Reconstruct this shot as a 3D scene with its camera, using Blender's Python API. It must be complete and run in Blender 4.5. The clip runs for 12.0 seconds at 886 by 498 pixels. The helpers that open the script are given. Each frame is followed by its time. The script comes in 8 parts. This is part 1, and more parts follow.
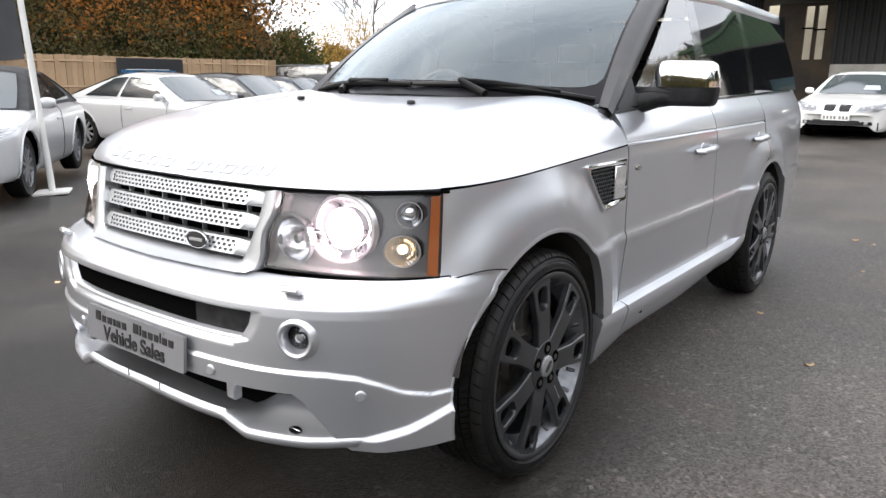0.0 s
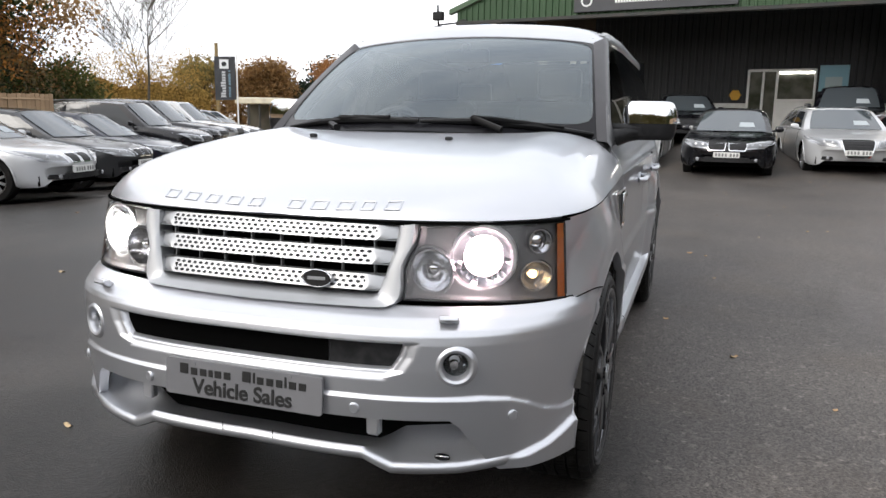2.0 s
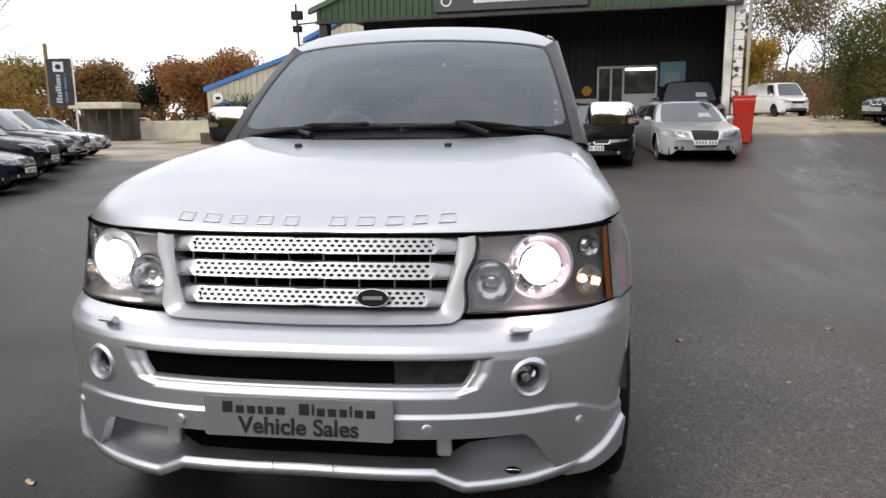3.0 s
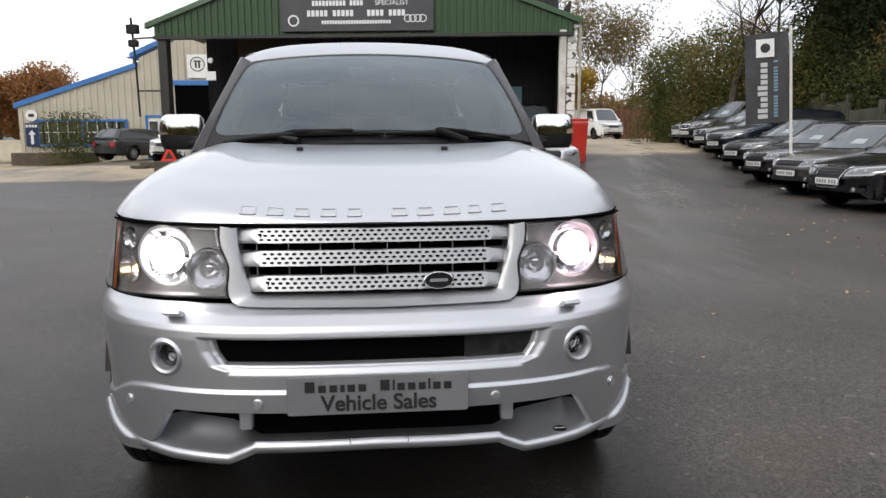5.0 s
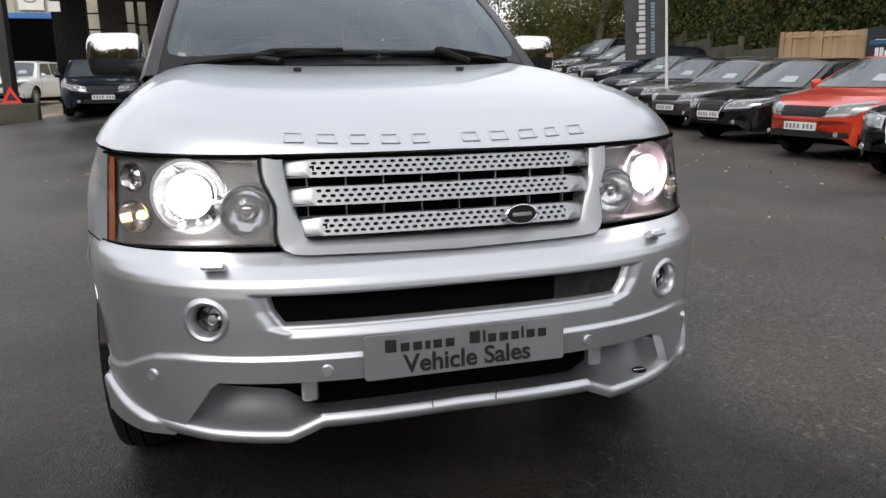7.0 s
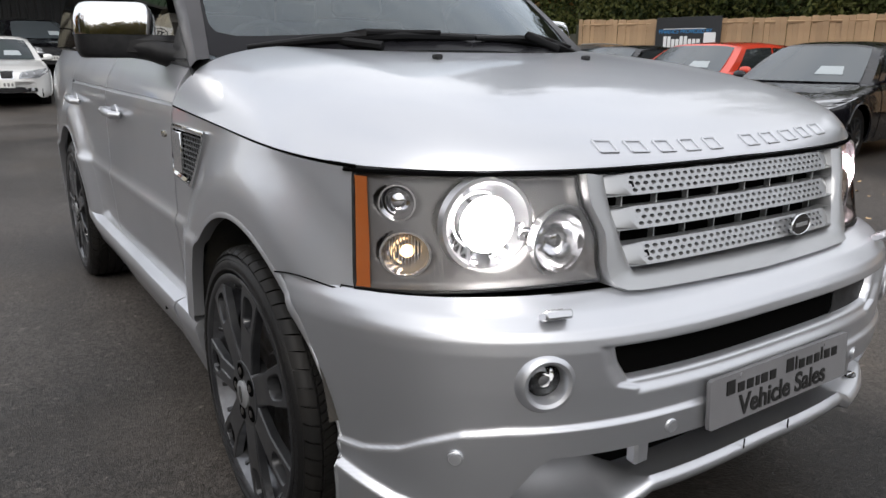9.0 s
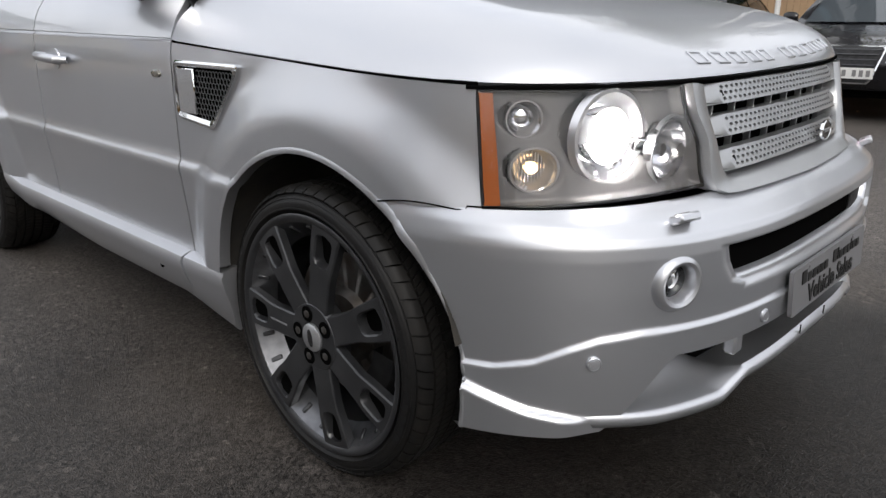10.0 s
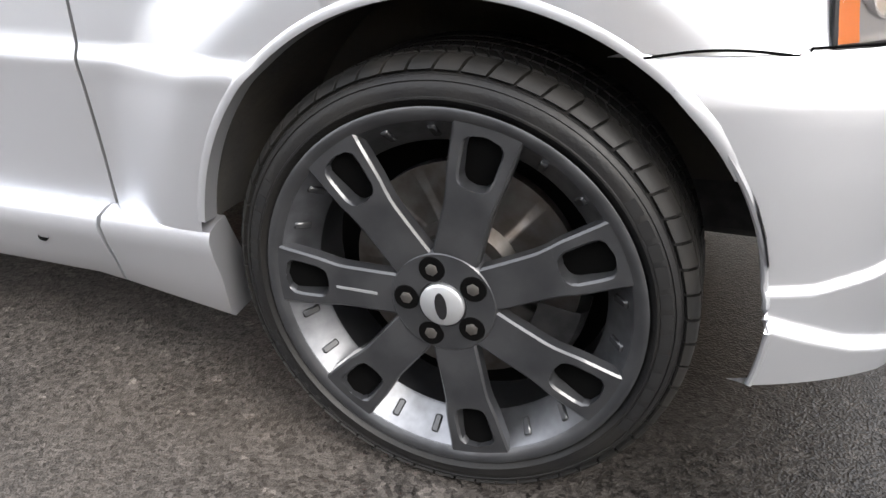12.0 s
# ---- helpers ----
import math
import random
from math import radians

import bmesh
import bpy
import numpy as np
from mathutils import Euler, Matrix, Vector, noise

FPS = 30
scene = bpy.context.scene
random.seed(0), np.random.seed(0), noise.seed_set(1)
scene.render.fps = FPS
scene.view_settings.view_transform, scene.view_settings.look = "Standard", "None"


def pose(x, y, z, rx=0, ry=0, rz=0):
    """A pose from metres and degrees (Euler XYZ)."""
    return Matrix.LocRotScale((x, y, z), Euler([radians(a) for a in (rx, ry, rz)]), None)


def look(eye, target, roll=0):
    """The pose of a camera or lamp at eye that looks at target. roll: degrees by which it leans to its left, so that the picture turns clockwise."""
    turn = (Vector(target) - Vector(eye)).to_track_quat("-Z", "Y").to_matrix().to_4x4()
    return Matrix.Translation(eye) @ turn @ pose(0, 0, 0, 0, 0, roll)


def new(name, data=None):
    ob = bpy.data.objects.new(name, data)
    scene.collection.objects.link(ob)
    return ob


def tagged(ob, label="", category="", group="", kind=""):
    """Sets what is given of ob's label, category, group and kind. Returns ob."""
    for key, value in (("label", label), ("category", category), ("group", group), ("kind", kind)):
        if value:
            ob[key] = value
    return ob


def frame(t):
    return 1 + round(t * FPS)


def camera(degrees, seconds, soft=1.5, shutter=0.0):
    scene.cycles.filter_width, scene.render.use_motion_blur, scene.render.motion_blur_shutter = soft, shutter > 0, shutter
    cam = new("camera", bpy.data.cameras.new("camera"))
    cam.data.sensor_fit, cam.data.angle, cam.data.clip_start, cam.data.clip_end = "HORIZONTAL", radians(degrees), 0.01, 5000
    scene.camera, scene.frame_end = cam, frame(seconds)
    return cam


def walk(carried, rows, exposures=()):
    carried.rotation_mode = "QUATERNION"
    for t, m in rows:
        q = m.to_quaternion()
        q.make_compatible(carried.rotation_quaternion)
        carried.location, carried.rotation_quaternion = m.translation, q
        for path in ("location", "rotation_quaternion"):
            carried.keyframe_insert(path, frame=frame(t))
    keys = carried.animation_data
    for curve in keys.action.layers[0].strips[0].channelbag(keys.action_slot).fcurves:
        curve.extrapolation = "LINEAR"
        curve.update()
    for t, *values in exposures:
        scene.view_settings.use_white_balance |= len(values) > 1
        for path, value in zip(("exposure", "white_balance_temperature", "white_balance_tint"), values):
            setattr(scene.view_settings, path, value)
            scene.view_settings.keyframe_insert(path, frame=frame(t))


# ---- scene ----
cam = camera(62.4, 12.0)
PATH = [
    (0, (2.0, -1.987, 1.289), (0.834, -0.427, 0.834), 0.7),
    (0.5, (1.896, -2.161, 1.282), (0.841, -0.509, 0.885), 1.0),
    (1, (1.731, -2.309, 1.269), (0.764, -0.598, 0.899), 1.4),
    (1.5, (1.477, -2.449, 1.274), (0.598, -0.688, 0.92), 1.2),
    (2, (1.193, -2.569, 1.283), (0.551, -0.709, 0.928), 0.8),
    (2.5, (0.911, -2.587, 1.296), (0.439, -0.672, 0.966), 0.6),
    (3, (0.633, -2.642, 1.308), (0.372, -0.691, 0.951), -0.6),
    (4.8, (0.002, -2.858, 1.273), (0.206, -0.895, 0.954), 0.1),
    (5, (-0.012, -2.894, 1.246), (0.182, -0.927, 0.945), -0.2),
    (5.5, (-0.048, -2.874, 1.226), (0.15, -0.906, 0.928), -0.3),
    (6, (-0.12, -2.734, 1.189), (0.049, -0.776, 0.819), -0.6),
    (6.5, (-0.271, -2.625, 1.18), (0.033, -0.701, 0.726), -0.5),
    (6.7, (-0.376, -2.585, 1.171), (0.04, -0.683, 0.713), -0.6),
    (8.3, (-1.197, -1.974, 1.207), (-0.35, -0.227, 0.729), 1.2),
    (8.5, (-1.294, -1.904, 1.2), (-0.374, -0.196, 0.712), 1.1),
    (9, (-1.471, -1.693, 1.204), (-0.391, -0.089, 0.695), 0.5),
    (9.5, (-1.7, -1.541, 1.187), (-0.515, -0.031, 0.628), -0.7),
    (10, (-1.894, -1.364, 1.133), (-0.527, -0.045, 0.509), -0.4),
    (10.3, (-1.88, -1.19, 1.106), (-0.511, 0.06, 0.356), -0.7),
    (10.5, (-1.893, -1.065, 1.093), (-0.507, 0.111, 0.259), 0.0),
    (11, (-1.889, -0.769, 1.069), (-0.469, 0.335, 0.195), -2.0),
    (11.5, (-1.903, -0.508, 1.033), (-0.319, 0.342, 0.158), -2.4),
    (12, (-1.857, -0.319, 0.944), (-0.167, 0.283, 0.06), -0.7),
]
walk(cam, [(t, look(eye, target, roll)) for t, eye, target, roll in PATH],
     exposures=[(0, 1.44), (1, 1.22), (2.5, 0.68), (5, 0.44), (6.5, 0.44), (8.5, 0.54), (10, 0.54), (10.6, 0.74), (11.2, 1.42), (12, 2.28)])

# ---- world and light ----
world = bpy.data.worlds.new("overcast_sky")
scene.world = world
world.use_nodes = True
wn, wl = world.node_tree.nodes, world.node_tree.links
wn.clear()
w_out = wn.new("ShaderNodeOutputWorld")
w_bg = wn.new("ShaderNodeBackground")
w_sky = wn.new("ShaderNodeTexSky")
w_sky.sky_type = "NISHITA"
w_sky.sun_disc = False
w_sky.sun_elevation, w_sky.sun_rotation = radians(32), radians(215)
w_sky.air_density, w_sky.dust_density, w_sky.ozone_density = 1.0, 4.0, 1.0
w_coord = wn.new("ShaderNodeTexCoord")
w_map = wn.new("ShaderNodeMapping")
w_map.inputs["Scale"].default_value = (1.6, 1.6, 5.0)
w_noise = wn.new("ShaderNodeTexNoise")
w_noise.inputs["Scale"].default_value, w_noise.inputs["Detail"].default_value = 1.7, 6.0
w_ramp = wn.new("ShaderNodeValToRGB")
w_ramp.color_ramp.elements[0].position, w_ramp.color_ramp.elements[0].color = 0.32, (7.75, 8.1, 8.9, 1)
w_ramp.color_ramp.elements[1].position, w_ramp.color_ramp.elements[1].color = 0.62, (10.9, 10.9, 11.1, 1)
w_mix = wn.new("ShaderNodeMixRGB")
w_mix.inputs[0].default_value = 0.86
wl.new(w_coord.outputs["Generated"], w_map.inputs["Vector"])
wl.new(w_map.outputs[0], w_noise.inputs["Vector"])
wl.new(w_noise.outputs["Fac"], w_ramp.inputs[0])
wl.new(w_sky.outputs[0], w_mix.inputs[1])
wl.new(w_ramp.outputs[0], w_mix.inputs[2])
wl.new(w_mix.outputs[0], w_bg.inputs["Color"])
wl.new(w_bg.outputs[0], w_out.inputs["Surface"])
w_bg.inputs["Strength"].default_value = 0.1

sun = new("sun", bpy.data.lights.new("sun", "SUN"))
sun.data.energy, sun.data.angle, sun.data.color = 0.9, radians(25), (1.0, 0.96, 0.9)
sun.matrix_world = look((-20, -28, 30), (0, 0, 0))


# ---- materials ----
def mat(name, base, rough=0.5, metal=0.0, coat=0.0, spec=0.5, emit=None, power=0.0):
    m = bpy.data.materials.new(name)
    m.use_nodes = True
    b = m.node_tree.nodes["Principled BSDF"]
    b.inputs["Base Color"].default_value = (*base, 1)
    b.inputs["Roughness"].default_value = rough
    b.inputs["Metallic"].default_value = metal
    b.inputs["Coat Weight"].default_value = coat
    b.inputs["Coat Roughness"].default_value = 0.04
    b.inputs["Specular IOR Level"].default_value = spec
    if emit:
        b.inputs["Emission Color"].default_value = (*emit, 1)
        b.inputs["Emission Strength"].default_value = power
    return m


def node(m, kind, **kw):
    n = m.node_tree.nodes.new(kind)
    for k, v in kw.items():
        n.inputs[k].default_value = v
    return n


def link(m, a, b):
    m.node_tree.links.new(a, b)


def vary(m, col2, scale, contrast=(0.35, 0.65), rough2=None, bump=0.0, bump_scale=None, island=False, detail=5.0):
    """Mixes the base colour with col2 by noise at one scale, and adds relief at another."""
    b = m.node_tree.nodes["Principled BSDF"]
    co = node(m, "ShaderNodeTexCoord")
    nz = node(m, "ShaderNodeTexNoise", Scale=scale, Detail=detail)
    link(m, co.outputs["Object"], nz.inputs["Vector"])
    ramp = node(m, "ShaderNodeMapRange")
    ramp.inputs[1].default_value, ramp.inputs[2].default_value = contrast
    link(m, nz.outputs["Fac"], ramp.inputs[0])
    mix = m.node_tree.nodes.new("ShaderNodeMixRGB")
    mix.inputs[1].default_value = b.inputs["Base Color"].default_value
    mix.inputs[2].default_value = (*col2, 1)
    link(m, ramp.outputs[0], mix.inputs[0])
    out = mix.outputs[0]
    if island:
        info = m.node_tree.nodes.new("ShaderNodeNewGeometry")
        hsv = node(m, "ShaderNodeHueSaturation")
        mr = node(m, "ShaderNodeMapRange")
        mr.inputs[3].default_value, mr.inputs[4].default_value = 0.7, 1.3
        link(m, info.outputs["Random Per Island"], mr.inputs[0])
        link(m, mr.outputs[0], hsv.inputs["Value"])
        link(m, out, hsv.inputs["Color"])
        out = hsv.outputs[0]
    link(m, out, b.inputs["Base Color"])
    if rough2 is not None:
        mr2 = node(m, "ShaderNodeMapRange")
        mr2.inputs[3].default_value, mr2.inputs[4].default_value = b.inputs["Roughness"].default_value, rough2
        link(m, ramp.outputs[0], mr2.inputs[0])
        link(m, mr2.outputs[0], b.inputs["Roughness"])
    if bump:
        nb = node(m, "ShaderNodeTexNoise", Scale=bump_scale or scale * 8, Detail=4.0)
        link(m, co.outputs["Object"], nb.inputs["Vector"])
        bp = node(m, "ShaderNodeBump", Strength=bump, Distance=0.01)
        link(m, nb.outputs["Fac"], bp.inputs["Height"])
        link(m, bp.outputs[0], b.inputs["Normal"])
    return m


def by_object(m, lo=0.7, hi=1.25):
    """Shifts the brightness from piece to piece."""
    b = m.node_tree.nodes["Principled BSDF"]
    info = m.node_tree.nodes.new("ShaderNodeObjectInfo")
    mr = node(m, "ShaderNodeMapRange")
    mr.inputs[3].default_value, mr.inputs[4].default_value = lo, hi
    link(m, info.outputs["Random"], mr.inputs[0])
    hsv = node(m, "ShaderNodeHueSaturation")
    link(m, mr.outputs[0], hsv.inputs["Value"])
    src = b.inputs["Base Color"].links
    if src:
        link(m, src[0].from_socket, hsv.inputs["Color"])
    else:
        hsv.inputs["Color"].default_value = b.inputs["Base Color"].default_value
    link(m, hsv.outputs[0], b.inputs["Base Color"])
    return m


def glassy(name, tint, ior=1.5, clear=(1, 1, 1), rough=0.0):
    """A thin pane: see-through by its tint, glossy by Fresnel."""
    m = bpy.data.materials.new(name)
    m.use_nodes = True
    nt = m.node_tree
    nt.nodes.clear()
    out = nt.nodes.new("ShaderNodeOutputMaterial")
    tr = nt.nodes.new("ShaderNodeBsdfTransparent")
    tr.inputs[0].default_value = (*tint, 1)
    gl = nt.nodes.new("ShaderNodeBsdfGlossy")
    gl.inputs["Roughness"].default_value = rough
    gl.inputs["Color"].default_value = (*clear, 1)
    fr = nt.nodes.new("ShaderNodeFresnel")
    fr.inputs[0].default_value = ior
    mx = nt.nodes.new("ShaderNodeMixShader")
    nt.links.new(fr.outputs[0], mx.inputs[0])
    nt.links.new(tr.outputs[0], mx.inputs[1])
    nt.links.new(gl.outputs[0], mx.inputs[2])
    nt.links.new(mx.outputs[0], out.inputs["Surface"])
    return m


def car_paint(name, base, metal=0.7, rough=0.32, coat=1.0, coat_rough=0.03):
    m = mat(name, base, rough, metal, coat=coat)
    b = m.node_tree.nodes["Principled BSDF"]
    b.inputs["Coat Roughness"].default_value = coat_rough
    co = node(m, "ShaderNodeTexCoord")
    fl = node(m, "ShaderNodeTexNoise", Scale=1400.0, Detail=1.0)
    link(m, co.outputs["Object"], fl.inputs["Vector"])
    bp = node(m, "ShaderNodeBump", Strength=0.05, Distance=0.001)
    link(m, fl.outputs["Fac"], bp.inputs["Height"])
    link(m, bp.outputs[0], b.inputs["Normal"])
    dust = node(m, "ShaderNodeTexNoise", Scale=3.0, Detail=6.0)
    link(m, co.outputs["Object"], dust.inputs["Vector"])
    mr = node(m, "ShaderNodeMapRange")
    mr.inputs[1].default_value, mr.inputs[2].default_value = 0.4, 0.75
    mr.inputs[3].default_value, mr.inputs[4].default_value = rough, rough + 0.1
    link(m, dust.outputs["Fac"], mr.inputs[0])
    link(m, mr.outputs[0], b.inputs["Roughness"])
    return m


SILVER = car_paint("silver_paint", (0.555, 0.567, 0.598), 0.84, 0.34, 0.8, 0.05)
PILLAR = vary(mat("graphite_paint", (0.044, 0.043, 0.046), 0.36, 0.25, spec=0.4), (0.052, 0.050, 0.054), 8)
CHROME = mat("chrome", (0.86, 0.87, 0.88), 0.05, 1.0)
SATIN = mat("satin_silver", (0.37, 0.378, 0.39), 0.36, 0.65, coat=0.3)
BLACK = vary(mat("black_plastic", (0.010, 0.010, 0.011), 0.5, spec=0.2), (0.025, 0.025, 0.026), 30, bump=0.1)
GLOSSBLACK = mat("gloss_black", (0.006, 0.006, 0.007), 0.12, coat=0.6)
MIRRORBLACK = vary(mat("grained_mirror_black", (0.008, 0.008, 0.009), 0.42, spec=0.25), (0.014, 0.014, 0.015), 40, bump=0.1)
WIPERBLACK = mat("wiper_black", (0.005, 0.005, 0.0055), 0.45, spec=0.2)
WELL = vary(mat("wheel_well_liner", (0.030, 0.029, 0.028), 0.8, spec=0.2), (0.05, 0.045, 0.038), 9, bump=0.2)
# near-black without gloss: paints the shade of openings, wells and gaps
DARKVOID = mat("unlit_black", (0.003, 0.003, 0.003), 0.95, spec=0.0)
RUBBER = vary(mat("tyre_rubber", (0.007, 0.007, 0.0075), 0.40, spec=0.2), (0.010, 0.0095, 0.009), 9, rough2=0.5, bump=0.12, bump_scale=160)
GUNMETAL = vary(mat("gunmetal_alloy", (0.025, 0.026, 0.029), 0.30, 0.5, coat=0.4), (0.042, 0.043, 0.046), 14, rough2=0.42)
RIMBRIGHT = vary(mat("polished_barrel", (0.18, 0.184, 0.196), 0.28, 0.9), (0.13, 0.133, 0.142), 30, rough2=0.38)
TREADBLACK = vary(mat("tread_rubber", (0.007, 0.007, 0.007), 0.45, spec=0.2), (0.012, 0.011, 0.010), 14, rough2=0.6)
DISC = vary(mat("brake_steel", (0.16, 0.155, 0.15), 0.38, 0.9), (0.10, 0.085, 0.075), 20, rough2=0.55)
BEZEL = mat("lamp_bezel_grey", (0.135, 0.132, 0.133), 0.42, 0.0)
LENS = glassy("lamp_cover", (0.93, 0.93, 0.94), 1.45)
AMBER = mat("amber_lens", (0.40, 0.12, 0.03), 0.25, coat=0.5)
AMBERBULB = mat("amber_glow", (0.9, 0.5, 0.15), 0.3, emit=(1.0, 0.70, 0.36), power=3.0)
XENON = mat("xenon_glow", (1, 1, 1), 0.3, emit=(1.0, 0.96, 0.92), power=40)
XENONEDGE = mat("xenon_lens_edge", (1, 1, 1), 0.2, emit=(1.0, 0.95, 0.90), power=7.0)
XENONEDGEPINK = mat("xenon_lens_edge_rosy", (1, 1, 1), 0.2, emit=(1.0, 0.62, 0.68), power=5.0)
XENONPINK = mat("xenon_glow_rosy", (1, 1, 1), 0.3, emit=(1.0, 0.80, 0.82), power=32)
WINDSCREEN = glassy("windscreen_glass", (0.58, 0.63, 0.65), 2.0, (0.86, 0.95, 1.0))
SIDEGLASS = glassy("side_glass", (0.70, 0.75, 0.75), 2.7)
DARKGLASS = mat("privacy_glass", (0.008, 0.009, 0.010), 0.03, spec=0.7)
CARSIDE = mat("car_side_window", (0.020, 0.024, 0.027), 0.05, spec=0.6)
CARGLASS = mat("car_window", (0.075, 0.088, 0.098), 0.05, 0.25)
CARGLASS.node_tree.nodes["Principled BSDF"].inputs["IOR"].default_value = 1.85
FRIT = mat("printed_glass_edge", (0.010, 0.010, 0.012), 0.25, spec=0.15)
LEATHER = vary(mat("dark_leather", (0.035, 0.034, 0.034), 0.5), (0.06, 0.058, 0.056), 12, bump=0.2)
PLATEGREY = vary(mat("show_plate", (0.17, 0.17, 0.178), 0.4, spec=0.3), (0.145, 0.145, 0.152), 6)
LETTERBLACK = mat("letter_black", (0.01, 0.01, 0.01), 0.5)
PLATEWHITE = mat("white_plate", (0.7, 0.7, 0.68), 0.4)
WHITEPAINT = vary(mat("white_paint", (0.72, 0.72, 0.70), 0.5), (0.60, 0.59, 0.56), 1.5)
RED = vary(mat("red_plastic", (0.55, 0.035, 0.02), 0.4), (0.42, 0.03, 0.02), 3)


# ---- mesh helpers ----
class Shape:
    """Collects points and faces of one mesh."""

    def __init__(self):
        self.v, self.f = [], []

    def add(self, verts, faces):
        o = len(self.v)
        self.v.extend(tuple(map(float, p)) for p in verts)
        self.f.extend(tuple(i + o for i in f) for f in faces)
        return o

    def grid(self, rows, loop=False, flip=False, keep=None):
        """rows: lists of points, all of one length."""
        nv, nu = len(rows), len(rows[0])
        pts = [p for r in rows for p in r]
        fs = []
        for j in range(nv - 1):
            for i in range(nu if loop else nu - 1):
                k = (i + 1) % nu
                q = (j * nu + i, j * nu + k, (j + 1) * nu + k, (j + 1) * nu + i)
                if keep is None or keep(j, i):
                    fs.append(q[::-1] if flip else q)
        return self.add(pts, fs)

    def box(self, c, s, ch=0.0, m=None):
        """A block with chamfered edges; c centre, s full sizes."""
        h = [a / 2 for a in s]
        ch = min(ch, *[a * 0.49 for a in h]) if ch else 0.0
        vs, fs = [], []
        if not ch:
            vs = [(x, y, z) for z in (-h[2], h[2]) for y in (-h[1], h[1]) for x in (-h[0], h[0])]
            fs = [(0, 2, 3, 1), (4, 5, 7, 6), (0, 1, 5, 4), (2, 6, 7, 3), (0, 4, 6, 2), (1, 3, 7, 5)]
        else:
            idx = {}
            for sx in (-1, 1):
                for sy in (-1, 1):
                    for sz in (-1, 1):
                        for ax in range(3):
                            p = [sx * (h[0] - ch), sy * (h[1] - ch), sz * (h[2] - ch)]
                            p[ax] += (sx, sy, sz)[ax] * ch
                            idx[(sx, sy, sz, ax)] = len(vs)
                            vs.append(tuple(p))
            for ax in range(3):
                a, b = [k for k in range(3) if k != ax]
                for sg in (-1, 1):
                    q = []
                    for u, w in ((-1, -1), (1, -1), (1, 1), (-1, 1)):
                        k = [0, 0, 0]
                        k[ax], k[a], k[b] = sg, u, w
                        q.append(idx[(*k, ax)])
                    fs.append(tuple(q))
                for u in (-1, 1):
                    for w in (-1, 1):
                        k1, k2 = [0, 0, 0], [0, 0, 0]
                        k1[ax], k1[a], k1[b] = -1, u, w
                        k2[ax], k2[a], k2[b] = 1, u, w
                        fs.append((idx[(*k1, a)], idx[(*k2, a)], idx[(*k2, b)], idx[(*k1, b)]))
            for sx in (-1, 1):
                for sy in (-1, 1):
                    for sz in (-1, 1):
                        fs.append(tuple(idx[(sx, sy, sz, ax)] for ax in range(3)))
        vs = [Vector(p) + Vector(c) for p in vs] if m is None else [m @ (Vector(p) + Vector(c)) for p in vs]
        self.add(vs, fs)
        return self

    def lathe(self, prof, n, m, close=True, a0=0.0, a1=2 * math.pi):
        """prof: (radius, height) pairs, turned about the local z axis of m."""
        full = abs(a1 - a0 - 2 * math.pi) < 1e-6
        k = n if full else n + 1
        rows = [[m @ Vector((r * math.cos(a0 + (a1 - a0) * i / n), r * math.sin(a0 + (a1 - a0) * i / n), h)) for i in range(k)] for r, h in prof]
        o = self.grid(rows, loop=full)
        if close and full:
            self.f.append(tuple(o + i for i in range(k))[::-1])
            self.f.append(tuple(o + (len(prof) - 1) * k + i for i in range(k)))
        return self

    def tube(self, pts, rad, n=8):
        """A round bar through pts; rad a number or one a point."""
        pts = [Vector(p) for p in pts]
        rows, up = [], Vector((0.31, 0.17, 0.93))
        for i, p in enumerate(pts):
            d = (pts[min(i + 1, len(pts) - 1)] - pts[max(i - 1, 0)]).normalized()
            a = d.cross(up)
            a = a.normalized() if a.length > 1e-4 else d.orthogonal().normalized()
            b = d.cross(a)
            r = rad[i] if isinstance(rad, (list, tuple)) else rad
            rows.append([p + r * (math.cos(2 * math.pi * k / n) * a + math.sin(2 * math.pi * k / n) * b) for k in range(n)])
        o = self.grid(rows, loop=True)
        self.f.append(tuple(o + k for k in range(n)))
        self.f.append(tuple(o + (len(pts) - 1) * n + k for k in range(n))[::-1])
        return self

    def prism(self, poly, d0, d1, m):
        """A flat outline (x, y) between local heights d0 and d1 of m."""
        n = len(poly)
        vs = [m @ Vector((x, y, d)) for d in (d0, d1) for x, y in poly]
        fs = [tuple(range(n))[::-1], tuple(range(n, 2 * n))] + [(i, (i + 1) % n, n + (i + 1) % n, n + i) for i in range(n)]
        self.add(vs, fs)
        return self


def mesh_of(shape, name, material, sharp=40):
    me = bpy.data.meshes.new(name)
    me.from_pydata(shape.v, [], shape.f)
    for m in material if isinstance(material, (list, tuple)) else [material]:
        me.materials.append(m)
    bm = bmesh.new()
    bm.from_mesh(me)
    bmesh.ops.remove_doubles(bm, verts=bm.verts, dist=1e-5)
    bmesh.ops.recalc_face_normals(bm, faces=bm.faces)
    bm.to_mesh(me)
    bm.free()
    me.shade_smooth()
    me.set_sharp_from_angle(angle=radians(sharp))
    return me


def part(name, shape, material, parent, label="", sharp=40):
    me = shape if isinstance(shape, bpy.types.Mesh) else mesh_of(shape, name, material, sharp)
    ob = new(name, me)
    ob.parent = parent
    if label:
        ob["label"] = label
    return ob


def thing(name, label, category, m=None, group="", kind=""):
    ob = new(name)
    ob.empty_display_size = 0.2
    ob.matrix_world = m if m is not None else Matrix.Identity(4)
    return tagged(ob, label, category, group, kind)


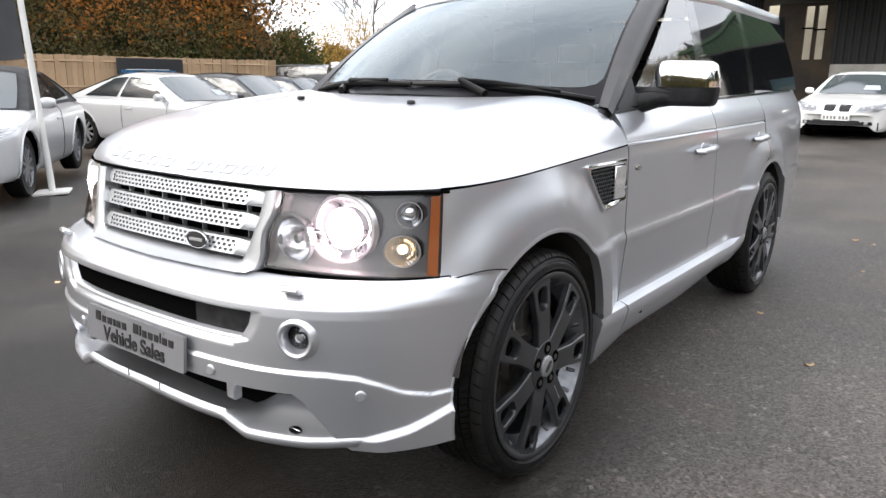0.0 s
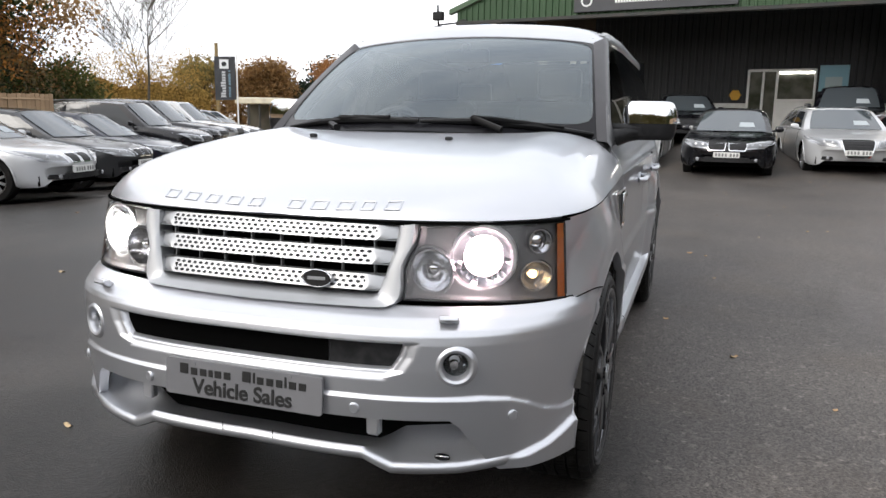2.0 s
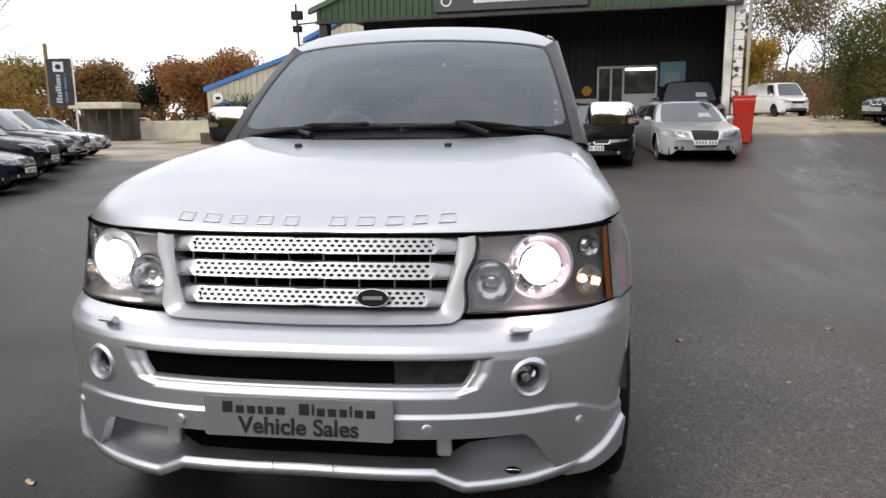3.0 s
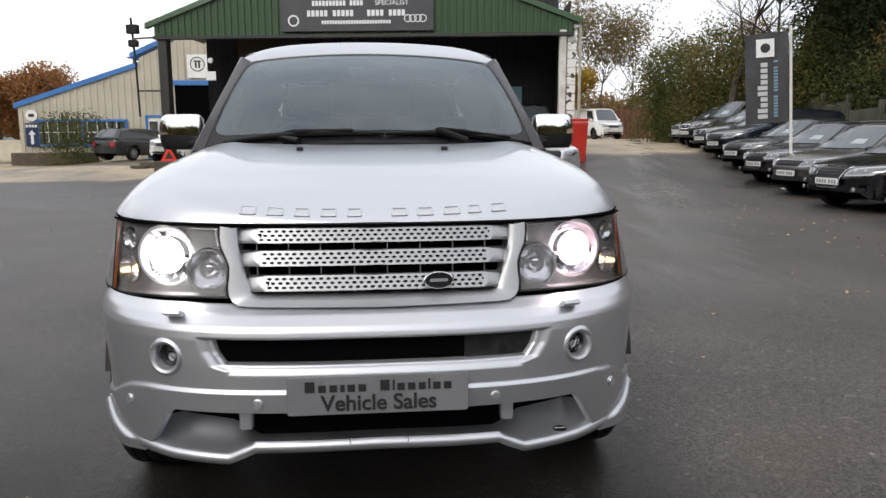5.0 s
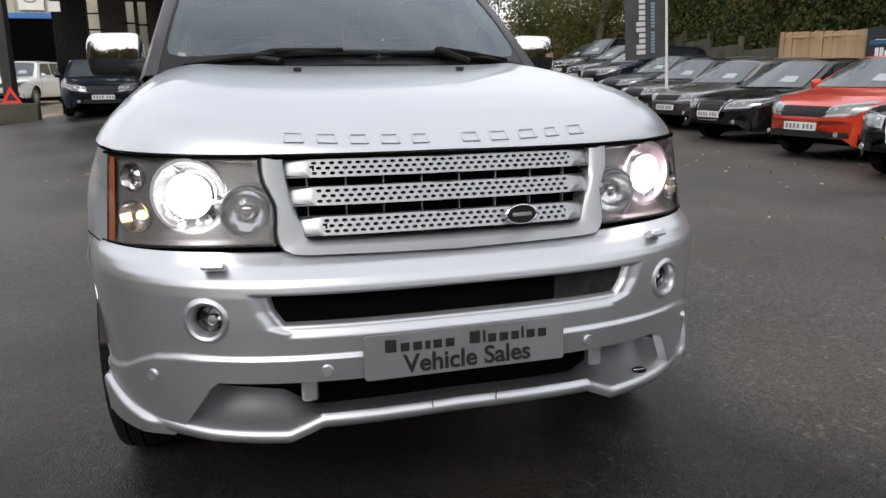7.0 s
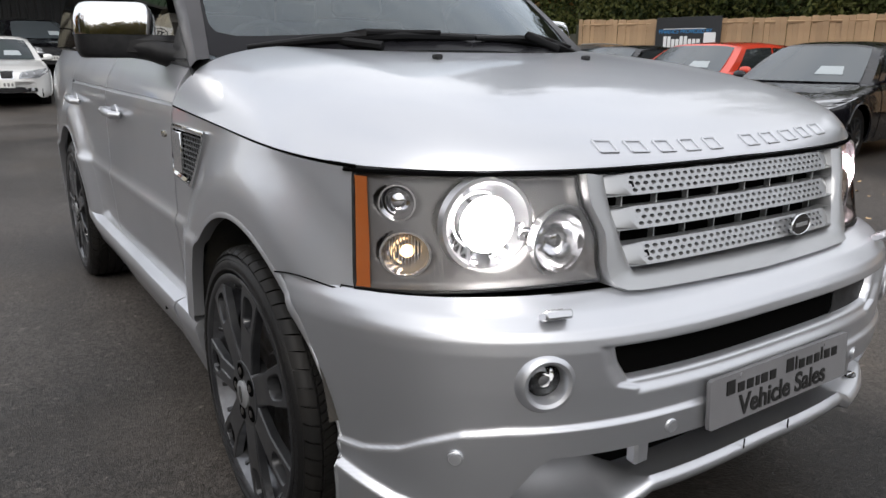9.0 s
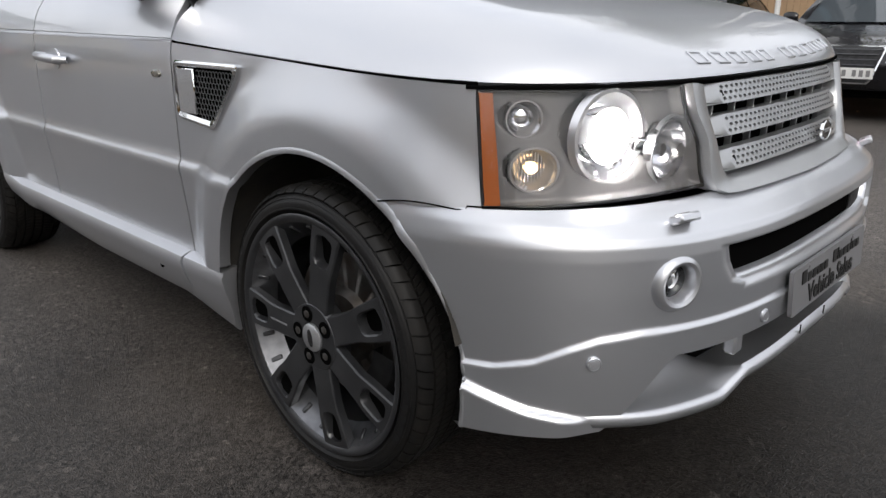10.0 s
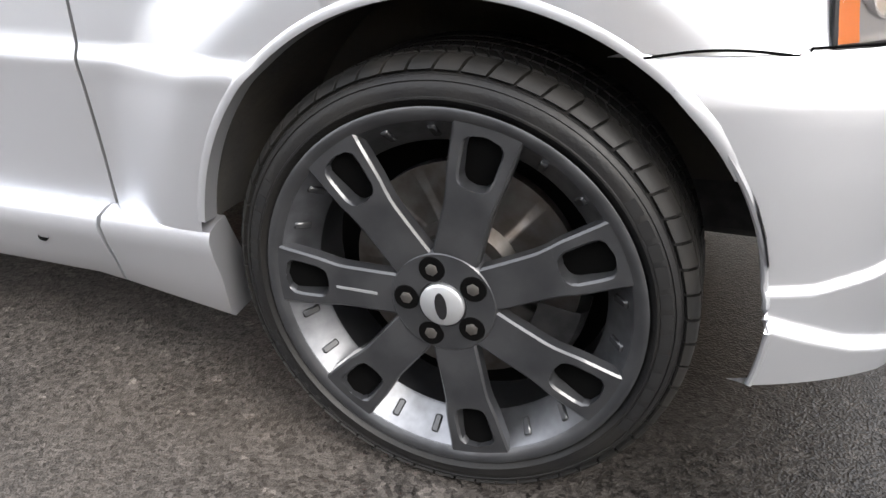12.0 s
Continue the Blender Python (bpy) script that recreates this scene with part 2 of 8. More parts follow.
def solo(name, shape, material, label, category="", group="", kind="", sharp=40, m=None):
    ob = new(name, mesh_of(shape, name, material, sharp))
    if m is not None:
        ob.matrix_world = m
    return tagged(ob, label, category, group, kind)


def interp(x, xs, ys):
    return float(np.interp(x, xs, ys))


def smooth(t):
    t = min(1.0, max(0.0, t))
    return t * t * (3 - 2 * t)


def words(body, size, m, material, parent, name="lettering", align="CENTER", bold=0.0):
    cu = bpy.data.curves.new(name, "FONT")
    cu.body, cu.size, cu.align_x, cu.align_y, cu.extrude = body, size, align, "CENTER", 0.001
    cu.offset = bold
    tmp = bpy.data.objects.new(name, cu)
    scene.collection.objects.link(tmp)
    me = bpy.data.meshes.new_from_object(tmp.evaluated_get(bpy.context.evaluated_depsgraph_get()))
    bpy.data.objects.remove(tmp)
    bpy.data.curves.remove(cu)
    me.materials.clear()
    me.materials.append(material)
    ob = new(name, me)
    ob.parent = parent
    ob.matrix_basis = m
    return ob


def ground_z(x, y):
    """The yard rises gently towards the shed and the row of cars beside it."""
    rise = interp(y, [8, 11, 14, 15.5, 17.5, 21, 25, 35, 60], [0, 0.05, 0.15, 0.32, 0.55, 0.78, 0.93, 1.1, 1.2])
    dip = 0.22 * smooth((-6.5 - x) / 5.0) * smooth((17.0 - y) / 7.0)
    share = max(smooth((x + 8.0) / 8.0), 0.25 * smooth((y - 21.0) / 5.0) * smooth((x + 15.0) / 4.0))
    return rise * share - dip - 0.014 + 0.013 * smooth((x + 0.6) / 1.2)


FRONT = pose(0, 0, 0, 90, 0, 0)      # local z of a flat outline looks to -y

# ---- ground ----
ASPHALT = vary(mat("wet_tarmac", (0.029, 0.0262, 0.0245), 0.62, spec=0.22), (0.047, 0.042, 0.038), 0.55, contrast=(0.3, 0.7))


def finish_ground(m):
    b = m.node_tree.nodes["Principled BSDF"]
    co = node(m, "ShaderNodeTexCoord")
    base = b.inputs["Base Color"].links[0].from_socket
    # stone chips
    chips = node(m, "ShaderNodeTexVoronoi", Scale=120.0)
    link(m, co.outputs["Object"], chips.inputs["Vector"])
    hsv = node(m, "ShaderNodeHueSaturation")
    mr = node(m, "ShaderNodeMapRange")
    mr.inputs[3].default_value, mr.inputs[4].default_value = 0.2, 2.3
    link(m, chips.outputs["Color"], mr.inputs[0])
    link(m, mr.outputs[0], hsv.inputs["Value"])
    link(m, base, hsv.inputs["Color"])
    # gravel beyond the tarmac
    sep = m.node_tree.nodes.new("ShaderNodeSeparateXYZ")
    link(m, co.outputs["Object"], sep.inputs[0])
    edge_n = node(m, "ShaderNodeTexNoise", Scale=0.5, Detail=6.0)
    link(m, co.outputs["Object"], edge_n.inputs["Vector"])

    def maths(op, a, bv):
        n = m.node_tree.nodes.new("ShaderNodeMath")
        n.operation = op
        for k, v in enumerate((a, bv)):
            if isinstance(v, (int, float)):
                n.inputs[k].default_value = v
            else:
                link(m, v, n.inputs[k])
        return n.outputs[0]
    slant = maths("ADD", sep.outputs["Y"], maths("MULTIPLY", edge_n.outputs["Fac"], 3.0))
    gm = node(m, "ShaderNodeMapRange")
    gm.inputs[1].default_value, gm.inputs[2].default_value = 21.0, 22.0
    link(m, slant, gm.inputs[0])
    gn = node(m, "ShaderNodeTexNoise", Scale=1.3, Detail=8.0)
    link(m, co.outputs["Object"], gn.inputs["Vector"])
    gc = m.node_tree.nodes.new("ShaderNodeMixRGB")
    gc.inputs[1].default_value, gc.inputs[2].default_value = (0.20, 0.155, 0.10, 1), (0.34, 0.285, 0.21, 1)
    link(m, gn.outputs["Fac"], gc.inputs[0])
    mx = m.node_tree.nodes.new("ShaderNodeMixRGB")
    link(m, gm.outputs[0], mx.inputs[0])
    link(m, hsv.outputs[0], mx.inputs[1])
    link(m, gc.outputs[0], mx.inputs[2])
    # damp streaks and brown leaf dirt
    dn = node(m, "ShaderNodeTexNoise", Scale=0.9, Detail=7.0)
    link(m, co.outputs["Object"], dn.inputs["Vector"])
    dm = node(m, "ShaderNodeMapRange")
    dm.inputs[1].default_value, dm.inputs[2].default_value, dm.inputs[4].default_value = 0.52, 0.75, 0.45
    link(m, dn.outputs["Fac"], dm.inputs[0])
    dx = m.node_tree.nodes.new("ShaderNodeMixRGB")
    dx.inputs[2].default_value = (0.058, 0.046, 0.035, 1)
    link(m, dm.outputs[0], dx.inputs[0])
    link(m, mx.outputs[0], dx.inputs[1])
    wet = node(m, "ShaderNodeTexNoise", Scale=0.22, Detail=5.0, Distortion=0.6)
    link(m, co.outputs["Object"], wet.inputs["Vector"])
    wm = node(m, "ShaderNodeMapRange")
    wm.inputs[1].default_value, wm.inputs[2].default_value = 0.44, 0.60
    wm.inputs[3].default_value, wm.inputs[4].default_value = 0.50, 0.36
    # the tarmac turns darker and smoother around the car's nose
    far = m.node_tree.nodes.new("ShaderNodeVectorMath")
    far.operation = "DISTANCE"
    far.inputs[1].default_value = (0.1, -1.5, 0.0)
    link(m, co.outputs["Object"], far.inputs[0])
    pm = node(m, "ShaderNodeMapRange")
    pm.inputs[1].default_value, pm.inputs[2].default_value = 1.0, 3.2
    pm.inputs[3].default_value, pm.inputs[4].default_value = 0.20, 0.0
    link(m, far.outputs["Value"], pm.inputs[0])
    # the yard turns paler and rougher towards its east side
    east_tone = node(m, "ShaderNodeMapRange")
    east_tone.inputs[1].default_value, east_tone.inputs[2].default_value = -0.8, 3.2
    east_tone.inputs[3].default_value, east_tone.inputs[4].default_value = 0.04, -0.10
    link(m, maths("ADD", sep.outputs["X"], maths("MULTIPLY", edge_n.outputs["Fac"], 1.6)), east_tone.inputs[0])
    # long tracks where cars have rolled towards the shed
    lane = node(m, "ShaderNodeMapping")
    lane.inputs["Scale"].default_value = (1.5, 0.16, 1.0)
    lane.inputs["Rotation"].default_value = (0, 0, radians(-12))
    link(m, co.outputs["Object"], lane.inputs["Vector"])
    ln_ = node(m, "ShaderNodeTexNoise", Scale=1.0, Detail=6.0)
    link(m, lane.outputs[0], ln_.inputs["Vector"])
    tracks = maths("MULTIPLY", maths("SUBTRACT", ln_.outputs["Fac"], 0.5), 0.24)
    damp = maths("ADD", maths("ADD", maths("ADD", wet.outputs["Fac"], tracks), east_tone.outputs[0]), pm.outputs[0])
    # a smooth wet strip runs beside the hedge-side row
    strip = maths("SUBTRACT", sep.outputs["X"], maths("MULTIPLY", sep.outputs["Y"], 0.34))
    strip = maths("ADD", maths("ADD", strip, -2.0), maths("MULTIPLY", maths("SUBTRACT", ln_.outputs["Fac"], 0.5), 2.6))
    sm_ = node(m, "ShaderNodeMapRange")
    sm_.inputs[1].default_value, sm_.inputs[2].default_value = 0.25, 0.75
    sm_.inputs[3].default_value, sm_.inputs[4].default_value = 1.0, 0.0
    link(m, maths("ABSOLUTE", strip, 0.0), sm_.inputs[0])
    away = node(m, "ShaderNodeMapRange")
    away.inputs[1].default_value, away.inputs[2].default_value = 1.8, 3.6
    link(m, sep.outputs["Y"], away.inputs[0])
    film = maths("MULTIPLY", sm_.outputs[0], away.outputs[0])
    link(m, damp, wm.inputs[0])
    link(m, maths("SUBTRACT", wm.outputs[0], maths("MULTIPLY", film, 0.22)), b.inputs["Roughness"])
    da = node(m, "ShaderNodeMapRange")
    da.inputs[1].default_value, da.inputs[2].default_value = 0.44, 0.66
    da.inputs[3].default_value, da.inputs[4].default_value = 1.6, 0.36
    link(m, damp, da.inputs[0])
    # coarser stones stand out as pale specks
    big = node(m, "ShaderNodeTexVoronoi", Scale=46.0)
    link(m, co.outputs["Object"], big.inputs["Vector"])
    bs_ = node(m, "ShaderNodeMapRange")
    bs_.inputs[1].default_value, bs_.inputs[2].default_value = 0.80, 0.97
    bs_.inputs[3].default_value, bs_.inputs[4].default_value = 1.0, 2.1
    link(m, big.outputs["Color"], bs_.inputs[0])
    tone = node(m, "ShaderNodeHueSaturation")
    link(m, maths("MULTIPLY", da.outputs[0], bs_.outputs[0]), tone.inputs["Value"])
    link(m, dx.outputs[0], tone.inputs["Color"])
    link(m, tone.outputs[0], b.inputs["Base Color"])
    bp = node(m, "ShaderNodeBump", Strength=0.45, Distance=0.004)
    fine = node(m, "ShaderNodeTexVoronoi", Scale=190.0)
    coarse = node(m, "ShaderNodeTexVoronoi", Scale=62.0)
    mid = node(m, "ShaderNodeTexNoise", Scale=24.0, Detail=4.0)
    for tx in (fine, coarse, mid):
        link(m, co.outputs["Object"], tx.inputs["Vector"])
    relief = maths("ADD", fine.outputs["Distance"], maths("MULTIPLY", coarse.outputs["Distance"], 0.5))
    link(m, maths("ADD", relief, maths("MULTIPLY", mid.outputs["Fac"], 0.25)), bp.inputs["Height"])
    link(m, bp.outputs[0], b.inputs["Normal"])


finish_ground(ASPHALT)
xs = sorted(set([-900, -300, -120, -60, -40] + list(np.arange(-30, 31, 1.5)) + [40, 60, 120, 300, 900]))
ys = sorted(set([-900, -300, -120, -60, -40] + list(np.arange(-30, 46, 1.5)) + [50, 60, 90, 150, 300, 900]))
s = Shape()
s.grid([[(x, y, ground_z(x, y)) for x in xs] for y in ys])
solo("ground", s, ASPHALT, "damp dark tarmac yard running into gravel", "ground", kind="structure")

# fallen leaves and grit
random.seed(4)
LEAFLITTER = vary(mat("fallen_leaf", (0.36, 0.22, 0.10), 0.6), (0.52, 0.40, 0.24), 3.0, island=True)
s = Shape()
spots = [(random.uniform(-7, 7), random.uniform(-4, 14)) for _ in range(170)] + [(random.uniform(5.0, 9.5), random.uniform(1, 20)) for _ in range(260)]
for x, y in spots:
    if abs(x) < 1.0 and -0.9 < y < 3.9:
        continue
    r = random.uniform(0.012, 0.034)
    m = pose(x, y, ground_z(x, y) + 0.006, random.uniform(-14, 14), random.uniform(-14, 14), random.uniform(0, 360))
    pts = [m @ Vector((r * math.cos(a) * (1 if k % 2 else 0.6), r * 0.62 * math.sin(a) * (1 if k % 2 else 0.7), 0.25 * r * math.cos(2 * a))) for k, a in enumerate(np.linspace(0, 2 * math.pi, 9)[:-1])]
    s.add(pts + [m @ Vector((0, 0, 0))], [(k, (k + 1) % 8, 8) for k in range(8)])
solo("fallen_leaves", s, LEAFLITTER, "scattered small brown autumn leaves on the tarmac", "leaves", kind="stuff")

# ---- the silver four-wheel-drive car ----
RO = thing("suv", "silver four-wheel-drive with body kit and lit headlamps on damp tarmac", "car")
HUB = 0.365
ARCH = 0.445
AXLES = (0.0, 2.745)


def nose_y(z):
    return interp(z, [0.28, 0.36, 0.45, 0.52, 0.60, 0.675, 0.70, 0.715, 0.74, 0.755, 0.765, 0.80, 0.98, 1.02],
                  [-0.825, -0.835, -0.845, -0.852, -0.856, -0.857, -0.852, -0.843, -0.808, -0.772, -0.752, -0.742, -0.70, -0.69])


def nose_w(z):
    return interp(z, [0.28, 0.45, 0.60, 0.70, 0.76, 1.0], [0.912, 0.928, 0.938, 0.943, 0.936, 0.912])


def nose(x, z):
    q = min(0.9999, abs(x) / nose_w(z))
    return nose_y(z) * (1 - q ** 3) ** (1 / 3)


def side_w(y, z):
    """Half width of the body at a height and a place along the car."""
    w = interp(z, [0.24, 0.32, 0.42, 0.55, 0.665, 0.69, 0.705, 0.72, 0.80, 0.92, 1.0, 1.05, 1.09, 1.12, 1.15, 1.19, 1.24],
               [0.86, 0.88, 0.893, 0.900, 0.910, 0.914, 0.913, 0.904, 0.903, 0.902, 0.899, 0.893, 0.880, 0.864, 0.840, 0.815, 0.80])
    for ya in AXLES:
        d = math.hypot(y - ya, z - 0.385)
        w += 0.038 * smooth((0.655 - d) / 0.16) * smooth((z - 0.1) / 0.2)
    if y < 0:
        w *= (1 - (min(0.999, -y / interp(z, [0.76, 1.0], [0.80, 0.72]))) ** 3) ** (1 / 3)
    if y > 3.0:
        w *= 1 - 0.06 * ((y - 3.0) / 0.9) ** 2
    return w


def arch_y(z):
    return math.sqrt(max(0.0, ARCH ** 2 - (z - 0.385) ** 2))


# front bumper with its kit: one skin, cut back at the wheel arches
def kit_top(a):
    return interp(a, [0, 0.70, 0.78, 0.84, 0.90, 0.98, 1.06, 1.13, 1.25], [0.527, 0.524, 0.514, 0.492, 0.463, 0.443, 0.442, 0.456, 0.478])


def blade_top(a):
    return interp(a, [0.70, 0.80, 0.90, 1.0, 1.1, 1.25], [0.325, 0.333, 0.352, 0.385, 0.418, 0.45])


def bumper_low(a):
    return interp(a, [0, 0.665, 0.70, 0.80, 0.84, 1.25], [0.464, 0.462, 0.44, 0.330, 0.296, 0.290])


FOG = (0.613, 0.619)


def bumper_bump(x, z, a):
    d = 0.010 * smooth((kit_top(a) - z) / 0.010 + 0.5)
    if a > 0.72:
        d += 0.020 * smooth((blade_top(a) - z) / 0.016 + 0.5) * smooth((a - 0.74) / 0.1)
    ax = abs(x)
    # lower intake: sunk, with a sloping rim below and beside it
    half = interp(z, [0.585, 0.60, 0.64, 0.673, 0.69], [0.40, 0.448, 0.475, 0.485, 0.49])
    inside = min((half - ax) / 0.022, (z - 0.598) / 0.016, (0.678 - z) / 0.010)
    rim = min((half + 0.036 - ax) / 0.030, (z - 0.571) / 0.026, (0.684 - z) / 0.010)
    d -= 0.012 * smooth(rim) + 0.036 * smooth(inside)
    r = math.hypot(ax - FOG[0], z - FOG[1])
    d -= 0.05 * smooth((0.040 - r) / 0.008)
    return d


def bumper():
    s, rows, nz, na = Shape(), [], 92, 190
    th = np.linspace(0, math.pi / 2, 260)
    sn, cn = np.sin(th) ** (2 / 3), np.cos(th) ** (2 / 3)
    memo = {}

    def along(z, u):
        """The place at the share u of the way from the middle to the wheel arch."""
        key = round(z, 4)
        if key not in memo:
            xs, ys = nose_w(z) * sn, nose_y(z) * cn
            ar = np.concatenate([[0], np.cumsum(np.hypot(np.diff(xs), np.diff(ys)))])
            memo[key] = (xs, ys, ar, float(np.interp(-arch_y(z), ys, ar)))
        xs, ys, ar, amax = memo[key]
        a = u * amax
        return float(np.interp(a, ar, xs)), float(np.interp(a, ar, ys)), a

    for j in range(nz + 1):
        row = []
        for i in range(-na, na + 1):
            u = abs(i) / na
            zb = bumper_low(u * 1.16)
            z = zb + (0.764 - zb) * j / nz
            x, y, a = along(z, u)
            w = nose_w(z)
            d = bumper_bump(x, z, a)
            # outward direction in plan
            nx, ny = 3 * (x / w) ** 2 / w, -3 * (y / nose_y(z)) ** 2 / abs(nose_y(z))
            ln = math.hypot(nx, ny) or 1
            row.append((math.copysign(x + d * nx / ln, i) if i else 0.0, y + d * ny / ln, z))
        rows.append(row)
    # turned-in lower and upper edges and arch returns
    first = [(p[0] * 0.985, p[1] + 0.03, p[2] - 0.004) for p in rows[0]]
    last = [(p[0] * 0.985, p[1] + 0.03, p[2] - 0.012) for p in rows[-1]]
    rows = [first] + rows + [last]
    s.grid(rows)
    edges = [[Vector(r[e]) + Vector((-0.003 if r[e][0] > 0 else 0.003, 0.0, 0.0)) for r in rows[1:-1:3]] for e in (0, -1)]
    return s, edges


bumper_skin, bumper_edges = bumper()
for edge in bumper_edges:
    part("bumper_edge", Shape().tube(edge, 0.0055, 8), SILVER, RO)
part("front_bumper", bumper_skin, SILVER, RO, "silver body-kit bumper with a wide lower intake", sharp=50)


def lip_edge(ax):
    """Front edge height of the splitter."""
    return interp(ax, [0, 0.36, 0.385, 0.44, 0.62, 0.72, 0.80], [0.362, 0.357, 0.345, 0.320, 0.322, 0.330, 0.334])


def splitter():
    s = Shape()
    rows = [[] for _ in range(9)]
    for i in range(-80, 81):
        x = 0.80 * i / 80
        ax = abs(x)
        zf, yf = lip_edge(ax), nose(x, 0.36) - 0.012
        up = zf + interp(ax, [0, 0.36, 0.44, 0.62, 0.70, 0.8], [-0.012, -0.012, 0.074, 0.082, 0.055, 0.03])
        scoop = smooth((ax - 0.38) / 0.06)
        back = interp(ax, [0, 0.30, 0.42, 0.60, 0.70, 0.8], [0.15, 0.15, 0.125, 0.12, 0.06, 0.015])
        prof = [(back, up), (back * 0.75, zf + (up - zf) * (0.70 - 0.15 * scoop)), (back * 0.40, zf + (up - zf) * (0.38 - 0.22 * scoop)), (0.012, zf + 0.012), (0.0, zf + 0.004), (-0.003, zf - 0.006), (0.004, zf - 0.022), (0.03, zf - 0.030), (back + 0.03, zf - 0.026)]
        for k, (dy, z) in enumerate(prof):
            rows[k].append((x, yf + dy, z))
    s.grid(rows)
    return s


part("splitter", splitter(), SILVER, RO, "silver lower front splitter with stepped ends", sharp=50)
for sx in (-1, 1):
    part("splitter_stay", Shape().box((sx * 0.385, -0.800, 0.437), (0.040, 0.030, 0.070), 0.006), SILVER, RO)
    sp = Shape()
    # end plates that close the outer duct
    m4 = [(sx * 0.655, nose(0.655, 0.46) + 0.004, 0.468), (sx * 0.716, nose(0.716, 0.34) + 0.006, 0.340), (sx * 0.70, -0.56, 0.36), (sx * 0.62, -0.58, 0.468)]
    sp.add(m4 + [(p[0] + sx * 0.012, p[1], p[2]) for p in m4], [(0, 1, 2, 3), (7, 6, 5, 4), (0, 4, 5, 1), (1, 5, 6, 2), (2, 6, 7, 3), (3, 7, 4, 0)])
    part("duct_wall", sp, SILVER, RO)
# black sheet painted as the shade deep in the duct
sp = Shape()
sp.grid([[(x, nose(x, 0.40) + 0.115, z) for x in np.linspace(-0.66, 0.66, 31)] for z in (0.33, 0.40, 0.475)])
part("duct_back", sp, DARKVOID, RO, "black sheet standing for the unlit duct behind the splitter")
for sx in (-1, 1):
    sp = Shape()
    sp.box((sx * 0.085, nose(0.085, 0.36) - 0.0135, 0.372), (0.0014, 0.003, 0.024), 0)
    part("seam", sp, DARKVOID, RO)
sp = Shape()
sp.lathe([(0.0, 0.0), (0.0235, 0.0), (0.022, 0.003), (0.0, 0.0035)], 24, Matrix.Translation((0.569, nose(0.569, 0.36) + 0.020, 0.3368)) @ pose(0, 0, 0, 14) @ Matrix.Diagonal((1, 0.62, 1, 1)), close=False)
lb = part("maker_badge", sp, GLOSSBLACK, RO, "small black oval badge with a silver bar")
sp = Shape().box((0.569, nose(0.569, 0.36) + 0.0195, 0.3408), (0.040, 0.005, 0.003), 0.001)
part("badge_bar", sp, CHROME, lb)

# lower intake insert: plain black sheet for the shaded mesh, and a grey blanked end
for x0, x1, mt, nm in ((-0.475, 0.255, DARKVOID, "intake_shade"), (0.257, 0.475, BLACK, "intake_blank")):
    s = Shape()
    rows = [[(x0 + (x1 - x0) * i / 24, nose(x0 + (x1 - x0) * i / 24, z) + 0.030 + (0.002 if nm == "intake_shade" else 0), z) for i in range(25)] for z in (0.592, 0.64, 0.682)]
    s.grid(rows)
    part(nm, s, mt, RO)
# fog lamps
for sx in (-1, 1):
    yy = nose(FOG[0], FOG[1])
    tilt = pose(sx * FOG[0], yy, FOG[1], 90, 0, sx * 20)
    s = Shape().lathe([(0.033, -0.035), (0.035, -0.004), (0.040, 0.006), (0.047, 0.009), (0.054, 0.006), (0.060, -0.004), (0.0625, -0.016)], 48, tilt, close=False)
    fb = part("fog_lamp", s, SILVER, RO, "round fog lamp in a silver ring")
    s = Shape().lathe([(0.034, -0.02), (0.028, -0.042), (0.012, -0.052), (0.0, -0.052)], 32, tilt, close=False)
    part("reflector", s, GLOSSBLACK, fb)
    s = Shape().lathe([(0.0, -0.022), (0.012, -0.024), (0.015, -0.032), (0.013, -0.05)], 24, tilt @ Matrix.Translation((-sx * 0.004, -0.006, 0)), close=False)
    part("bulb_cap", s, CHROME, fb)
    s = Shape().lathe([(0.020, -0.040), (0.026, -0.030), (0.030, -0.034)], 16, tilt, close=False, a0=-0.5, a1=1.3)
    part("reflector_arc", s, CHROME, fb)
    s = Shape().lathe([(0.0, -0.012), (0.02, -0.014), (0.034, -0.021)], 32, tilt, close=False)
    g = part("lens", s, LENS, fb)
    g.visible_shadow = False

# parking sensors and lamp washers
for x, z in ((0.345, 0.491), (0.748, 0.464)):
    for sx in (-1, 1):
        yy = nose(x, z) - 0.010
        rz = sx * (12 if x < 0.5 else 38)
        off = 0.004 if x < 0.5 else 0.0075
        m = pose(sx * (x + (0.0 if x < 0.5 else off * 0.7)), yy - off * 0.4, z, 90, 0, rz)
        s = Shape().lathe([(0.0155, -0.012), (0.0155, 0.002), (0.0135, 0.0035), (0.0128, 0.0022), (0.0112, 0.0022), (0.0105, 0.0045), (0.0, 0.005)], 28, m, close=False)
        part("parking_sensor", s, SILVER, RO)
for sx in (-1, 1):
    s = Shape().box((0, 0, 0.004), (0.056, 0.036, 0.018), 0.004, pose(sx * 0.588, -0.757, 0.741, -26, 0, sx * 15))
    hw = part("washer_cover", s, SILVER, RO)
    part("jet_slot", Shape().box((0, 0.004, 0.0135), (0.034, 0.010, 0.004), 0.001, pose(sx * 0.588, -0.757, 0.741, -26, 0, sx * 15)), BEZEL, hw)

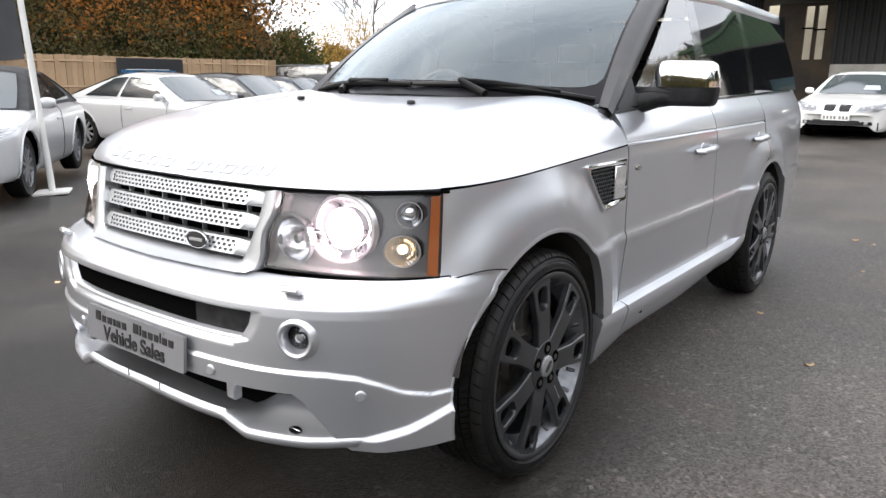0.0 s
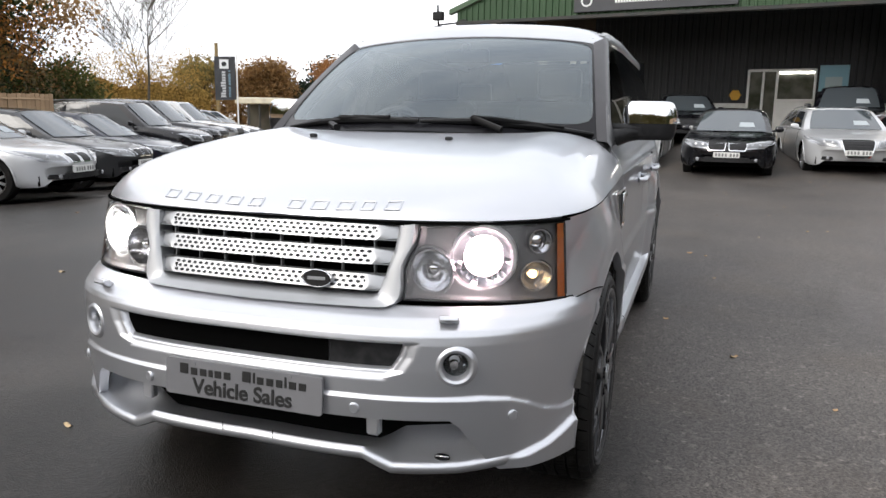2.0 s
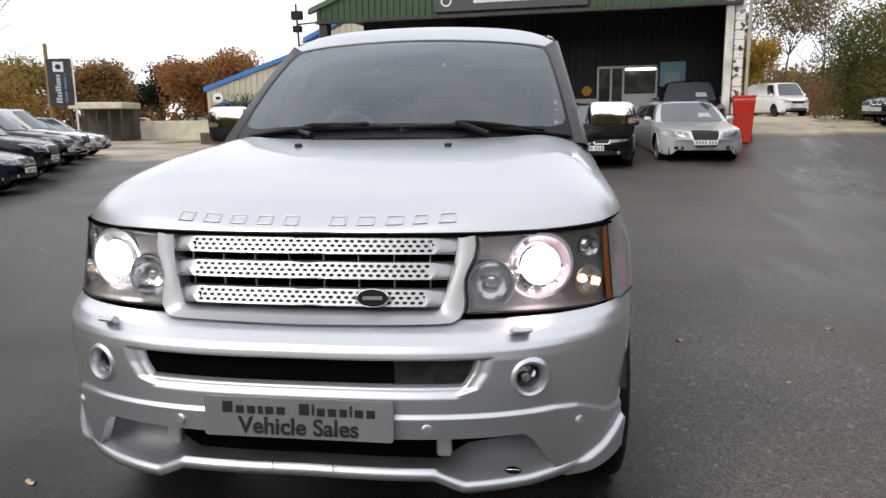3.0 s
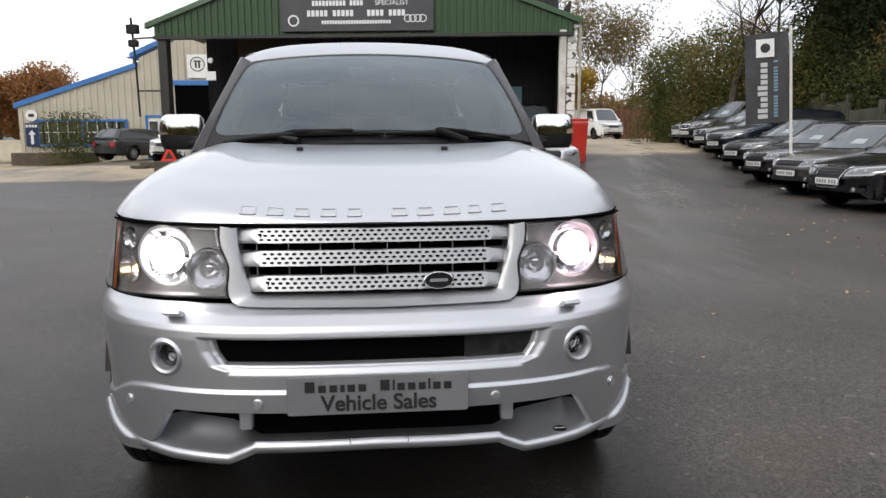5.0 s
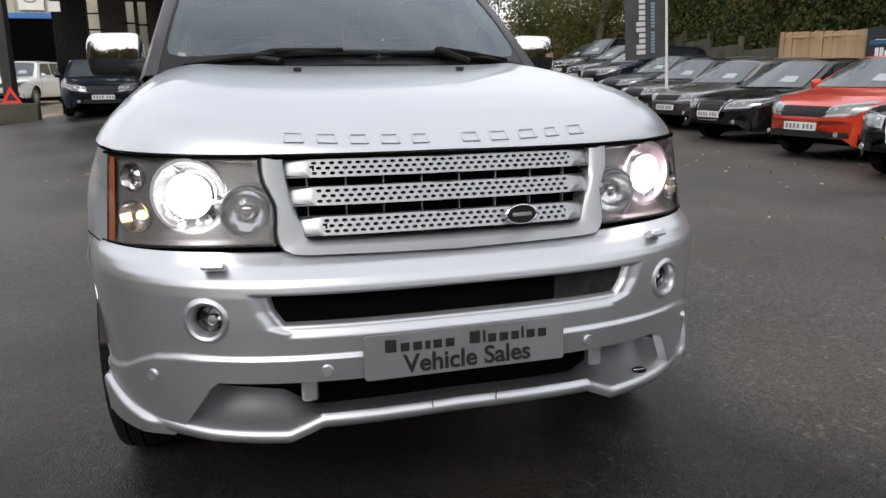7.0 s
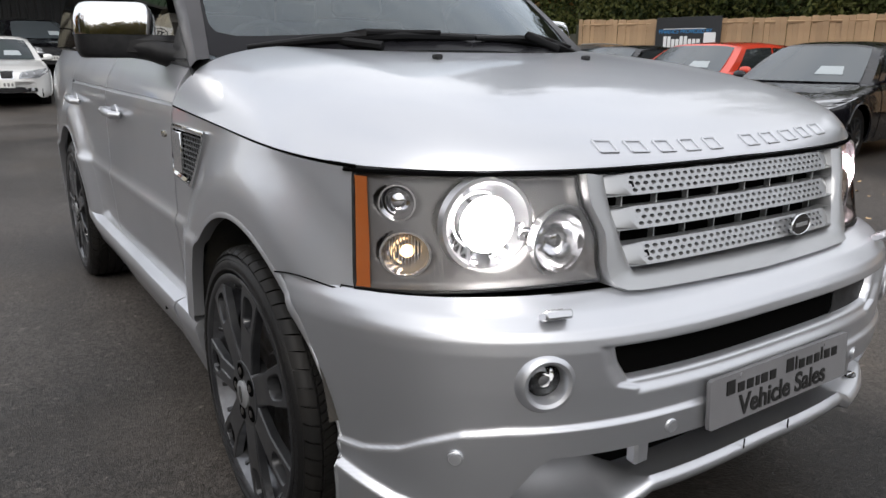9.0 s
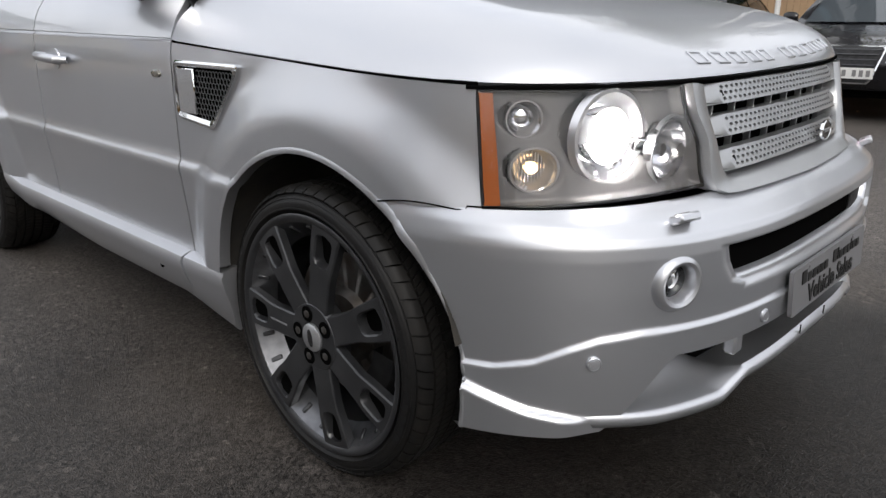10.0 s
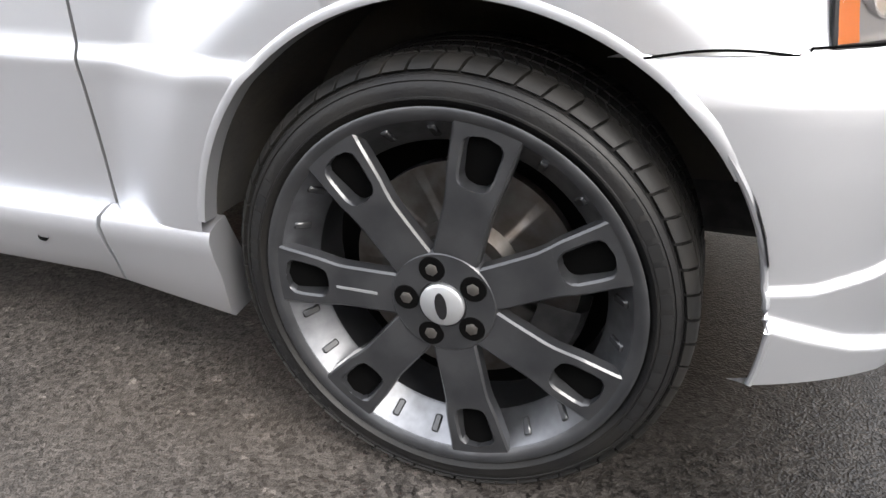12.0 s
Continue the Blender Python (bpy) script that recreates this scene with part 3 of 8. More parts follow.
# show plate
PL = pose(0, -0.868, 0.518, 86, 0, 0)
s = Shape()
s.prism([(sgx * (0.26 - dx), sgy * (0.0545 - dy)) for sgx, sgy, cs in ((1, 1, 0), (-1, 1, 1), (-1, -1, 0), (1, -1, 1)) for dx, dy in (((0, 0.008), (0.002, 0.003), (0.008, 0)) if cs == 0 else ((0.008, 0), (0.002, 0.003), (0, 0.008)))], -0.006, 0.004, PL)
plate = part("show_plate", s, PLATEGREY, RO, "grey dealer plate with black lettering")
words("Vehicle Sales", 0.064, PL @ pose(0.002, -0.024, 0.0055), LETTERBLACK, plate, bold=0.0013)["kind"] = "stuff"
for x0, wd, hi in ((-0.205, 0.028, 1), (-0.173, 0.022, 0), (-0.147, 0.022, 0), (-0.121, 0.013, 0), (-0.105, 0.022, 0), (-0.079, 0.022, 0), (-0.028, 0.027, 1), (0.003, 0.006, 1), (0.013, 0.021, 0), (0.038, 0.022, 0), (0.064, 0.020, 0), (0.088, 0.006, 1), (0.098, 0.022, 0), (0.124, 0.022, 0)):
    h = 0.038 if hi else 0.026
    z0 = 0.008
    part("name_bar", Shape().box(((x0 + wd / 2 + 0.03) * 1.21, z0 + h / 2, 0.0055), (wd * 0.98, h * 0.80, 0.002), 0, PL), LETTERBLACK, plate)
for x in (-0.16, 0.16):
    part("plate_screw", Shape().lathe([(0.0, 0.0065), (0.005, 0.006), (0.006, 0.004)], 12, PL @ Matrix.Translation((x, 0.046, 0)), close=False), PLATEGREY, plate)


# ---- grille ----
def gy(x, z, d=0.0):
    return nose(x, z) + d


gr_out = [(0.462, 0.985), (0.463, 0.955), (0.458, 0.925), (0.444, 0.895), (0.434, 0.87), (0.434, 0.84), (0.438, 0.81), (0.435, 0.785), (0.425, 0.768), (0.405, 0.759), (0.37, 0.757)]
gr_in = [(0.412, 0.982), (0.410, 0.955), (0.406, 0.925), (0.399, 0.895), (0.391, 0.87), (0.384, 0.84), (0.377, 0.82), (0.371, 0.80), (0.362, 0.788), (0.350, 0.783), (0.33, 0.782)]
nm = 14
gr_out += [(0.37 - 0.37 * k / nm, 0.757 - 0.004 * k / nm) for k in range(1, nm + 1)]
gr_in += [(0.33 - 0.33 * k / nm, 0.782 - 0.003 * k / nm) for k in range(1, nm + 1)]
s = Shape()
lo = gr_out + [(-x, z) for x, z in gr_out[-2::-1]]
li = gr_in + [(-x, z) for x, z in gr_in[-2::-1]]
rows = [[(x, gy(x, z, 0.03), z) for x, z in lo], [(x, gy(x, z, -0.006), z) for x, z in lo],
        [(x * 0.992, gy(x, z, -0.016), z + 0.003) for x, z in lo],
        [(0.3 * xo + 0.7 * xi, gy(xi, zi, -0.014), 0.3 * zo + 0.7 * zi) for (xo, zo), (xi, zi) in zip(lo, li)],
        [(x, gy(x, z, -0.004), z) for x, z in li], [(x * 0.985, gy(x, z, 0.05), z + 0.004) for x, z in li]]
s.grid(rows)
grille = part("grille", s, SATIN, RO, "satin silver grille with three perforated bars", sharp=45)
# black sheet gives the shade seen between the grille bars
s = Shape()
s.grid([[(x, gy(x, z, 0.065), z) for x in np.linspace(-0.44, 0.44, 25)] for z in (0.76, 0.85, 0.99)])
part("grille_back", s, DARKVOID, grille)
for x in (-0.355, -0.26, -0.165, -0.065, 0.035, 0.135, 0.235, 0.335):
    part("grille_strut", Shape().box((x, gy(x, 0.87, 0.036), 0.872), (0.0032, 0.016, 0.20), 0.001), SATIN, grille)


def grille_bar(z0, z1, half):
    """A bar with wedge ends and three rows of real holes."""
    s = Shape()
    mid = 0.5 * (z0 + z1)
    xe, xp = half, half - 0.062

    def at(x, t, d=0.0):
        z = z0 + (z1 - z0) * t
        return (x, gy(x, mid) - 0.012 + 0.020 * t + d, z)

    pit = 0.0213
    n = int(2 * xp / pit)
    pit = 2 * xp / n
    for r in range(3):
        t0, t1 = 0.08 + 0.84 * r / 3, 0.08 + 0.84 * (r + 1) / 3
        shift = 0.5 * (r % 2)
        for c in range(-1, n + 1):
            xa, xb = -xp + pit * (c + shift), -xp + pit * (c + 1 + shift)
            xa, xb = max(-xp, xa), min(xp, xb)
            if xb - xa < 1e-4:
                continue
            if xb - xa < pit * 0.9:
                s.add([at(xa, t0), at(xb, t0), at(xb, t1), at(xa, t1)], [(0, 1, 2, 3)])
                continue
            cx, ct = (xa + xb) / 2, (t0 + t1) / 2
            out, inn, dep = [], [], []
            for k in range(8):
                a = math.pi / 8 + k * math.pi / 4
                ca, sa = math.cos(a), math.sin(a)
                q = max(abs(ca), abs(sa))
                out.append(at(cx + (xb - xa) / 2 * (ca / q if abs(abs(ca) - q) < 1e-9 else ca / q), ct + (t1 - t0) / 2 * sa / q))
                inn.append(at(cx + (xb - xa) * 0.33 * ca, ct + (t1 - t0) * 0.34 * sa))
                dep.append(at(cx + (xb - xa) * 0.32 * ca, ct + (t1 - t0) * 0.33 * sa, 0.012))
            corner = [at(xb, t1), at(xa, t1), at(xa, t0), at(xb, t0)]
            vs = out + inn + dep + corner
            fs = []
            for k in range(8):
                k2 = (k + 1) % 8
                fs += [(k, k2, 8 + k2, 8 + k), (8 + k, 8 + k2, 16 + k2, 16 + k)]
            fs += [(0, 24, 1), (2, 25, 3), (4, 26, 5), (6, 27, 7)]
            s.add(vs, fs)
    for t0, t1 in ((0.0, 0.08), (0.92, 1.0)):
        s.grid([[at(x, t) for x in np.linspace(-xp, xp, 13)] for t in (t0, t1)])
    for t, dz in ((0.0, 0.004), (1.0, -0.001)):
        s.grid([[at(x, t) for x in np.linspace(-xe, xe, 15)], [(x, gy(x, mid) + 0.035, z0 + (z1 - z0) * t + dz) for x in np.linspace(-xe, xe, 15)]])
    for sx in (-1, 1):
        tip = [at(sx * xp, 0), at(sx * xp, 1), at(sx * xe, 0.94, 0.018), at(sx * (xe + 0.004), 0.12, 0.018), at(sx * (xp + 0.022), 0.5, -0.004)]
        s.add(tip, [(0, 4, 1), (1, 4, 2), (2, 4, 3), (3, 4, 0)])
    return s


for z0, z1, half in ((0.938, 0.980, 0.410), (0.871, 0.914, 0.402), (0.799, 0.842, 0.388)):
    part("grille_bar", grille_bar(z0, z1, half), SATIN, grille, sharp=30)
bm0 = pose(0.186, gy(0.186, 0.825) - 0.017, 0.825, 86, 0, 5)
s = Shape().lathe([(0.0, 0.0), (0.046, 0.0), (0.046, 0.006), (0.043, 0.008), (0.041, 0.006), (0.0, 0.006)], 40, bm0 @ Matrix.Diagonal((1, 0.56, 1, 1)), close=False)
bd = part("badge", s, CHROME, grille, "oval black badge with chrome rim")
s = Shape().lathe([(0.0, 0.0075), (0.0405, 0.0070)], 40, bm0 @ Matrix.Diagonal((1, 0.56, 1, 1)), close=False)
part("badge_field", s, GLOSSBLACK, bd)
s = Shape().box((0, 0, 0.008), (0.054, 0.009, 0.003), 0.001, bm0)
part("badge_bar", s, SATIN, bd)


# ---- headlamps ----
def lamp_in(z):
    return interp(z, [0.765, 0.785, 0.81, 0.84, 0.87, 0.895, 0.925, 0.955, 0.99], [0.437, 0.440, 0.443, 0.439, 0.439, 0.449, 0.463, 0.468, 0.468])


def lamp_pt(u, v, sx, d=0.0):
    z0 = 0.779 - 0.014 * u * u
    z1 = 0.982 + 0.006 * u
    z = z0 + (z1 - z0) * v
    xo = interp(z, [0.76, 0.99], [0.852, 0.832])
    x = lamp_in(z) + (xo - lamp_in(z)) * u
    return (sx * x, nose(x, z) + d, z)


BOWLCHROME = mat("lamp_reflector", (0.80, 0.80, 0.82), 0.16, 1.0)
BOWLSATIN = mat("lamp_reflector_worn", (0.82, 0.82, 0.84), 0.36, 1.0)
BOWLS = ((0.636, 0.893, 0.087), (0.503, 0.853, 0.060), (0.772, 0.932, 0.034), (0.770, 0.836, 0.042))
for sx in (-1, 1):
    hl = thing("headlamp", "", "")
    for key in ("label", "category"):
        if key in hl:
            del hl[key]
    s = Shape()
    rows = []
    for j in range(49):
        row = []
        for i in range(97):
            x, y, z = lamp_pt(i / 96, j / 48, 1)
            d = 0.026
            for bx, bz, br in BOWLS:
                d += 0.055 * smooth((br * 1.02 - math.hypot(x - bx, z - bz)) / 0.012)
            edge = min(i, 96 - i, 2 * j, 2 * (48 - j)) / 96
            d *= smooth(edge / 0.03) * 0.9 + 0.1
            row.append((sx * x, y + d, z))
        rows.append(row)
    s.grid(rows)
    bpy.data.objects.remove(hl)
    hl = part("headlamp", s, BEZEL, RO, "clear rectangular headlamp, lit, with round lamps in a grey bezel", sharp=60)
    s = Shape()
    s.grid([[lamp_pt(i / 30, j / 16, sx, -0.002) for i in range(31)] for j in range(17)])
    g = part("cover", s, LENS, hl)
    g.visible_shadow = False
    s = Shape()
    s.grid([[lamp_pt(0.955 + 0.045 * i / 6, 0.02 + 0.95 * j / 16, sx, 0.004) for i in range(7)] for j in range(17)])
    part("side_reflector", s, AMBER, hl, "amber reflector strip")
    # dark rubber seal round the lamp
    s = Shape()
    rim = [(i / 40, 0.0) for i in range(41)] + [(1.0, j / 16) for j in range(1, 17)] + [(1 - i / 40, 1.0) for i in range(1, 41)] + [(0.0, 1 - j / 16) for j in range(1, 16)]
    ps = [lamp_pt(u, v, sx, 0.004) for u, v in rim]
    s.tube(ps + [ps[0]], 0.0042, 5)
    part("seal", s, BLACK, hl)
    for k, (bx, bz, br) in enumerate(BOWLS):
        yy = nose(bx, bz)
        slope = math.degrees(math.atan2(nose(bx + 0.01, bz) - nose(bx - 0.01, bz), 0.02))
        yaw = sx * slope * (0.55, 0.4, 0.85, 0.85)[k]
        m = pose(sx * bx, yy + 0.030, bz, 90, 0, yaw)
        if k == 3:
            m = m @ Matrix.Diagonal((1.12, 1, 1, 1))
        s = Shape().lathe([(br * 1.13, -0.006), (br * 1.07, 0.010), (br * 0.98, 0.010), (br * 0.95, 0.0), (br * 0.80, -0.028), (br * 0.55, -0.040), (br * 0.2, -0.045), (0, -0.045)], 48, m, close=False)
        bw = part("bowl", s, (BOWLSATIN, BOWLCHROME, BOWLCHROME, BOWLCHROME)[k], hl)
        if k == 0:
            s = Shape().lathe([(br * 0.64, -0.034), (br * 0.67, -0.006), (br * 0.65, 0.005), (br * 0.61, 0.002)], 40, m, close=False)
            part("projector_ring", s, CHROME, hl)
            s = Shape().lathe([(br * 0.47, 0.0195), (br * 0.28, 0.026), (0, 0.029)], 40, m, close=False)
            part("projector_lens", s, XENONPINK if sx > 0 else XENON, hl, "lit xenon projector")
            s = Shape().lathe([(br * 0.625, 0.0), (br * 0.56, 0.012), (br * 0.47, 0.0195)], 40, m, close=False)
            part("lens_edge", s, XENONEDGEPINK if sx > 0 else XENONEDGE, hl)
            rnd = random.Random(31)
            for q in range(22):
                aa = 2 * math.pi * q / 22
                if rnd.random() < (0.25 if math.sin(aa) < -0.1 else 0.75):
                    continue
                h0, h1 = rnd.uniform(-0.016, -0.002), rnd.uniform(-0.006, 0.008)
                s = Shape().lathe([(br * 0.70, h0 - 0.014), (br * 0.84, h0), (br * 0.965, h1)], 1, m, close=False, a0=aa, a1=aa + 2 * math.pi / 22 * rnd.uniform(0.6, 0.95))
                part("reflector_facet", s, BOWLCHROME, hl, sharp=20)
            # bright fin between the two round lamps
            s = Shape().box((0, 0, 0), (0.030, 0.014, 0.030), 0.004, pose(sx * 0.566, nose(0.566, 0.87) + 0.030, 0.872, 30, 0, sx * 28))
            part("reflector_fin", s, BOWLCHROME, hl)
        elif k == 1:
            mr_ = pose(sx * (bx - 0.012), yy + 0.022, bz - 0.004, 90, 0, yaw)
            part("lamp_ring", Shape().lathe([(0.070, -0.006), (0.072, 0.004), (0.076, 0.005), (0.078, -0.006)], 48, mr_, close=False), SATIN, hl)
            s = Shape().lathe([(0.017, -0.044), (0.019, -0.02), (0.014, -0.006), (0.0, -0.002)], 24, m, close=False)
            part("bulb_cap", s, CHROME, hl)
            for q in range(6):
                aa = 2 * math.pi * q / 6
                s = Shape().lathe([(br * 0.48, -0.041), (br * 0.72, -0.034), (br * 0.90, -0.012)], 4, m, close=False, a0=aa, a1=aa + 0.72)
                part("facet", s, BOWLCHROME, hl, sharp=60)
        elif k == 2:
            s = Shape().lathe([(br * 0.8, -0.015), (br * 0.55, -0.006), (0, 0.0)], 24, m, close=False)
            part("small_lens", s, CHROME, hl)
        else:
            for q in range(12):
                s = Shape().box((-br * 0.74 + br * 1.48 * q / 11, 0, -0.026), (0.0028, 1.5 * br * math.sqrt(max(0.05, 1 - (0.74 - 1.48 * q / 11) ** 2)), 0.010), 0.001, m)
                part("reflector_flute", s, BOWLCHROME, hl)
            s = Shape().lathe([(0.010, -0.034), (0.012, -0.014), (0.008, -0.006), (0, -0.004)], 20, m, close=False)
            part("side_bulb", s, AMBERBULB, hl, "glowing amber side lamp")


# ---- bonnet, wings, doors, quarters ----
def bonnet_edge_z(y):
    return interp(y, [-0.75, -0.44, 0.64], [0.994, 1.000, 1.055])


def bonnet_half(y):
    if y < 0:
        w = 0.902
        return w * (1 - min(0.9999, -y / 0.70) ** 3) ** (1 / 3)
    return interp(y, [0, 0.3, 0.64], [0.902, 0.899, 0.894])


def bonnet_z(x, y):
    zs = ([-0.705, -0.69, -0.66, -0.62, -0.56, -0.47, -0.3, 0.0, 0.3, 0.6, 0.9], [0.990, 1.007, 1.030, 1.053, 1.080, 1.109, 1.143, 1.188, 1.217, 1.238, 1.258])
    sp_ = min(0.12, 0.5 * max(0.0, y + 0.70))
    zc = sum(interp(y + sp_ * k / 4, *zs) for k in range(-4, 5)) / 9
    ze = bonnet_edge_z(y)
    t = min(1.0, abs(x) / max(1e-4, bonnet_half(y)))
    g = t ** 10
    ridge = 0.006 * math.exp(-((abs(x) - 0.62) / 0.07) ** 2) * smooth((y + 0.45) / 0.5)
    return zc - (zc - ze) * g + ridge


def bonnet():
    s, rows, nu, nv = Shape(), [], 120, 60
    for j in range(nv + 1):
        v = (j / nv) ** 1.5
        row = []
        for i in range(-nu, nu + 1):
            q = abs(i) / nu
            # along the leading edge, then back along the wing
            if q < 0.80:
                xf = 0.8165 * math.sin(q / 0.80 * math.pi / 2) ** 0.9
                yf = -0.70 * (1 - (xf / 0.902) ** 3) ** (1 / 3)
            else:
                yf = -0.44 + (q - 0.80) / 0.20 * 1.06
                xf = bonnet_half(yf)
            yr = 0.31 + 0.338 * min(1, q / 0.94) ** 2.6
            xr = 0.893 * min(1.0, q / 0.97)
            if yf > yr - 0.01:
                yr, xr = yf, xf
            x, y = xf + (xr - xf) * v, yf + (yr - yf) * v
            x = min(x, bonnet_half(y))
            row.append((math.copysign(x, i) if i else 0.0, y, bonnet_z(x, y)))
        rows.append(row)
    skirt = [(p[0] * 0.985, p[1] + (0.012 if abs(p[0]) < 0.8 else 0), p[2] - 0.012) for p in rows[0]]
    back = [(p[0], p[1] + 0.004, p[2] - 0.03) for p in rows[-1]]
    s.grid([skirt] + rows + [back])
    return s


part("bonnet", bonnet(), SILVER, RO, "silver clamshell bonnet with raised marks", sharp=60)


def gap_strip(pts, r=0.0045):
    return Shape().tube(pts, r, 6)


part("bonnet_gap", gap_strip([(x, nose(x, 0.985) - 0.001, 0.9865 + 0.006 * abs(x)) for x in np.linspace(-0.845, 0.845, 61)], 0.0042), DARKVOID, RO)
for sx in (-1, 1):
    part("wing_gap", gap_strip([(sx * (side_w(y, bonnet_edge_z(y) - 0.004) + 0.0) * 1.0 - sx * 0.003, y, bonnet_edge_z(y) - 0.003) for y in np.linspace(-0.43, 0.645, 24)], 0.004), DARKVOID, RO)

# raised marks along the bonnet's leading edge
for x0, x1 in ((-0.402, -0.358), (-0.322, -0.276), (-0.240, -0.198), (-0.162, -0.118), (-0.082, -0.042), (0.052, 0.096), (0.130, 0.176), (0.212, 0.258), (0.288, 0.324), (0.360, 0.403)):
    s = Shape()
    pts = []
    for y in (-0.683, -0.655):
        for x in (x0, x1):
            yy = y + 0.70 * (1 - (1 - (abs(x) / 0.915) ** 3) ** (1 / 3))
            pts.append(Vector((x, yy, bonnet_z(x, yy))))
    a, b, d, c = pts
    up = (b - a).cross(d - a).normalized()
    ring = [p + up * 0.001 for p in (a, (a + b) / 2, b, c, (c + d) / 2, d, a)]
    for p, q in zip(ring[:-1], ring[1:]):
        s.tube([p, q], 0.0032, 6)
    part("raised_mark", s, SILVER, RO)["kind"] = "stuff"

for sx in (-1, 1):
    # front wing
    s = Shape()
    ny, nz = 110, 60

    def wing_pt(i, j):
        v = j / nz
        u = i / ny
        y0 = interp(v, [0, 0.55, 0.575, 1], [-0.52, -0.482, -0.474, -0.434])
        y = y0 + (0.648 - y0) * u
        z = 0.425 + (bonnet_edge_z(y) - 0.007 - 0.425) * v
        return y, z

    def wing_keep(j, i):
        y, z = wing_pt(i + 0.5, j + 0.5)
        if math.hypot(y, z - 0.385) < ARCH - 0.002:
            return False
        return not (z < 0.760 and y < -0.05)

    rows = []
    for j in range(nz + 1):
        row = []
        for i in range(ny + 1):
            y, z = wing_pt(i, j)
            d = math.hypot(y, z - 0.385)
            if abs(d - ARCH) < 0.011:
                y, z = y * ARCH / d, 0.385 + (z - 0.385) * ARCH / d
            if z < 0.772 and z > 0.752 and y < -0.24:
                z = 0.762
            row.append((sx * side_w(y, z), y, z))
        rows.append(row)
    s.grid(rows, keep=wing_keep)
    wing = part("front_wing", s, SILVER, RO, sharp=60)

    part("bumper_gap", gap_strip([(sx * side_w(y, z) + sx * 0.001, y, z) for y, z in [(-0.250 - 0.250 * k / 16, 0.757 + 0.010 * math.sin(math.pi * min(1, k / 11)) + 0.004 * k / 16) for k in range(13)]] + [(sx * (x + 0.001), nose(x, 0.767) - 0.001, 0.7675) for x in (0.868, 0.85, 0.82, 0.78)], 0.0018), DARKVOID, wing)

    # arch lips, as swept edges
    for ya, a0, a1 in ((AXLES[0], 8, 150), (AXLES[1], 4, 176)):
        s = Shape()
        rows = []
        for k in range(61):
            a = radians(a0 + (a1 - a0) * k / 60)
            y, z = ya + ARCH * math.cos(a), 0.385 + ARCH * math.sin(a)
            w = side_w(y, z)
            cy, cz = math.cos(a), math.sin(a)
            rows.append([(sx * (w - 0.004), y + 0.012 * cy, z + 0.012 * cz), (sx * (w + 0.003), y + 0.002 * cy, z + 0.002 * cz), (sx * (w + 0.001), y - 0.008 * cy, z - 0.008 * cz), (sx * (w - 0.03), y - 0.010 * cy, z - 0.010 * cz)])
        s.grid(rows)
        part("arch_lip", s, SILVER, wing, sharp=60)

    # doors
    for nm, ya, yb in (("front_door", 0.655, 1.735), ("rear_door", 1.743, 2.66)):
        s = Shape()
        zs = list(np.linspace(0.425, 0.665, 10)) + [0.68, 0.69, 0.70, 0.71, 0.722] + list(np.linspace(0.75, 1.044, 14)) + [1.049, 1.052, 1.058, 1.061] + list(np.linspace(1.075, 1.185, 10))
        rows = []
        for z in zs:
            row = []
            for i in range(33):
                y = ya + (yb - ya) * i / 32
                zz = z + (0.045 * (y - 0.6) / 2.4) * smooth((z - 1.0) / 0.18)
                if nm == "rear_door":
                    yb2 = min(yb, 2.745 - math.sqrt(max(0, (ARCH + 0.03) ** 2 - (min(z, 0.86) - 0.385) ** 2))) if z < 0.86 else yb
                    y = ya + (yb2 - ya) * i / 32
                gr = 0.006 if 1.050 < z < 1.060 else 0.0
                row.append((sx * (side_w(y, z) - gr), y, zz))
            row = [(row[0][0] - sx * 0.02, row[0][1], row[0][2])] + row + [(row[-1][0] - sx * 0.02, row[-1][1], row[-1][2])]
            rows.append(row)
        s.grid(rows)
        door = part(nm, s, SILVER, RO, sharp=50)
        hy = 1.53 if nm == "front_door" else 2.52
        s = Shape()
        w = side_w(hy, 0.975)
        s.tube([(sx * (w + 0.004), hy - 0.115, 0.970), (sx * (w + 0.034), hy - 0.095, 0.973), (sx * (w + 0.040), hy, 0.977), (sx * (w + 0.034), hy + 0.085, 0.980), (sx * (w + 0.002), hy + 0.105, 0.980)], [0.012, 0.016, 0.016, 0.016, 0.012], 10)
        s.lathe([(0.036, 0.0), (0.034, 0.004), (0.0, 0.005)], 24, pose(sx * w, hy - 0.01, 0.972, 0, sx * 90, 0), close=False)
        part("door_handle", s, SILVER, door)

    # rear quarter
    s = Shape()
    ny, nz = 70, 50

    def quarter_pt(i, j):
        v = j / nz
        z = 0.30 + (1.20 - 0.30) * v
        y0 = 2.668
        return y0 + (3.86 - y0) * i / ny, z

    def quarter_keep(j, i):
        y, z = quarter_pt(i + 0.5, j + 0.5)
        return math.hypot(y - 2.745, z - 0.385) > ARCH - 0.002

    rows = []
    for j in range(nz + 1):
        row = []
        for i in range(ny + 1):
            y, z = quarter_pt(i, j)
            d = math.hypot(y - 2.745, z - 0.385)
            if abs(d - ARCH) < 0.012:
                y, z = 2.745 + (y - 2.745) * ARCH / d, 0.385 + (z - 0.385) * ARCH / d
            row.append((sx * side_w(y, z), y, z + 0.04 * smooth((z - 1.0) / 0.2)))
        rows.append(row)
    s.grid(rows, keep=quarter_keep)
    part("rear_quarter", s, SILVER, RO, sharp=60)
    # strip of body between the rear door and the arch
    s = Shape()
    rows = []
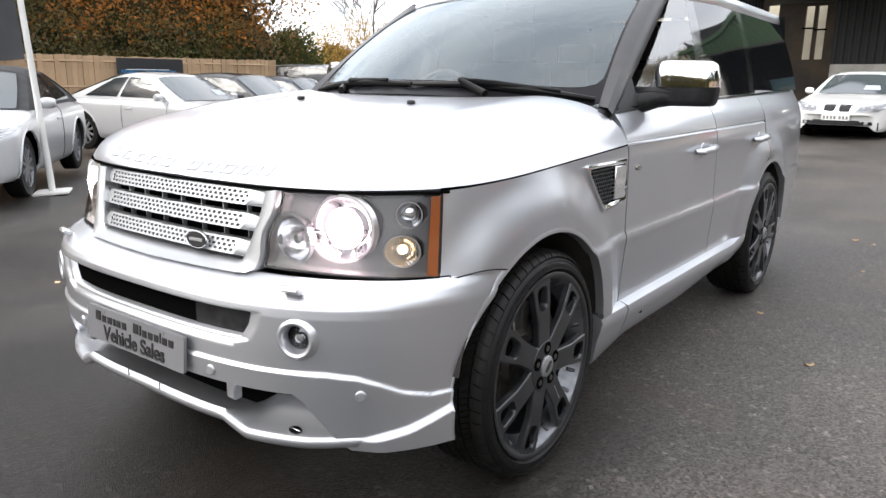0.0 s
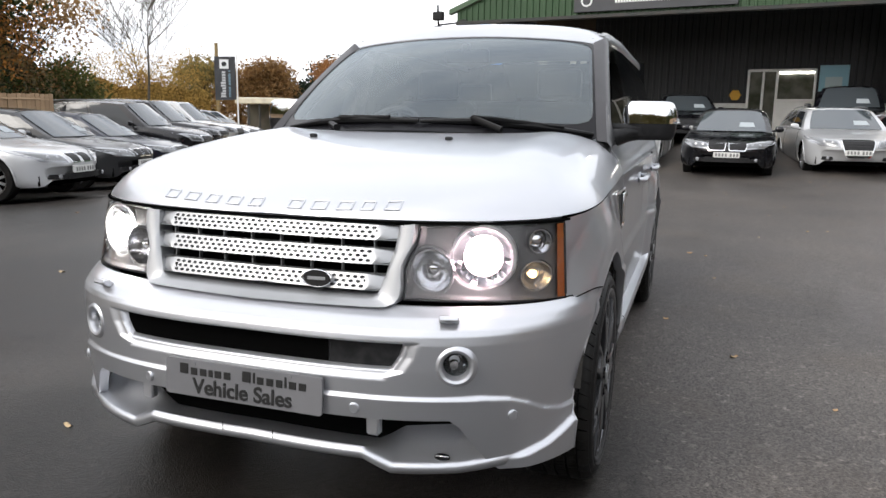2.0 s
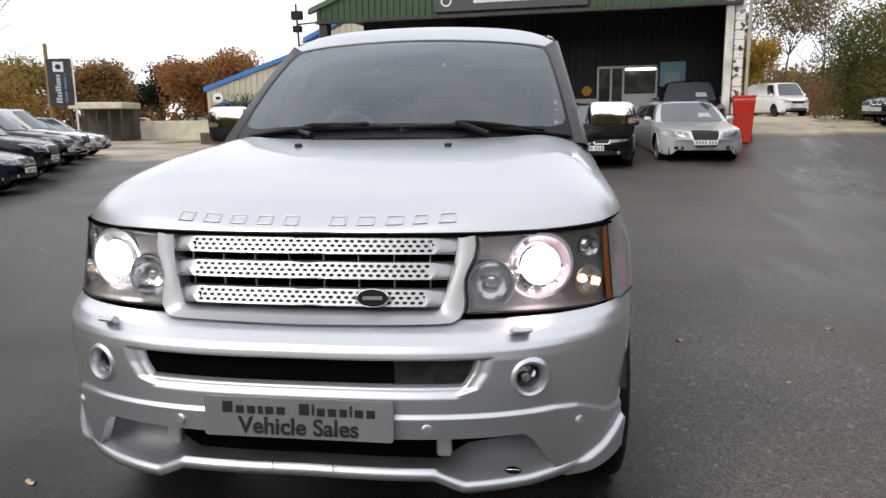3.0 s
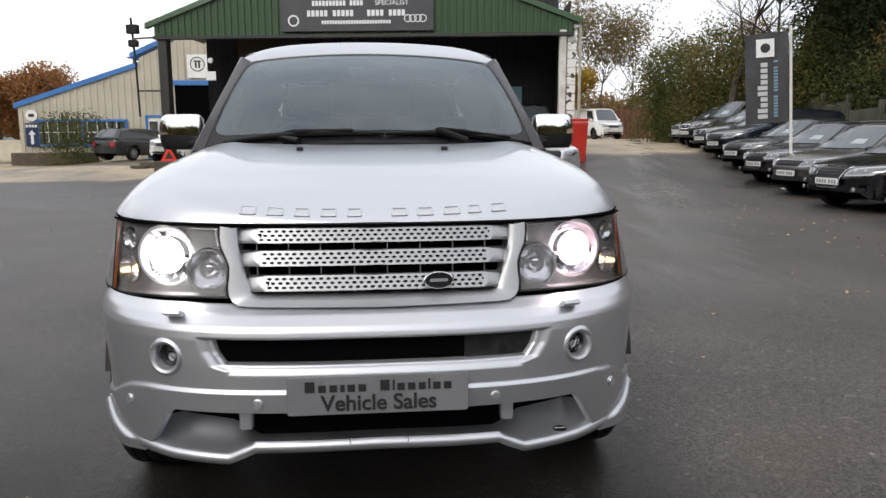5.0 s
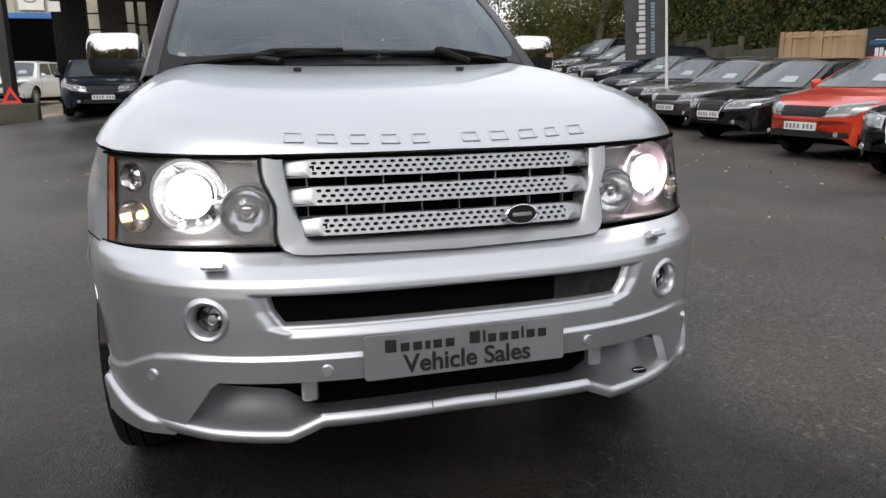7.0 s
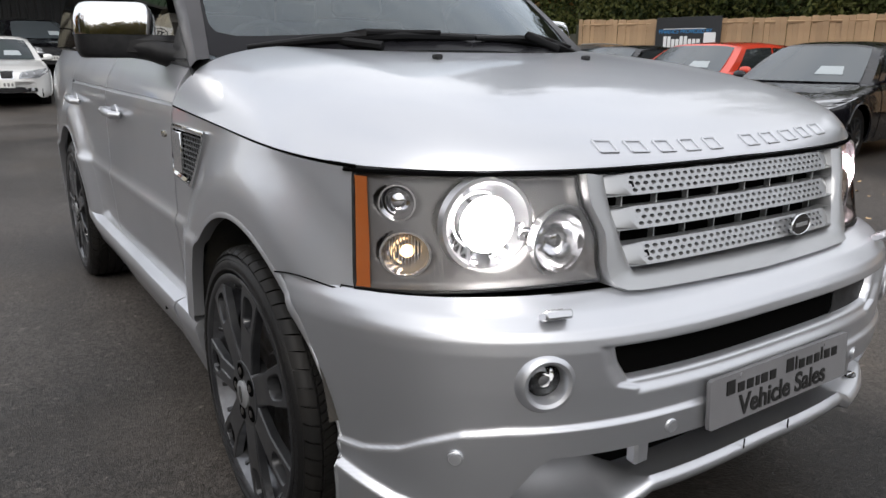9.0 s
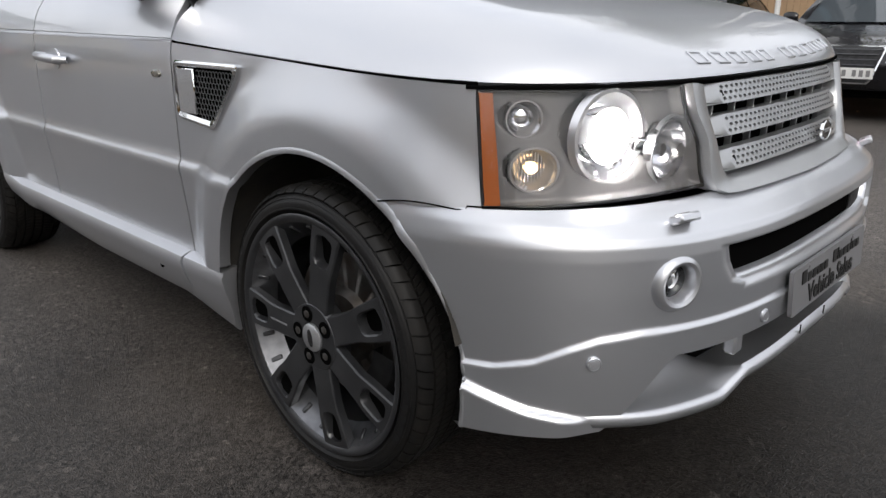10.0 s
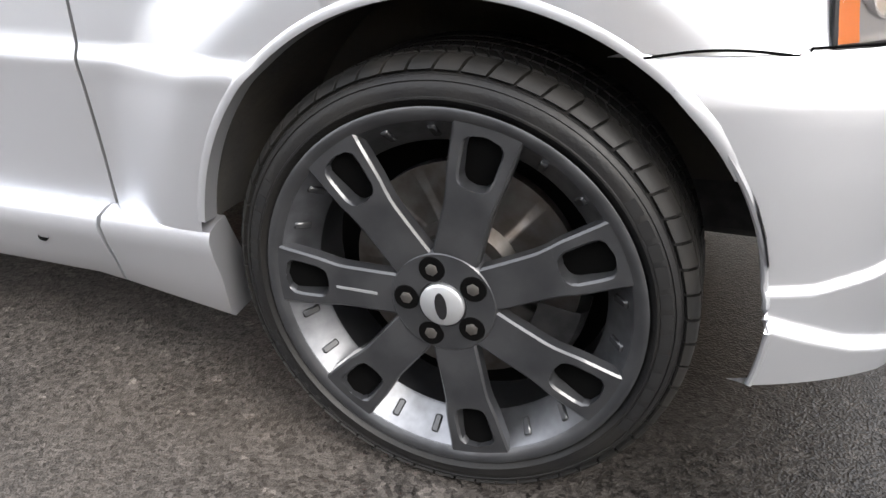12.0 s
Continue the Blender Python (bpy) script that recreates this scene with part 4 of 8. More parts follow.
    for k in range(25):
        z = 0.43 + (0.87 - 0.43) * k / 24
        yo = 2.745 - math.sqrt(max(0, ARCH ** 2 - (z - 0.385) ** 2))
        yi = 2.745 - math.sqrt(max(0, (ARCH + 0.028) ** 2 - (min(z, 0.858) - 0.385) ** 2))
        rows.append([(sx * side_w(yi + (yo - yi) * q / 4, z), yi + (yo - yi) * q / 4, z) for q in range(5)])
    s.grid(rows)
    part("arch_strip", s, SILVER, RO)

    # side skirt with its short front piece
    for ya, yb, step in ((0.432, 0.662, 0.0), (0.668, 2.30, 0.004)):
        s = Shape()
        rows = []
        for k in range(25):
            y = ya + (yb - ya) * k / 24
            end = 0.0
            if yb > 1 and y > 2.1:
                end = 0.03 * (y - 2.1) / 0.2
            lowz = interp(y, [0.43, 0.72, 1.4, 2.3], [0.240, 0.283, 0.285, 0.33])
            prof = [(0.88, 0.437), (0.905, 0.434), (0.927 + step, 0.424), (0.934 + step, 0.408), (0.928 + step, 0.375), (0.914, 0.33), (0.902, lowz + 0.01), (0.893, lowz), (0.80, lowz + 0.01)]
            rows.append([(sx * x, y, z + end) for x, z in prof])
        s.grid(rows)
        for r in (rows[0], rows[-1]):
            s.add(r, [tuple(range(len(r)))])
        skirt = part("side_skirt", s, SILVER, RO, sharp=35)
        if yb > 1:
            # no hole is cut: a black disc paints its shade
            sp = Shape().lathe([(0.0, 0.0), (0.011, 0.0), (0.013, 0.003)], 16, pose(sx * 0.9255, 0.814, 0.361, 0, sx * 80, 0) @ Matrix.Diagonal((0.6, 1, 1, 1)), close=False)
            part("jacking_hole", sp, DARKVOID, skirt)

    # wing vent: chrome frame, hexagonal lattice, back painted black as unlit depth
    s = Shape()
    o = [(0.292, 0.998), (0.30, 1.004), (0.612, 1.004), (0.624, 0.994), (0.624, 0.862), (0.614, 0.846), (0.44, 0.832), (0.412, 0.838), (0.362, 0.90), (0.302, 0.975)]
    c0 = (0.50, 0.93)
    inn = [(c0[0] + (y - c0[0]) * 0.885, c0[1] + (z - c0[1]) * 0.80) for y, z in o]
    rows = [[(sx * (side_w(y, z) + d), y, z) for y, z in loop_] for loop_, d in ((o, -0.004), (o, 0.009), ([(0.6 * a[0] + 0.4 * b[0], 0.6 * a[1] + 0.4 * b[1]) for a, b in zip(o, inn)], 0.012), (inn, 0.008), (inn, -0.012))]
    s.grid(rows, loop=True)
    vent = part("wing_vent", s, CHROME, wing, "chrome framed side vent with a honeycomb lattice", sharp=35)
    s = Shape()
    s.add([(sx * (side_w(y, z) + 0.0012), y, z) for y, z in inn], [tuple(range(len(inn)))])
    part("vent_back", s, DARKVOID, vent)
    s = Shape()
    px = 0.0165

    def in_vent(y, z):
        return 0.325 < y < 0.505 and 0.852 < z < 0.987 and (y - 0.318) > (0.985 - z) * 0.76

    for r in range(10):
        for c in range(20):
            y = 0.325 + px * (c + 0.5 * (r % 2))
            z = 0.854 + px * 0.866 * r
            for a in (90, 210, 330):
                y2, z2 = y + px * 0.577 * math.cos(radians(a)), z + px * 0.577 * math.sin(radians(a))
                ym, zm = (y + y2) / 2, (z + z2) / 2
                if in_vent(ym, zm):
                    s.tube([(sx * (side_w(y, z) + 0.005), y, z), (sx * (side_w(y2, z2) + 0.005), y2, z2)], 0.0014, 4)
    part("vent_lattice", s, mat("lattice_grey", (0.13, 0.135, 0.14), 0.35, 0.7), vent)
    s = Shape().box((sx * 0.911, 0.552, 0.924), (0.010, 0.092, 0.122), 0.004)
    part("vent_plate", s, CHROME, vent, "plain chrome blanking plate")
    # side repeater
    s = Shape().lathe([(0.019, 0.0), (0.016, 0.007), (0.0, 0.010)], 24, pose(sx * side_w(0.745, 0.96), 0.745, 0.96, 0, sx * 90, 0) @ Matrix.Diagonal((0.62, 1.5, 1, 1)), close=False)
    part("side_repeater", s, mat("repeater", (0.12, 0.11, 0.09), 0.2, coat=1.0), wing)

# tail: closes the body
s = Shape()
rows = []
for z in np.linspace(0.30, 1.24, 24):
    w = side_w(3.86, min(z, 1.2))
    rows.append([(w * q, 3.86 + 0.06 * (1 - abs(q) ** 3) - 0.12 * smooth((z - 0.9) / 0.5), z) for q in np.linspace(-1, 1, 17)])
s.grid(rows)
part("tailgate", s, SILVER, RO)

# underbody and wheel wells
for yc, ln, wd, zc in ((1.5, 1.70, 1.50, 0.40), (0.02, 1.20, 1.00, 0.46), (2.90, 1.08, 1.00, 0.46)):
    part("underbody", Shape().box((0, yc, zc), (wd, ln, 0.23), 0.02), BLACK, RO)
for ya in AXLES:
    for sx in (-1, 1):
        s = Shape()
        rows = [[(sx * x, ya + 0.452 * math.cos(radians(a)), 0.385 + 0.452 * math.sin(radians(a))) for a in range(6, 173, 6)] for x in (0.55, 0.75, 0.905)]
        s.grid(rows)
        s.add([(sx * 0.55, ya + 0.452 * math.cos(radians(a)), 0.385 + 0.452 * math.sin(radians(a))) for a in range(6, 173, 6)], [tuple(range(28))])
        part("wheel_well", s, WELL, RO)


# ---- wheels ----
def wheel_meshes():
    """Meshes of one wheel whose outer side looks to local +z."""
    out = {}
    I = Matrix.Identity(4)
    tyre = Shape()
    R = 0.379
    tyre.lathe([(0.290, -0.235), (0.330, -0.250), (0.355, -0.245), (0.364, -0.232), (0.3690, -0.215), (0.3690, -0.035), (0.364, -0.018), (0.3565, -0.0065), (0.3555, -0.0035), (0.3535, -0.0032), (0.3525, -0.0015), (0.347, 0.0022), (0.3455, 0.0008), (0.3440, 0.0030), (0.334, 0.0058), (0.3255, 0.0062), (0.3245, 0.0078), (0.3215, 0.0080), (0.3200, 0.0052), (0.316, 0.002), (0.310, -0.008), (0.300, -0.012)], 120, I, close=False)
    out["tyre"] = (tyre, RUBBER, 50)
    tread = Shape()
    n = 58
    da = 2 * math.pi / n

    def tp(a, h, up):
        rr = interp(h, [-0.250, -0.232, -0.205, -0.045, -0.026, -0.014, -0.006, -0.0015], [0.355, 0.370, 0.3765, 0.3765, 0.3745, 0.3700, 0.3610, 0.3530])
        # towards the sidewall a block stands out sideways rather than upwards
        side = smooth((h + 0.022) / 0.020)
        lift = 0.0025 if up else -0.007
        return ((rr + lift * (1 - 0.6 * side)) * math.cos(a), (rr + lift * (1 - 0.6 * side)) * math.sin(a), h + (0.0030 if up else -0.004) * side)

    def block(b0, b1, sk, hs):
        """One tread block over the widths hs; sk skews its far end."""
        rows_ = []
        for q, h in enumerate(hs):
            e = sk * q / (len(hs) - 1)
            rows_.append([tp(b0 + e, h, 0), tp(b0 + e, h, 1), tp(b1 + e, h, 1), tp(b1 + e, h, 0)])
        tread.grid(rows_)
        tread.add(rows_[0], [(0, 1, 2, 3)])
        tread.add(rows_[-1], [(3, 2, 1, 0)])
    for k in range(n):
        a0 = da * k
        block(a0, a0 + da * 0.88, -da * 0.30, (-0.0055, -0.010, -0.016, -0.024, -0.036))
        for q in range(2):
            c0 = a0 + da * (0.30 + 0.5 * q)
            block(c0, c0 + da * 0.40, da * 0.35, (-0.042, -0.072))
            block(c0 + da * 0.2, c0 + da * 0.64, da * 0.12, (-0.080, -0.112))
            block(c0 + da * 0.1, c0 + da * 0.54, -da * 0.12, (-0.120, -0.152))
            block(c0, c0 + da * 0.40, -da * 0.35, (-0.160, -0.204))
        block(a0, a0 + da * 0.80, da * 0.30, (-0.212, -0.232, -0.246))
    out["tread"] = (tread, TREADBLACK, 30)
    marks = Shape()
    for a0, cnt, wd in ((150, 9, 4.0), (196, 4, 4.4), (20, 6, 3.6), (330, 6, 3.6)):
        for k in range(cnt):
            a = radians(a0 + k * (wd + 1.6))
            b = radians(a0 + k * (wd + 1.6) + wd)
            vs = [(r * math.cos(t), r * math.sin(t), h) for t in (a, b) for r, h in ((0.3270, 0.0066), (0.3425, 0.0040))]
            vs2 = [(x, y, z + 0.0009) for x, y, z in vs]
            marks.add(vs + vs2, [(4, 5, 7, 6), (0, 4, 6, 2), (1, 3, 7, 5), (0, 1, 5, 4), (2, 6, 7, 3)])
    out["sidewall_lettering"] = (marks, vary(mat("sidewall_relief", (0.008, 0.008, 0.0085), 0.5, spec=0.2), (0.011, 0.011, 0.011), 20), 30)
    rim = Shape()
    rim.lathe([(0.300, -0.02), (0.306, -0.006), (0.311, 0.004), (0.306, 0.007), (0.296, 0.003), (0.288, -0.004)], 96, I, close=False)
    out["rim"] = (rim, GUNMETAL, 60)
    barrel = Shape()
    barrel.lathe([(0.289, -0.003), (0.286, -0.008), (0.249, -0.052), (0.245, -0.058)], 96, I, close=False)
    out["barrel"] = (barrel, RIMBRIGHT, 60)
    drum = Shape().lathe([(0.246, -0.056), (0.250, -0.10), (0.252, -0.22)], 72, I, close=False)
    out["drum"] = (drum, GUNMETAL, 60)
    dots = Shape().box((0, 0, 0), (0.010, 0.013, 0.032), 0.005)
    out["rivet"] = (dots, GUNMETAL, 40)

    def hz(r):
        return interp(r, [0.05, 0.10, 0.17, 0.22, 0.27, 0.30], [0.001, 0.004, 0.006, 0.005, 0.002, 0.0])

    def arm_w(r):
        return interp(r, [0.05, 0.10, 0.16, 0.175, 0.19, 0.215, 0.245, 0.275, 0.296], [0.0370, 0.0370, 0.0375, 0.0380, 0.0400, 0.0450, 0.0480, 0.0510, 0.054])
    spoke = Shape()
    ch = 0.0035
    # the solid arm, then two rails on either side of the slot, then the outer bridge
    def slot_w(r):
        return interp(r, [0.1975, 0.2005, 0.206, 0.216, 0.250, 0.266, 0.2745, 0.2795], [0.0, 0.0150, 0.0215, 0.0255, 0.0285, 0.0280, 0.0205, 0.0])
    sol = [0.05, 0.08, 0.11, 0.14, 0.165, 0.18, 0.1975]
    rows_ = []
    for r_ in sol:
        w_, z_ = arm_w(r_), hz(r_)
        rows_.append([(r_, -w_ - 0.001, z_ - 0.022), (r_, -w_, z_ - ch), (r_, -w_ + ch, z_), (r_, 0, z_ + 0.0005), (r_, w_ - ch, z_), (r_, w_, z_ - ch), (r_, w_ + 0.001, z_ - 0.022)])
    spoke.grid(rows_)
    rs = [0.1975, 0.2005, 0.206, 0.216, 0.232, 0.250, 0.266, 0.2745, 0.2795]
    for sg in (1, -1):
        rows_ = []
        for r_ in rs:
            a_, b_, z_ = slot_w(r_), arm_w(r_), hz(r_)
            rows_.append([(r_, sg * a_ * 0.92, z_ - interp(r_, [0.20, 0.25, 0.28], [0.030, 0.024, 0.012])), (r_, sg * a_, z_ - ch), (r_, sg * (a_ + ch), z_), (r_, sg * (b_ - ch), z_), (r_, sg * b_, z_ - ch), (r_, sg * (b_ + 0.001), z_ - 0.022)])
        spoke.grid(rows_, flip=sg < 0)
    rows_ = []
    for r_ in (0.2795, 0.285, 0.292, 0.298):
        w_, z_ = arm_w(r_), hz(r_)
        rows_.append([(r_, -w_ - 0.003, z_ - 0.04), (r_, -w_, z_ - ch), (r_, -w_ + ch, z_), (r_, 0, z_), (r_, w_ - ch, z_), (r_, w_, z_ - ch), (r_, w_ + 0.003, z_ - 0.04)])
    spoke.grid(rows_)
    # slot floors are painted black for the shade in the slots
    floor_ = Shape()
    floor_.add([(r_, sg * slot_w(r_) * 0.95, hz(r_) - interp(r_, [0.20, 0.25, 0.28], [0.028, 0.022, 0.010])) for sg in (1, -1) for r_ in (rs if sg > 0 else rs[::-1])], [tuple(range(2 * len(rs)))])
    out["slot_shade"] = (floor_, DARKVOID, 40)
    out["spoke"] = (spoke, GUNMETAL, 32)
    hub = Shape()
    hub.lathe([(0.092, -0.04), (0.090, -0.002), (0.084, 0.005), (0.040, 0.007), (0.038, 0.004), (0.0, 0.004)], 64, I, close=False)
    out["hub"] = (hub, GUNMETAL, 45)
    # black discs set proud of the hub paint the shaded bolt recesses
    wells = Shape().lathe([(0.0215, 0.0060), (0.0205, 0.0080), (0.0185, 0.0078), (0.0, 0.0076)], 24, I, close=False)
    out["bolt_well_shade"] = (wells, DARKVOID, 40)
    bolts = Shape().lathe([(0.0105, 0.005), (0.0105, 0.0088), (0.0085, 0.0098), (0.0, 0.0100)], 6, I, close=False)
    out["bolt"] = (bolts, DISC, 30)
    cap = Shape().lathe([(0.036, 0.004), (0.036, 0.011), (0.032, 0.0145), (0.0, 0.016)], 40, I, close=False)
    out["centre_cap"] = (cap, SATIN, 40)
    cb = Shape()
    cb.lathe([(0.0, 0.0168), (0.023, 0.0164), (0.0235, 0.015)], 28, pose(0, 0, 0, 0, 0, 8) @ Matrix.Diagonal((0.42, 1, 1, 1)), close=False)
    out["cap_mark"] = (cb, GLOSSBLACK, 40)
    disc = Shape().lathe([(0.10, -0.105), (0.195, -0.105), (0.195, -0.128), (0.10, -0.128)], 64, I, close=False)
    disc.lathe([(0.0, -0.085), (0.085, -0.085), (0.10, -0.105)], 48, I, close=False)
    out["brake_disc"] = (disc, DISC, 35)
    # black disc stands for the unlit space behind the spokes
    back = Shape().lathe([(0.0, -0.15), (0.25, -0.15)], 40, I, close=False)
    out["wheel_back_shade"] = (back, DARKVOID, 40)
    return {k: (mesh_of(v[0], k, v[1], v[2])) for k, v in out.items()}


WM = wheel_meshes()
for ya in AXLES:
    for sx in (-1, 1):
        m = pose(sx * 0.926, ya + 0.012, HUB + (0.013 if sx > 0 else 0.0), 0, sx * 90, 0) @ pose(0, 0, 0, 0, 0, 89.6 if sx < 0 else 34)
        wh = new("wheel", WM["rim"])
        wh.parent, wh.matrix_basis = RO, m
        wh["label"] = "gunmetal seven-spoke alloy wheel with slotted spokes and low tyre"
        for k, me in WM.items():
            if k == "rim":
                continue
            turns = {"spoke": [360 / 7 * q for q in range(7)], "slot_shade": [360 / 7 * q for q in range(7)], "bolt": [72 * q - 1 for q in range(5)], "bolt_well_shade": [72 * q - 1 for q in range(5)],
                     "rivet": [360 * (q + 0.5) / 14 + (-5 if q % 2 else 5) for q in range(14)]}.get(k, [0])
            for q in turns:
                ob = part(k, me, None, wh)
                ob.matrix_basis = pose(0, 0, 0, 0, 0, q)
                if k in ("bolt", "bolt_well_shade"):
                    ob.matrix_basis = ob.matrix_basis @ Matrix.Translation((0.060, 0, 0))
                elif k == "rivet":
                    ob.matrix_basis = ob.matrix_basis @ pose(0.269, 0, -0.0285, 0, 40, 0)
                if k in ("tread", "sidewall_lettering"):
                    ob["kind"] = "stuff"
        s = Shape()
        arc = [(r, h) for r, h in ((0.135, -0.075), (0.205, -0.075), (0.215, -0.09), (0.215, -0.14), (0.135, -0.14))]
        ca = math.radians(150 if sx < 0 else 100)
        s.lathe(arc + [arc[0]], 14, Matrix.Identity(4), close=False, a0=ca - 0.4, a1=ca + 0.4)
        part("caliper", s, BLACK, wh)
        # worn script on one arm
        part("arm_mark", Shape().box((0.147, 0.002, 0.0065), (0.072, 0.0045, 0.0012), 0), SATIN, wh)

# ---- glasshouse ----


def ws_pt(u, v, d=0.0):
    """Windscreen surface: u from -1 to 1 across, v from 0 at the cowl to 1 at the roof."""
    xb, yb, zb = 0.79 * u, 0.36 + 0.27 * u * u, 1.222 - 0.035 * u * u
    xt, yt, zt = 0.662 * u, 1.205 + 0.085 * u * u, 1.692 - 0.034 * u * u
    bulge = 0.035 * 4 * v * (1 - v)
    return (xb + (xt - xb) * v, yb + (yt - yb) * v - bulge * 0.5 - d * 0.5, zb + (zt - zb) * v + bulge * 0.86 + d * 0.86)


s = Shape()
s.grid([[ws_pt(-1 + 2 * i / 40, j / 24) for i in range(41)] for j in range(25)])
g = part("windscreen", s, WINDSCREEN, RO, "raked windscreen mirroring the pale sky")
g.visible_shadow = False
# black border printed on the glass
s = Shape()
loop_o, loop_i = [], []
for k in range(96):
    a = 2 * math.pi * (k + 0.5) / 96
    ca, sa = math.cos(a), math.sin(a)
    q = max(abs(ca), abs(sa))
    uo, vo = ca / q, sa / q
    pw = 13.0
    rr = (abs(ca) ** pw + abs(sa) ** pw) ** (-1 / pw)
    ui, vi = rr * ca * 0.972, rr * sa
    vi = 0.5 + 0.5 * vi
    vi = 0.100 + (0.985 - 0.100) * vi
    loop_o.append((uo, 0.5 + 0.5 * vo))
    loop_i.append((ui, vi))
s.grid([[ws_pt(u, v, 0.002) for u, v in loop_o], [ws_pt((u + u2) / 2, (v + v2) / 2, 0.002) for (u, v), (u2, v2) in zip(loop_o, loop_i)], [ws_pt(u, v, 0.002) for u, v in loop_i]], loop=True)
part("glass_border", s, FRIT, g)

# scuttle between bonnet and glass
s = Shape()
s.grid([[(x, 0.30 + 0.30 * (abs(x) / 0.84) ** 3 - 0.01, bonnet_z(x, 0.30 + 0.30 * (abs(x) / 0.84) ** 3) - 0.012) for x in np.linspace(-0.84, 0.84, 31)],
        [(x, 0.37 + 0.28 * (abs(x) / 0.84) ** 2, 1.222 - 0.04 * (x / 0.84) ** 2) for x in np.linspace(-0.84, 0.84, 31)]])
part("scuttle", s, WIPERBLACK, RO)

# wipers
for us, pv in (((-0.86, -0.58, -0.28, 0.065), (-0.32, 0.36, 1.232)), ((0.075, 0.36, 0.68, 0.97), (0.42, 0.38, 1.232))):
    pts = [ws_pt(u, v, 0.016) for u, v in zip(us, (0.028, 0.052, 0.060, 0.052) if us[0] < 0 else (0.050, 0.062, 0.050, 0.026))]
    s = Shape().tube(pts, [0.008, 0.015, 0.017, 0.009], 8)
    wp = part("wiper", s, WIPERBLACK, RO, "black wiper resting on the glass")
    mid = [(0.5 * (a[0] + b[0]), 0.5 * (a[1] + b[1]) - 0.012, 0.5 * (a[2] + b[2]) + 0.014) for a, b in zip(pts[:-1], pts[1:])]
    s = Shape().tube([pv, (mid[0][0] * 0.5 + pv[0] * 0.5, mid[0][1], mid[0][2]), mid[1], mid[2]], [0.016, 0.015, 0.012, 0.007], 8)
    part("wiper_arm", s, WIPERBLACK, wp)
for sx in (-1, 1):
    s = Shape().box((sx * 0.29, 0.098, bonnet_z(0.29, 0.098) + 0.006), (0.026, 0.022, 0.014), 0.004)
    part("washer_jet", s, BLACK, RO)

# roof with pillars
s = Shape()
rows = []
for j in range(21):
    y = 1.207 + (3.62 - 1.207) * (j / 20) ** 1.8
    zc = interp(y, [1.2, 1.235, 1.28, 1.34, 1.42, 1.6, 1.9, 2.6, 3.3, 3.7], [1.692, 1.722, 1.748, 1.770, 1.784, 1.800, 1.810, 1.808, 1.785, 1.75])
    row = []
    for i in range(-16, 17):
        t = i / 16
        x = 0.69 * t
        yy = y + (0.085 * t * t * (1 - j / 20))
        row.append((x, yy, zc - 0.036 * t * t - (0.012 + 0.033 * smooth((y - 1.2) / 0.2)) * abs(t) ** 8))
    rows.append(row)
s.grid([[(p[0], p[1] + 0.002, p[2] - 0.02) for p in rows[0]]] + rows)
part("roof", s, SILVER, RO, "silver roof")
